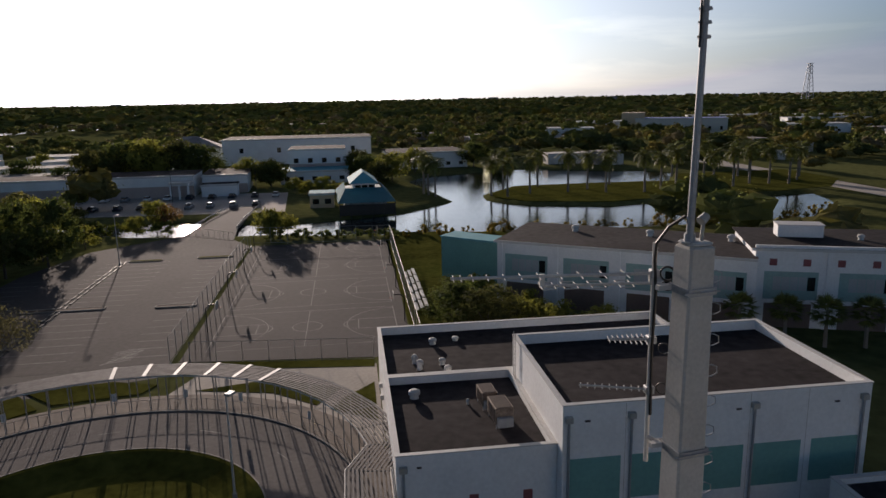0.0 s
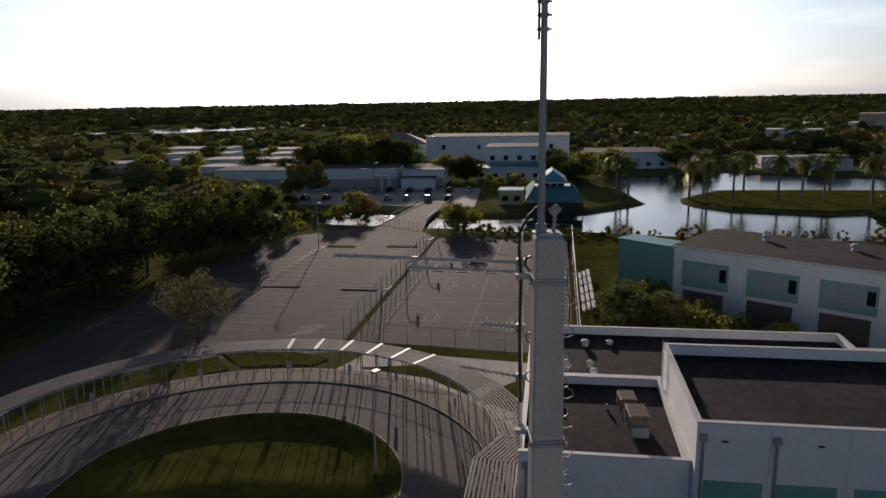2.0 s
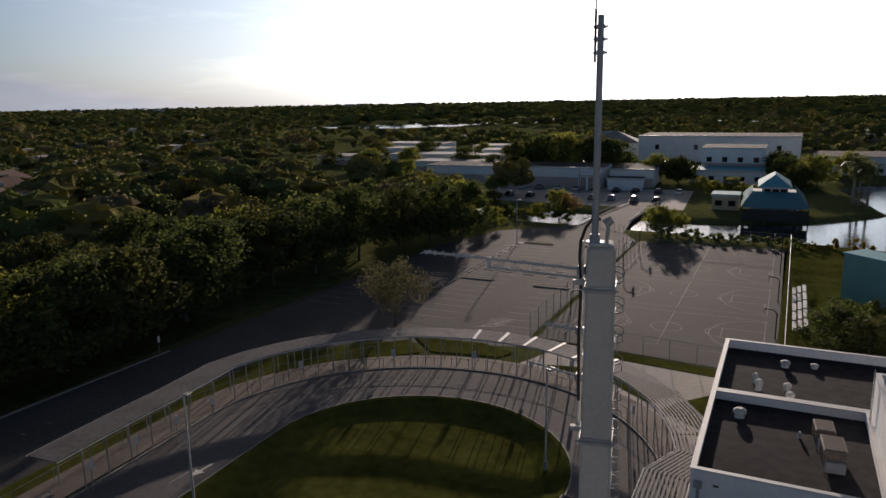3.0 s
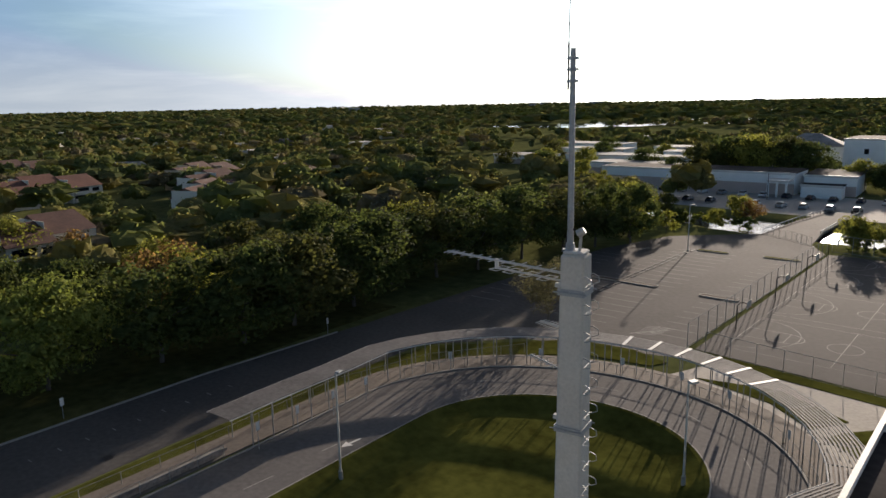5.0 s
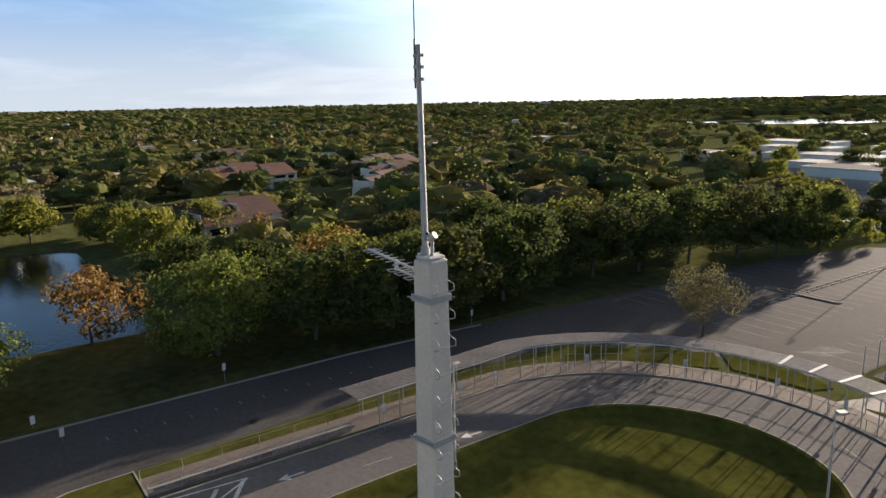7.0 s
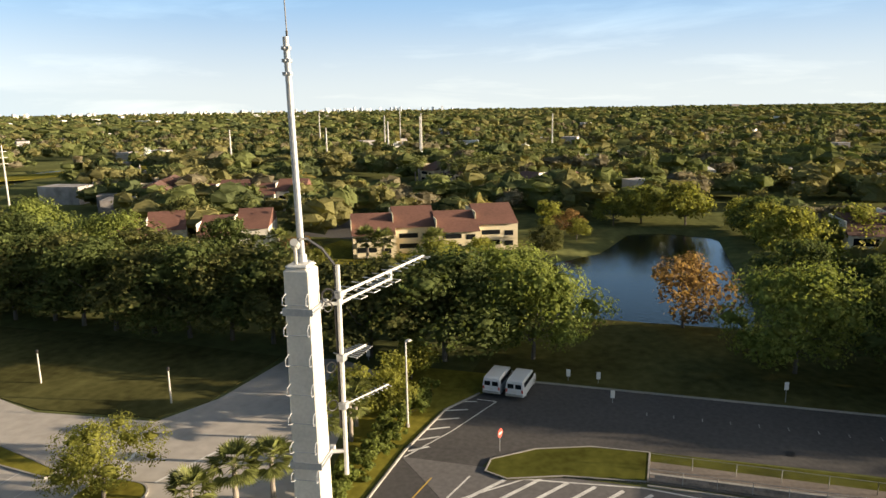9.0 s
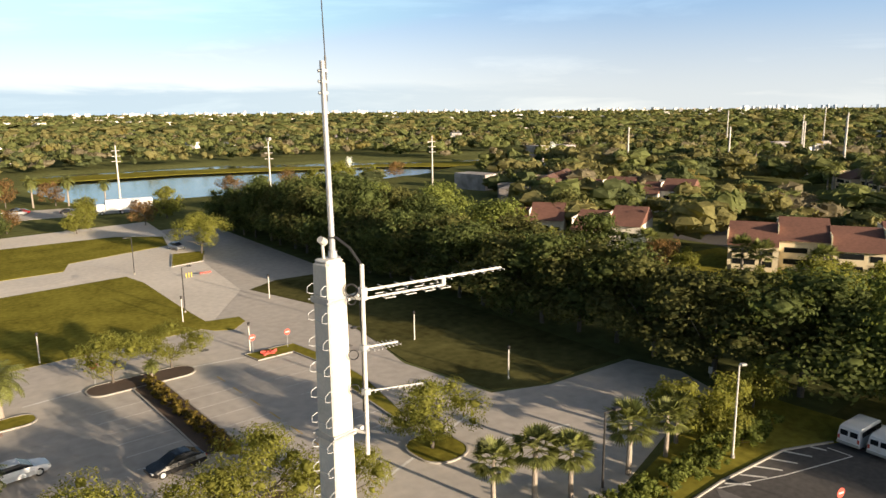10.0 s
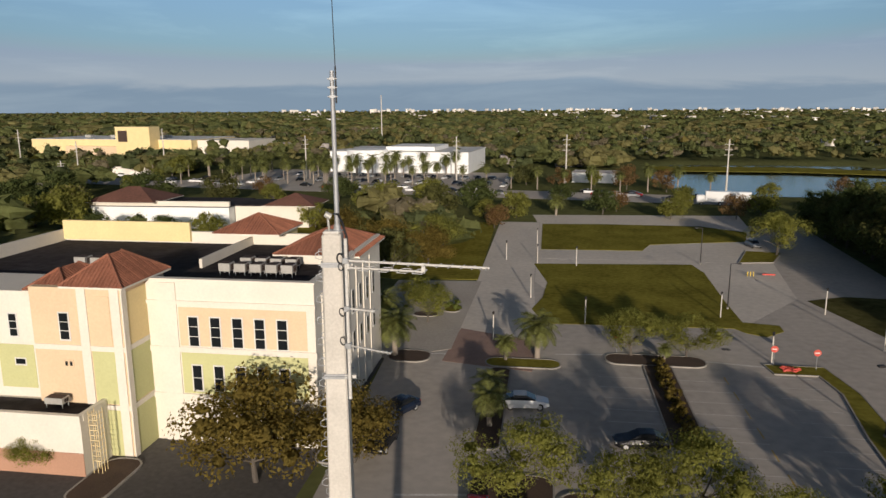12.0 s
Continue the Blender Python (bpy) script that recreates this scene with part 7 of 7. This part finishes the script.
def loft(bm, sections):
    """A body out of cross sections along x: (x, half width, low z, high z)."""
    rows = [[bm.verts.new((x, y * h, z)) for y, z in ((-1, lo), (-1.0, lo + (hi - lo) * 0.55), (-0.86, hi), (0.86, hi), (1.0, lo + (hi - lo) * 0.55), (1, lo))] for x, h, lo, hi in sections]
    for a, b in zip(rows, rows[1:]):
        for k in range(6):
            bm.faces.new((a[k], a[(k + 1) % 6], b[(k + 1) % 6], b[k]))
    bm.faces.new(rows[0])
    bm.faces.new(rows[-1][::-1])
    return bm


def car(x, y, rz, mat, label, group="parked cars", k=1.0):
    c = thing("car", x, y, 0.03, rz, label, "car", group)
    part("body", loft(B(), [(-2.25, 0.74, 0.42, 0.78), (-2.1, 0.86, 0.3, 0.92), (-1.3, 0.9, 0.26, 0.97), (0.9, 0.9, 0.26, 0.93), (1.9, 0.85, 0.28, 0.76), (2.25, 0.7, 0.4, 0.64)]), mat, c)
    part("cabin", loft(B(), [(-1.85, 0.72, 0.93, 0.97), (-1.0, 0.74, 0.93, 1.38), (0.15, 0.74, 0.92, 1.40), (1.05, 0.76, 0.9, 0.95)]), GLASS, c, "dark glazed cabin")
    part("roof", loft(B(), [(-1.05, 0.6, 1.36, 1.40), (-0.4, 0.62, 1.39, 1.45), (0.2, 0.6, 1.37, 1.42)]), mat, c)
    for s in (-1, 1):
        part("headlight", box(B(), 2.05, s * 0.6 - 0.15, 0.56, 2.2, s * 0.6 + 0.15, 0.68, 0.02), CAP, c)
        part("tail_light", box(B(), -2.24, s * 0.6 - 0.16, 0.66, -2.14, s * 0.6 + 0.16, 0.78, 0.02), RED, c)
    wheels(c, 0.88, (-1.35, 1.38), 0.33)
    return c


def van(x, y, rz, label):
    c = thing("van", x, y, 0.03, rz, label, "van", "white vans")
    part("body", loft(B(), [(-2.75, 0.93, 0.42, 1.2), (-2.7, 0.98, 0.36, 1.98), (-2.3, 0.98, 0.34, 2.06), (1.0, 0.98, 0.34, 2.06), (1.5, 0.97, 0.34, 1.9), (2.05, 0.95, 0.36, 1.25), (2.7, 0.92, 0.4, 1.05), (2.8, 0.85, 0.45, 0.9)]), CAR_WHITE, c)
    for s in (-1, 1):
        part("rear_window", box(B(), -2.79, s * 0.42 - 0.33, 1.22, -2.742, s * 0.42 + 0.33, 1.72, 0.02), GLASS, c)
        part("tail_light", box(B(), -2.79, s * 0.84 - 0.09, 0.8, -2.745, s * 0.84 + 0.09, 1.15, 0.01), RED, c)
        for k in range(4):
            part("side_window", box(B(), -2.3 + k * 0.95, s * 0.955 - 0.03, 1.28, -1.45 + k * 0.95, s * 0.955 + 0.03, 1.78, 0.01), GLASS, c)
    part("windscreen", loft(B(), [(1.46, 0.8, 1.42, 1.9), (2.03, 0.85, 1.22, 1.3)]), GLASS, c)
    part("bumper", box(B(), -2.9, -0.95, 0.4, -2.76, 0.95, 0.62, 0.03), UNIT, c)
    part("plate", box(B(), -2.8, -0.18, 0.75, -2.755, 0.18, 0.92), CAP, c)
    wheels(c, 0.97, (-1.7, 1.75), 0.38)
    c.scale = (0.9, 0.9, 0.9)
    return c


van(-56.6, -11.94, 177, "white passenger van parked nose to the verge")
van(-56.46, -9.64, 177, "white passenger van beside another van")
car(-1.07, -50.93, 186, CAR_WHITE, "white sports coupe parked by the palms")
car(10.28, -47.82, 60, CAR_DARK, "dark blue car parked in tree shade")
car(-10.99, -44.41, 5, CAR_BLACK, "black car parked by the divider")
car(1.18, -31.38, 92, CAR_RED, "dark red car under the oak")
car(-1.73, -31.24, 92, CAR_BLACK, "black car under the oak")
car(10.26, -41.32, 85, CAR_BLACK, "dark car parked beside the building")
car(-42.04, -134.79, 100, CAR_GREY, "grey car at the end of the lot")
q = random.Random(11)
for k in range(22):
    car(-86 + k * 2.9 + q.uniform(-0.3, 0.3), (197 if k % 2 else 180) + q.uniform(-0.5, 0.5), 90 + q.uniform(-3, 3), q.choice([CAR_WHITE, CAR_GREY, CAR_BLACK, CAR_DARK]), "parked car at the school lot")
for k in range(30):
    u = q.uniform(0, 1)
    x = -40 + 300 * u
    car(x, -207 - 0.19 * (x + 60) + q.choice([-5, 0, 5]), -10 + q.choice([0, 180]), q.choice([CAR_WHITE, CAR_GREY, CAR_BLACK, CAR_WHITE]), "car driving on the avenue")
for k in range(26):
    car(16 + (k % 13) * 6, -240 - (k // 13) * 20 - (k % 13) * 0.8, 80, q.choice([CAR_WHITE, CAR_GREY, CAR_BLACK, CAR_DARK]), "car in the palm-lined car park")
truck = thing("box_truck", -48.4, -196.92, 0, -8, "white box truck standing by the avenue", "truck")
part("box_body", box(B(), -8, -1.3, 1.1, 4, 1.3, 4.0, 0.05), CAR_WHITE, truck)
part("cab", box(B(), 4.1, -1.2, 0.6, 6.4, 1.2, 2.9, 0.3), CAR_WHITE, truck)
wheels(truck, 1.25, (-6, 0, 5), 0.5)


# ---- lamps, poles, signs ----
def lot_lamp(x, y, h, label, rz=0, mat=None, arm=0.9, head=0.5, group="car park lamps"):
    l = thing("street_lamp", x, y, 0, rz, label, "street lamp", group)
    part("base", rod(B(), (0, 0, -0.9), (0, 0, 0.3), 0.17, n=12), KERB, l)
    part("pole", rod(B(), (0, 0, 0.25), (0, 0, h), 0.095, 0.06, 10), mat or DARKPOLE, l)
    part("arm", rod(B(), (0, 0, h - 0.05), (arm, 0, h + 0.02), 0.04, n=6), mat or DARKPOLE, l)
    part("head", box(B(), arm - 0.15, -head * 0.45, h - 0.06, arm + head * 0.9, head * 0.45, h + 0.12, 0.05), UNIT if mat else DARKPOLE, l)
    return l


lot_lamp(-33.35, 23.54, 8.1, "grey concrete lamp post on the loop island", 100, CONCRETE, 0.25, 0.45)
lot_lamp(-12.9, 38.8, 7.6, "grey concrete lamp post on the loop island", 60, CONCRETE, 0.2, 0.6)
lot_lamp(-45.66, -17.31, 7.8, "pale concrete lamp post by the drive", 160, CONCRETE, 0.25, 0.4)
lot_lamp(-33.8, -20.84, 6.2, "dark steel lamp post beside the hedge", 170)
lot_lamp(-31.53, -49.24, 6.4, "dark twin-arm lamp post in the lot", 10)
lot_lamp(-28.76, -117.05, 6.5, "dark lamp post at the lawn corner", 0)
lot_lamp(-27.1, -87.81, 6.5, "dark lamp post by the lawn", 180)
lot_lamp(-43.3, 115.7, 8.6, "tall lamp post in the north car park", 0, CONCRETE, 0.4, 0.5)
for x, y in ((-78, 190), (-52, 192), (-30, 196)):
    lot_lamp(x, y, 9, "lamp post in the school car park", 40)


def garden_post(x, y, h, label, top=True):
    p = thing("path_lamp", x, y, 0, 0, label, "lamp post", "short lamp posts")
    part("shaft", rod(B(), (0, 0, -0.05), (0, 0, h), 0.09, 0.07, 8), CONCRETE, p)
    part("lantern", rod(rod(B(), (0, 0, h), (0, 0, h + 0.3), 0.1, 0.16, 8), (0, 0, h + 0.3), (0, 0, h + 0.42), 0.19, 0.05, 8), DARKPOLE, p)
    return p


for x, y in ((-43.8, -40.79), (-44.02, -57.22), (-40.81, -72.4), (-39.41, -87.04)):
    garden_post(x, y, 3.3, "pale concrete post along the grass")
for x, y in ((-7.47, -78.35), (-25.27, -83.48), (-0.12, -113.42), (0.05, -90.01), (0.48, -130.01), (-6.95, -112.15), (-27.09, -66.51), (5.63, -115.92), (3.68, -69.94)):
    garden_post(x, y, 3.2, "slim concrete lamp post by the lawn")


def road_sign(x, y, rz, label, shape="disc", h=2.0, mat=None):
    s = thing("road_sign", x, y, 0, rz, label, "sign", "road signs")
    part("post", rod(B(), (0, 0, -0.05), (0, 0, h), 0.03, n=6), GALV, s)
    if shape == "disc":
        part("plate", rod(B(), (0, -0.045, h), (0, -0.02, h), 0.38, n=20), mat or RED, s, "red round plate")
        part("bar", box(B(), -0.24, -0.062, h - 0.06, 0.24, -0.047, h + 0.06), CAP, s)
    else:
        part("plate", box(B(), -0.2, -0.05, h - 0.6, 0.2, -0.02, h + 0.15, 0.01), CAP, s, "white plate")
    return s


for x, y in ((-27, -65.51), (-31.1, -64.89), (-10.66, -67.61)):
    road_sign(x, y, 180, "red no-entry sign on a thin post")
road_sign(-43.78, -8.59, 165, "red and white stop sign at the island tip", "disc", 1.6)
for x, y in ((-60.56, 14.29), (-59.91, 44.92), (-56, -0.89), (-60.17, -5.66), (-60.25, -2.68), (-59.81, -27.56)):
    road_sign(x, y, 105, "tall narrow white sign below the trees", "plate", 1.9 if y > 0 and x < -57 else 1.1)
for a, rr in ((64, 18.9), (80, 18.9), (98, 18.9), (122, 18.9), (150, 18.9), (40, 18.9)):
    road_sign(*bend(rr, a, a + 1, 1)[0], a - 90 + 180, "small white bay sign by the loop railing", "plate", 1.9)
for y in (22, 26, 30, 34):
    road_sign(-41.6, y, 100, "small white bay sign by the walkway", "plate", 2.3)
hyd = thing("fire_hydrant", -44.74, -18.28, 0.05, 0, "red fire hydrant in the grass verge", "hydrant")
part("barrel", rod(rod(B(), (0, 0, 0), (0, 0, 0.6), 0.14, 0.12, 12), (0, 0, 0.6), (0, 0, 0.78), 0.15, 0.04, 12), RED, hyd)
part("nozzle", rod(B(), (-0.22, 0, 0.45), (0.22, 0, 0.45), 0.06, n=8), RED, hyd)
fl = thing("planter", -28.43, -64.13, 0.13, 0, "red flowers in the island bed", "flowers")
for k in range(9):
    part("flower_clump", rod(B(), (q.uniform(-1.2, 1.2), q.uniform(-0.4, 0.4), 0), (q.uniform(-1.2, 1.2), q.uniform(-0.4, 0.4), 0.35), 0.16, 0.07, 6), RED, fl)
gate_r = thing("barrier", -38.01, -108.71, 0, 0, "red and yellow barrier at the lot's exit", "barrier")
part("red_bar", box(B(), -1.0, -0.08, 0.25, 1.0, 0.08, 0.5, 0.03), RED, gate_r)
q_c = random.Random(77)
for k in range(16):
    u = q_c.uniform(-50, 150)
    car(u, -206 - (u + 60) * 0.16 + (3.5 if k % 2 else -3.5), -9 + 180 * (k % 2), (CAR_WHITE, CAR_GREY, CAR_BLACK, CAR_WHITE, CAR_RED)[k % 5], "small far car on the avenue", "cars on the avenue")
for k in range(26):
    car(16 + (k % 13) * 8 + q_c.uniform(-1, 1), -236 - (k // 13) * 22 - (k % 13) * 1.2, 80, (CAR_WHITE, CAR_GREY, CAR_BLACK, CAR_GREY)[k % 4], "small far car in the palm-lined car park", "cars in the far car park")
for k in range(3):
    part("bollard", rod(B(), (2.4 + k * 0.45, 0, 0), (2.4 + k * 0.45, 0, 0.8), 0.08, n=8), YELLOW, gate_r)
for x, y, d in ((-50.03, 13.48, 0), (-17.64, -74.34, 0), (-23.21, -70.44, 0), (-2.16, -73.05, 0), (-36.82, -60.73, 0)):
    g_ = thing("storm_drain", x, y, 0.03, d, "dark iron storm drain grate", "drain", "drain grates")
    for k in range(5):
        part("bar", box(B(), -0.45, -0.35 + k * 0.15, 0, 0.45, -0.27 + k * 0.15, 0.012), DARKPOLE, g_)

# ---- courts: fence, hoops, benches ----
fence([(-23.6, 66.2), (-23.4, 96), (-23.0, 127)], 3.0, 3.1, "tall chain-link fence between car park and courts", gap=0.34, post_r=0.045)
fence([(-21.5, 66.0), (-2.2, 63.8)], 2.4, 2.9, "chain-link fence along the court's near side", gap=0.34, post_r=0.04)
fence([(3.0, 64), (3.4, 127), (-22.8, 130)], 3.0, 3.2, "tall chain-link fence on the court's far sides", gap=0.34, post_r=0.045)
fence([(-38, 140.8), (-31.5, 137.6), (-27, 133.5)], 1.6, 1.6, "chain-link gate across the bridge road", gap=0.3)


def hoop(x, y, rz):
    h = thing("basketball_hoop", x, y, 0.03, rz, "dark steel gooseneck basketball hoop with backboard", "basketball hoop", "court hoops")
    part("post", tube(B(), [(0, 0, 0), (0, 0, 3.0), (0.4, 0, 3.4), (1.3, 0, 3.45)], 0.07, 8), DARKPOLE, h)
    part("backboard", box(B(), 1.3, -0.8, 2.85, 1.34, 0.8, 3.8, 0.01), UNIT, h)
    ring = [(1.6 + 0.23 * math.cos(t * math.pi / 8), 0.23 * math.sin(t * math.pi / 8), 3.05) for t in range(17)]
    part("rim", tube(B(), ring, 0.012, 5), RED, h)


for cy in (76.2, 92.0, 108.0, 121.5):
    hoop(-21.6, cy, 0)
    hoop(2.1, cy, 180)
for k in range(5):
    b = thing("bleacher_bench", 4.7, 81 + k * 4.2, 0, 0, "white metal bleacher bench beside the courts", "bench", "court benches")
    for j in range(3):
        part("seat_plank", box(B(), -0.9 + j * 0.6, -1.8, 0.35 + j * 0.25, -0.45 + j * 0.6, 1.8, 0.42 + j * 0.25, 0.01), CAP, b)
    for s in (-1.5, 1.5):
        part("leg_frame", tube(B(), [(-0.8, s, 0), (-0.8, s, 0.36), (0.9, s, 0.9), (0.9, s, 0)], 0.03), GALV, b)
# bridge rails and round spray of the fountains
for line in (((-38.3, 143), (-36.7, 161), (-34.5, 176)), ((-28.3, 146), (-28.2, 160), (-27.2, 177))):
    f = thing("guard_rail", line[0][0], line[0][1], 0, 0, "steel guard rail along the bridge", "guard rail", "bridge rails")
    x0, y0 = line[0]
    for (xa, ya), (xb, yb) in zip(line, line[1:]):
        n = 8
        for k in range(n + 1):
            u = k / n
            part("post", box(B(), xa + (xb - xa) * u - x0 - 0.06, ya + (yb - ya) * u - y0 - 0.06, -0.2, xa + (xb - xa) * u - x0 + 0.06, ya + (yb - ya) * u - y0 + 0.06, 0.85), POST, f)
        part("rail", rod(B(), (xa - x0, ya - y0, 0.7), (xb - x0, yb - y0, 0.7), 0.12, n=6), GALV, f)


def fountain(x, y, h, label):
    v, fq = [], []
    p = np.random.default_rng(int(abs(x)))
    n = 520
    t = p.uniform(0, 1, n)
    a = p.uniform(0, 2 * math.pi, n)
    rad = h * 0.42 * t * p.uniform(0.3, 1, n)
    zz = -0.8 + h * (1 - (2 * t - 0.9) ** 2) * p.uniform(0.6, 1, n)
    for i in range(n):
        c = Vector((rad[i] * math.cos(a[i]), rad[i] * math.sin(a[i]), max(zz[i], -0.75)))
        k = len(v)
        s = h * 0.016
        v += [tuple(c + Vector((-s, 0, -s))), tuple(c + Vector((s, 0, -s))), tuple(c + Vector((0, s, s)))]
        fq.append((k, k + 1, k + 2))
    o = tagged(new("fountain", np_mesh("fountain", v, fq, SPRAY)), label, "fountain")
    o.location = (x, y, 0)


fountain(41, 221, 4.5, "white water jet fountain in the lake")
fountain(-128.09, 1.26, 3, "small fountain in the pond")
fountain(-168.6, -272.3, 7, "white fountain spray in the blue lake")
fountain(-300, -266, 9, "white fountain spray in the far lake")


def utility_pole(x, y, h, label="tall pale concrete utility pole", arms=True, r0=0.32):
    u = thing("utility_pole", x, y, 0, q.uniform(-20, 20), label, "utility pole", "utility poles")
    part("shaft", rod(B(), (0, 0, -0.2), (0, 0, h), r0, r0 * 0.6, 8), CONCRETE, u)
    if arms:
        for z in (0.9, 0.8, 0.7):
            part("crossarm", box(B(), -1.3, -0.08, h * z - 0.1, 1.3, 0.08, h * z + 0.05), CONCRETE, u)


for x, y, h in ((95.71, -256.29, 17), (171.18, -280.91, 19), (-5.55, -243.14, 18), (201.88, -264.34, 14), (177.09, -221.79, 9), (-57.74, -233.1, 17), (-93.35, -197.77, 18), (-149.14, -186.16, 18), (34.58, -249.41, 17), (255.46, -295.37, 18)):
    utility_pole(x, y, h)
for x, y, h in ((121.81, -479.85, 36), (-395.67, -170.42, 22), (-326.48, -138.61, 20), (-315.03, -116.37, 24), (-341.76, -127.08, 22), (-296.11, -157.55, 18), (-418.21, -71.43, 22), (-275.38, -196.63, 18), (-444.06, -241.27, 24), (-475.1, -192.56, 26)):
    utility_pole(x, y, h, arms=False, r0=0.5)
radio = thing("lattice_tower", 1000, 1455, 0, 0, "distant steel lattice radio tower", "tower")
for sx_, sy_ in ((-1, -1), (1, -1), (1, 1), (-1, 1)):
    part("leg", rod(B(), (sx_ * 9, sy_ * 9, 0), (sx_ * 2.5, sy_ * 2.5, 80), 0.7, n=5), GALV, radio)
for k in range(9):
    z, w = k * 9, 9 - 6.5 * k * 9 / 80
    part("brace", tube(B(), [(-w, -w, z), (w, -w, z + 9), (w, w, z), (-w, w, z + 9), (-w, -w, z)], 0.35, 4), GALV, radio)
for z in (62, 72, 80):
    part("platform", box(B(), -6, -6, z, 6, 6, z + 0.8), GALV, radio)
for k in range(46):
    palm("royal", 12 + q.uniform(0, 130), -226 - q.uniform(0, 62), q.uniform(0.75, 1.0), "palm in the far car park")
for k in range(30):
    x = -50 + k * 9
    palm("royal", x, -220 - 0.19 * (x + 60) + q.uniform(-3, 3), q.uniform(0.7, 0.95), "palm along the avenue")
for k in range(16):
    palm("royal", -230 + q.uniform(-18, 18), -72 + q.uniform(-14, 14), q.uniform(0.9, 1.1), "palm in a far grove")
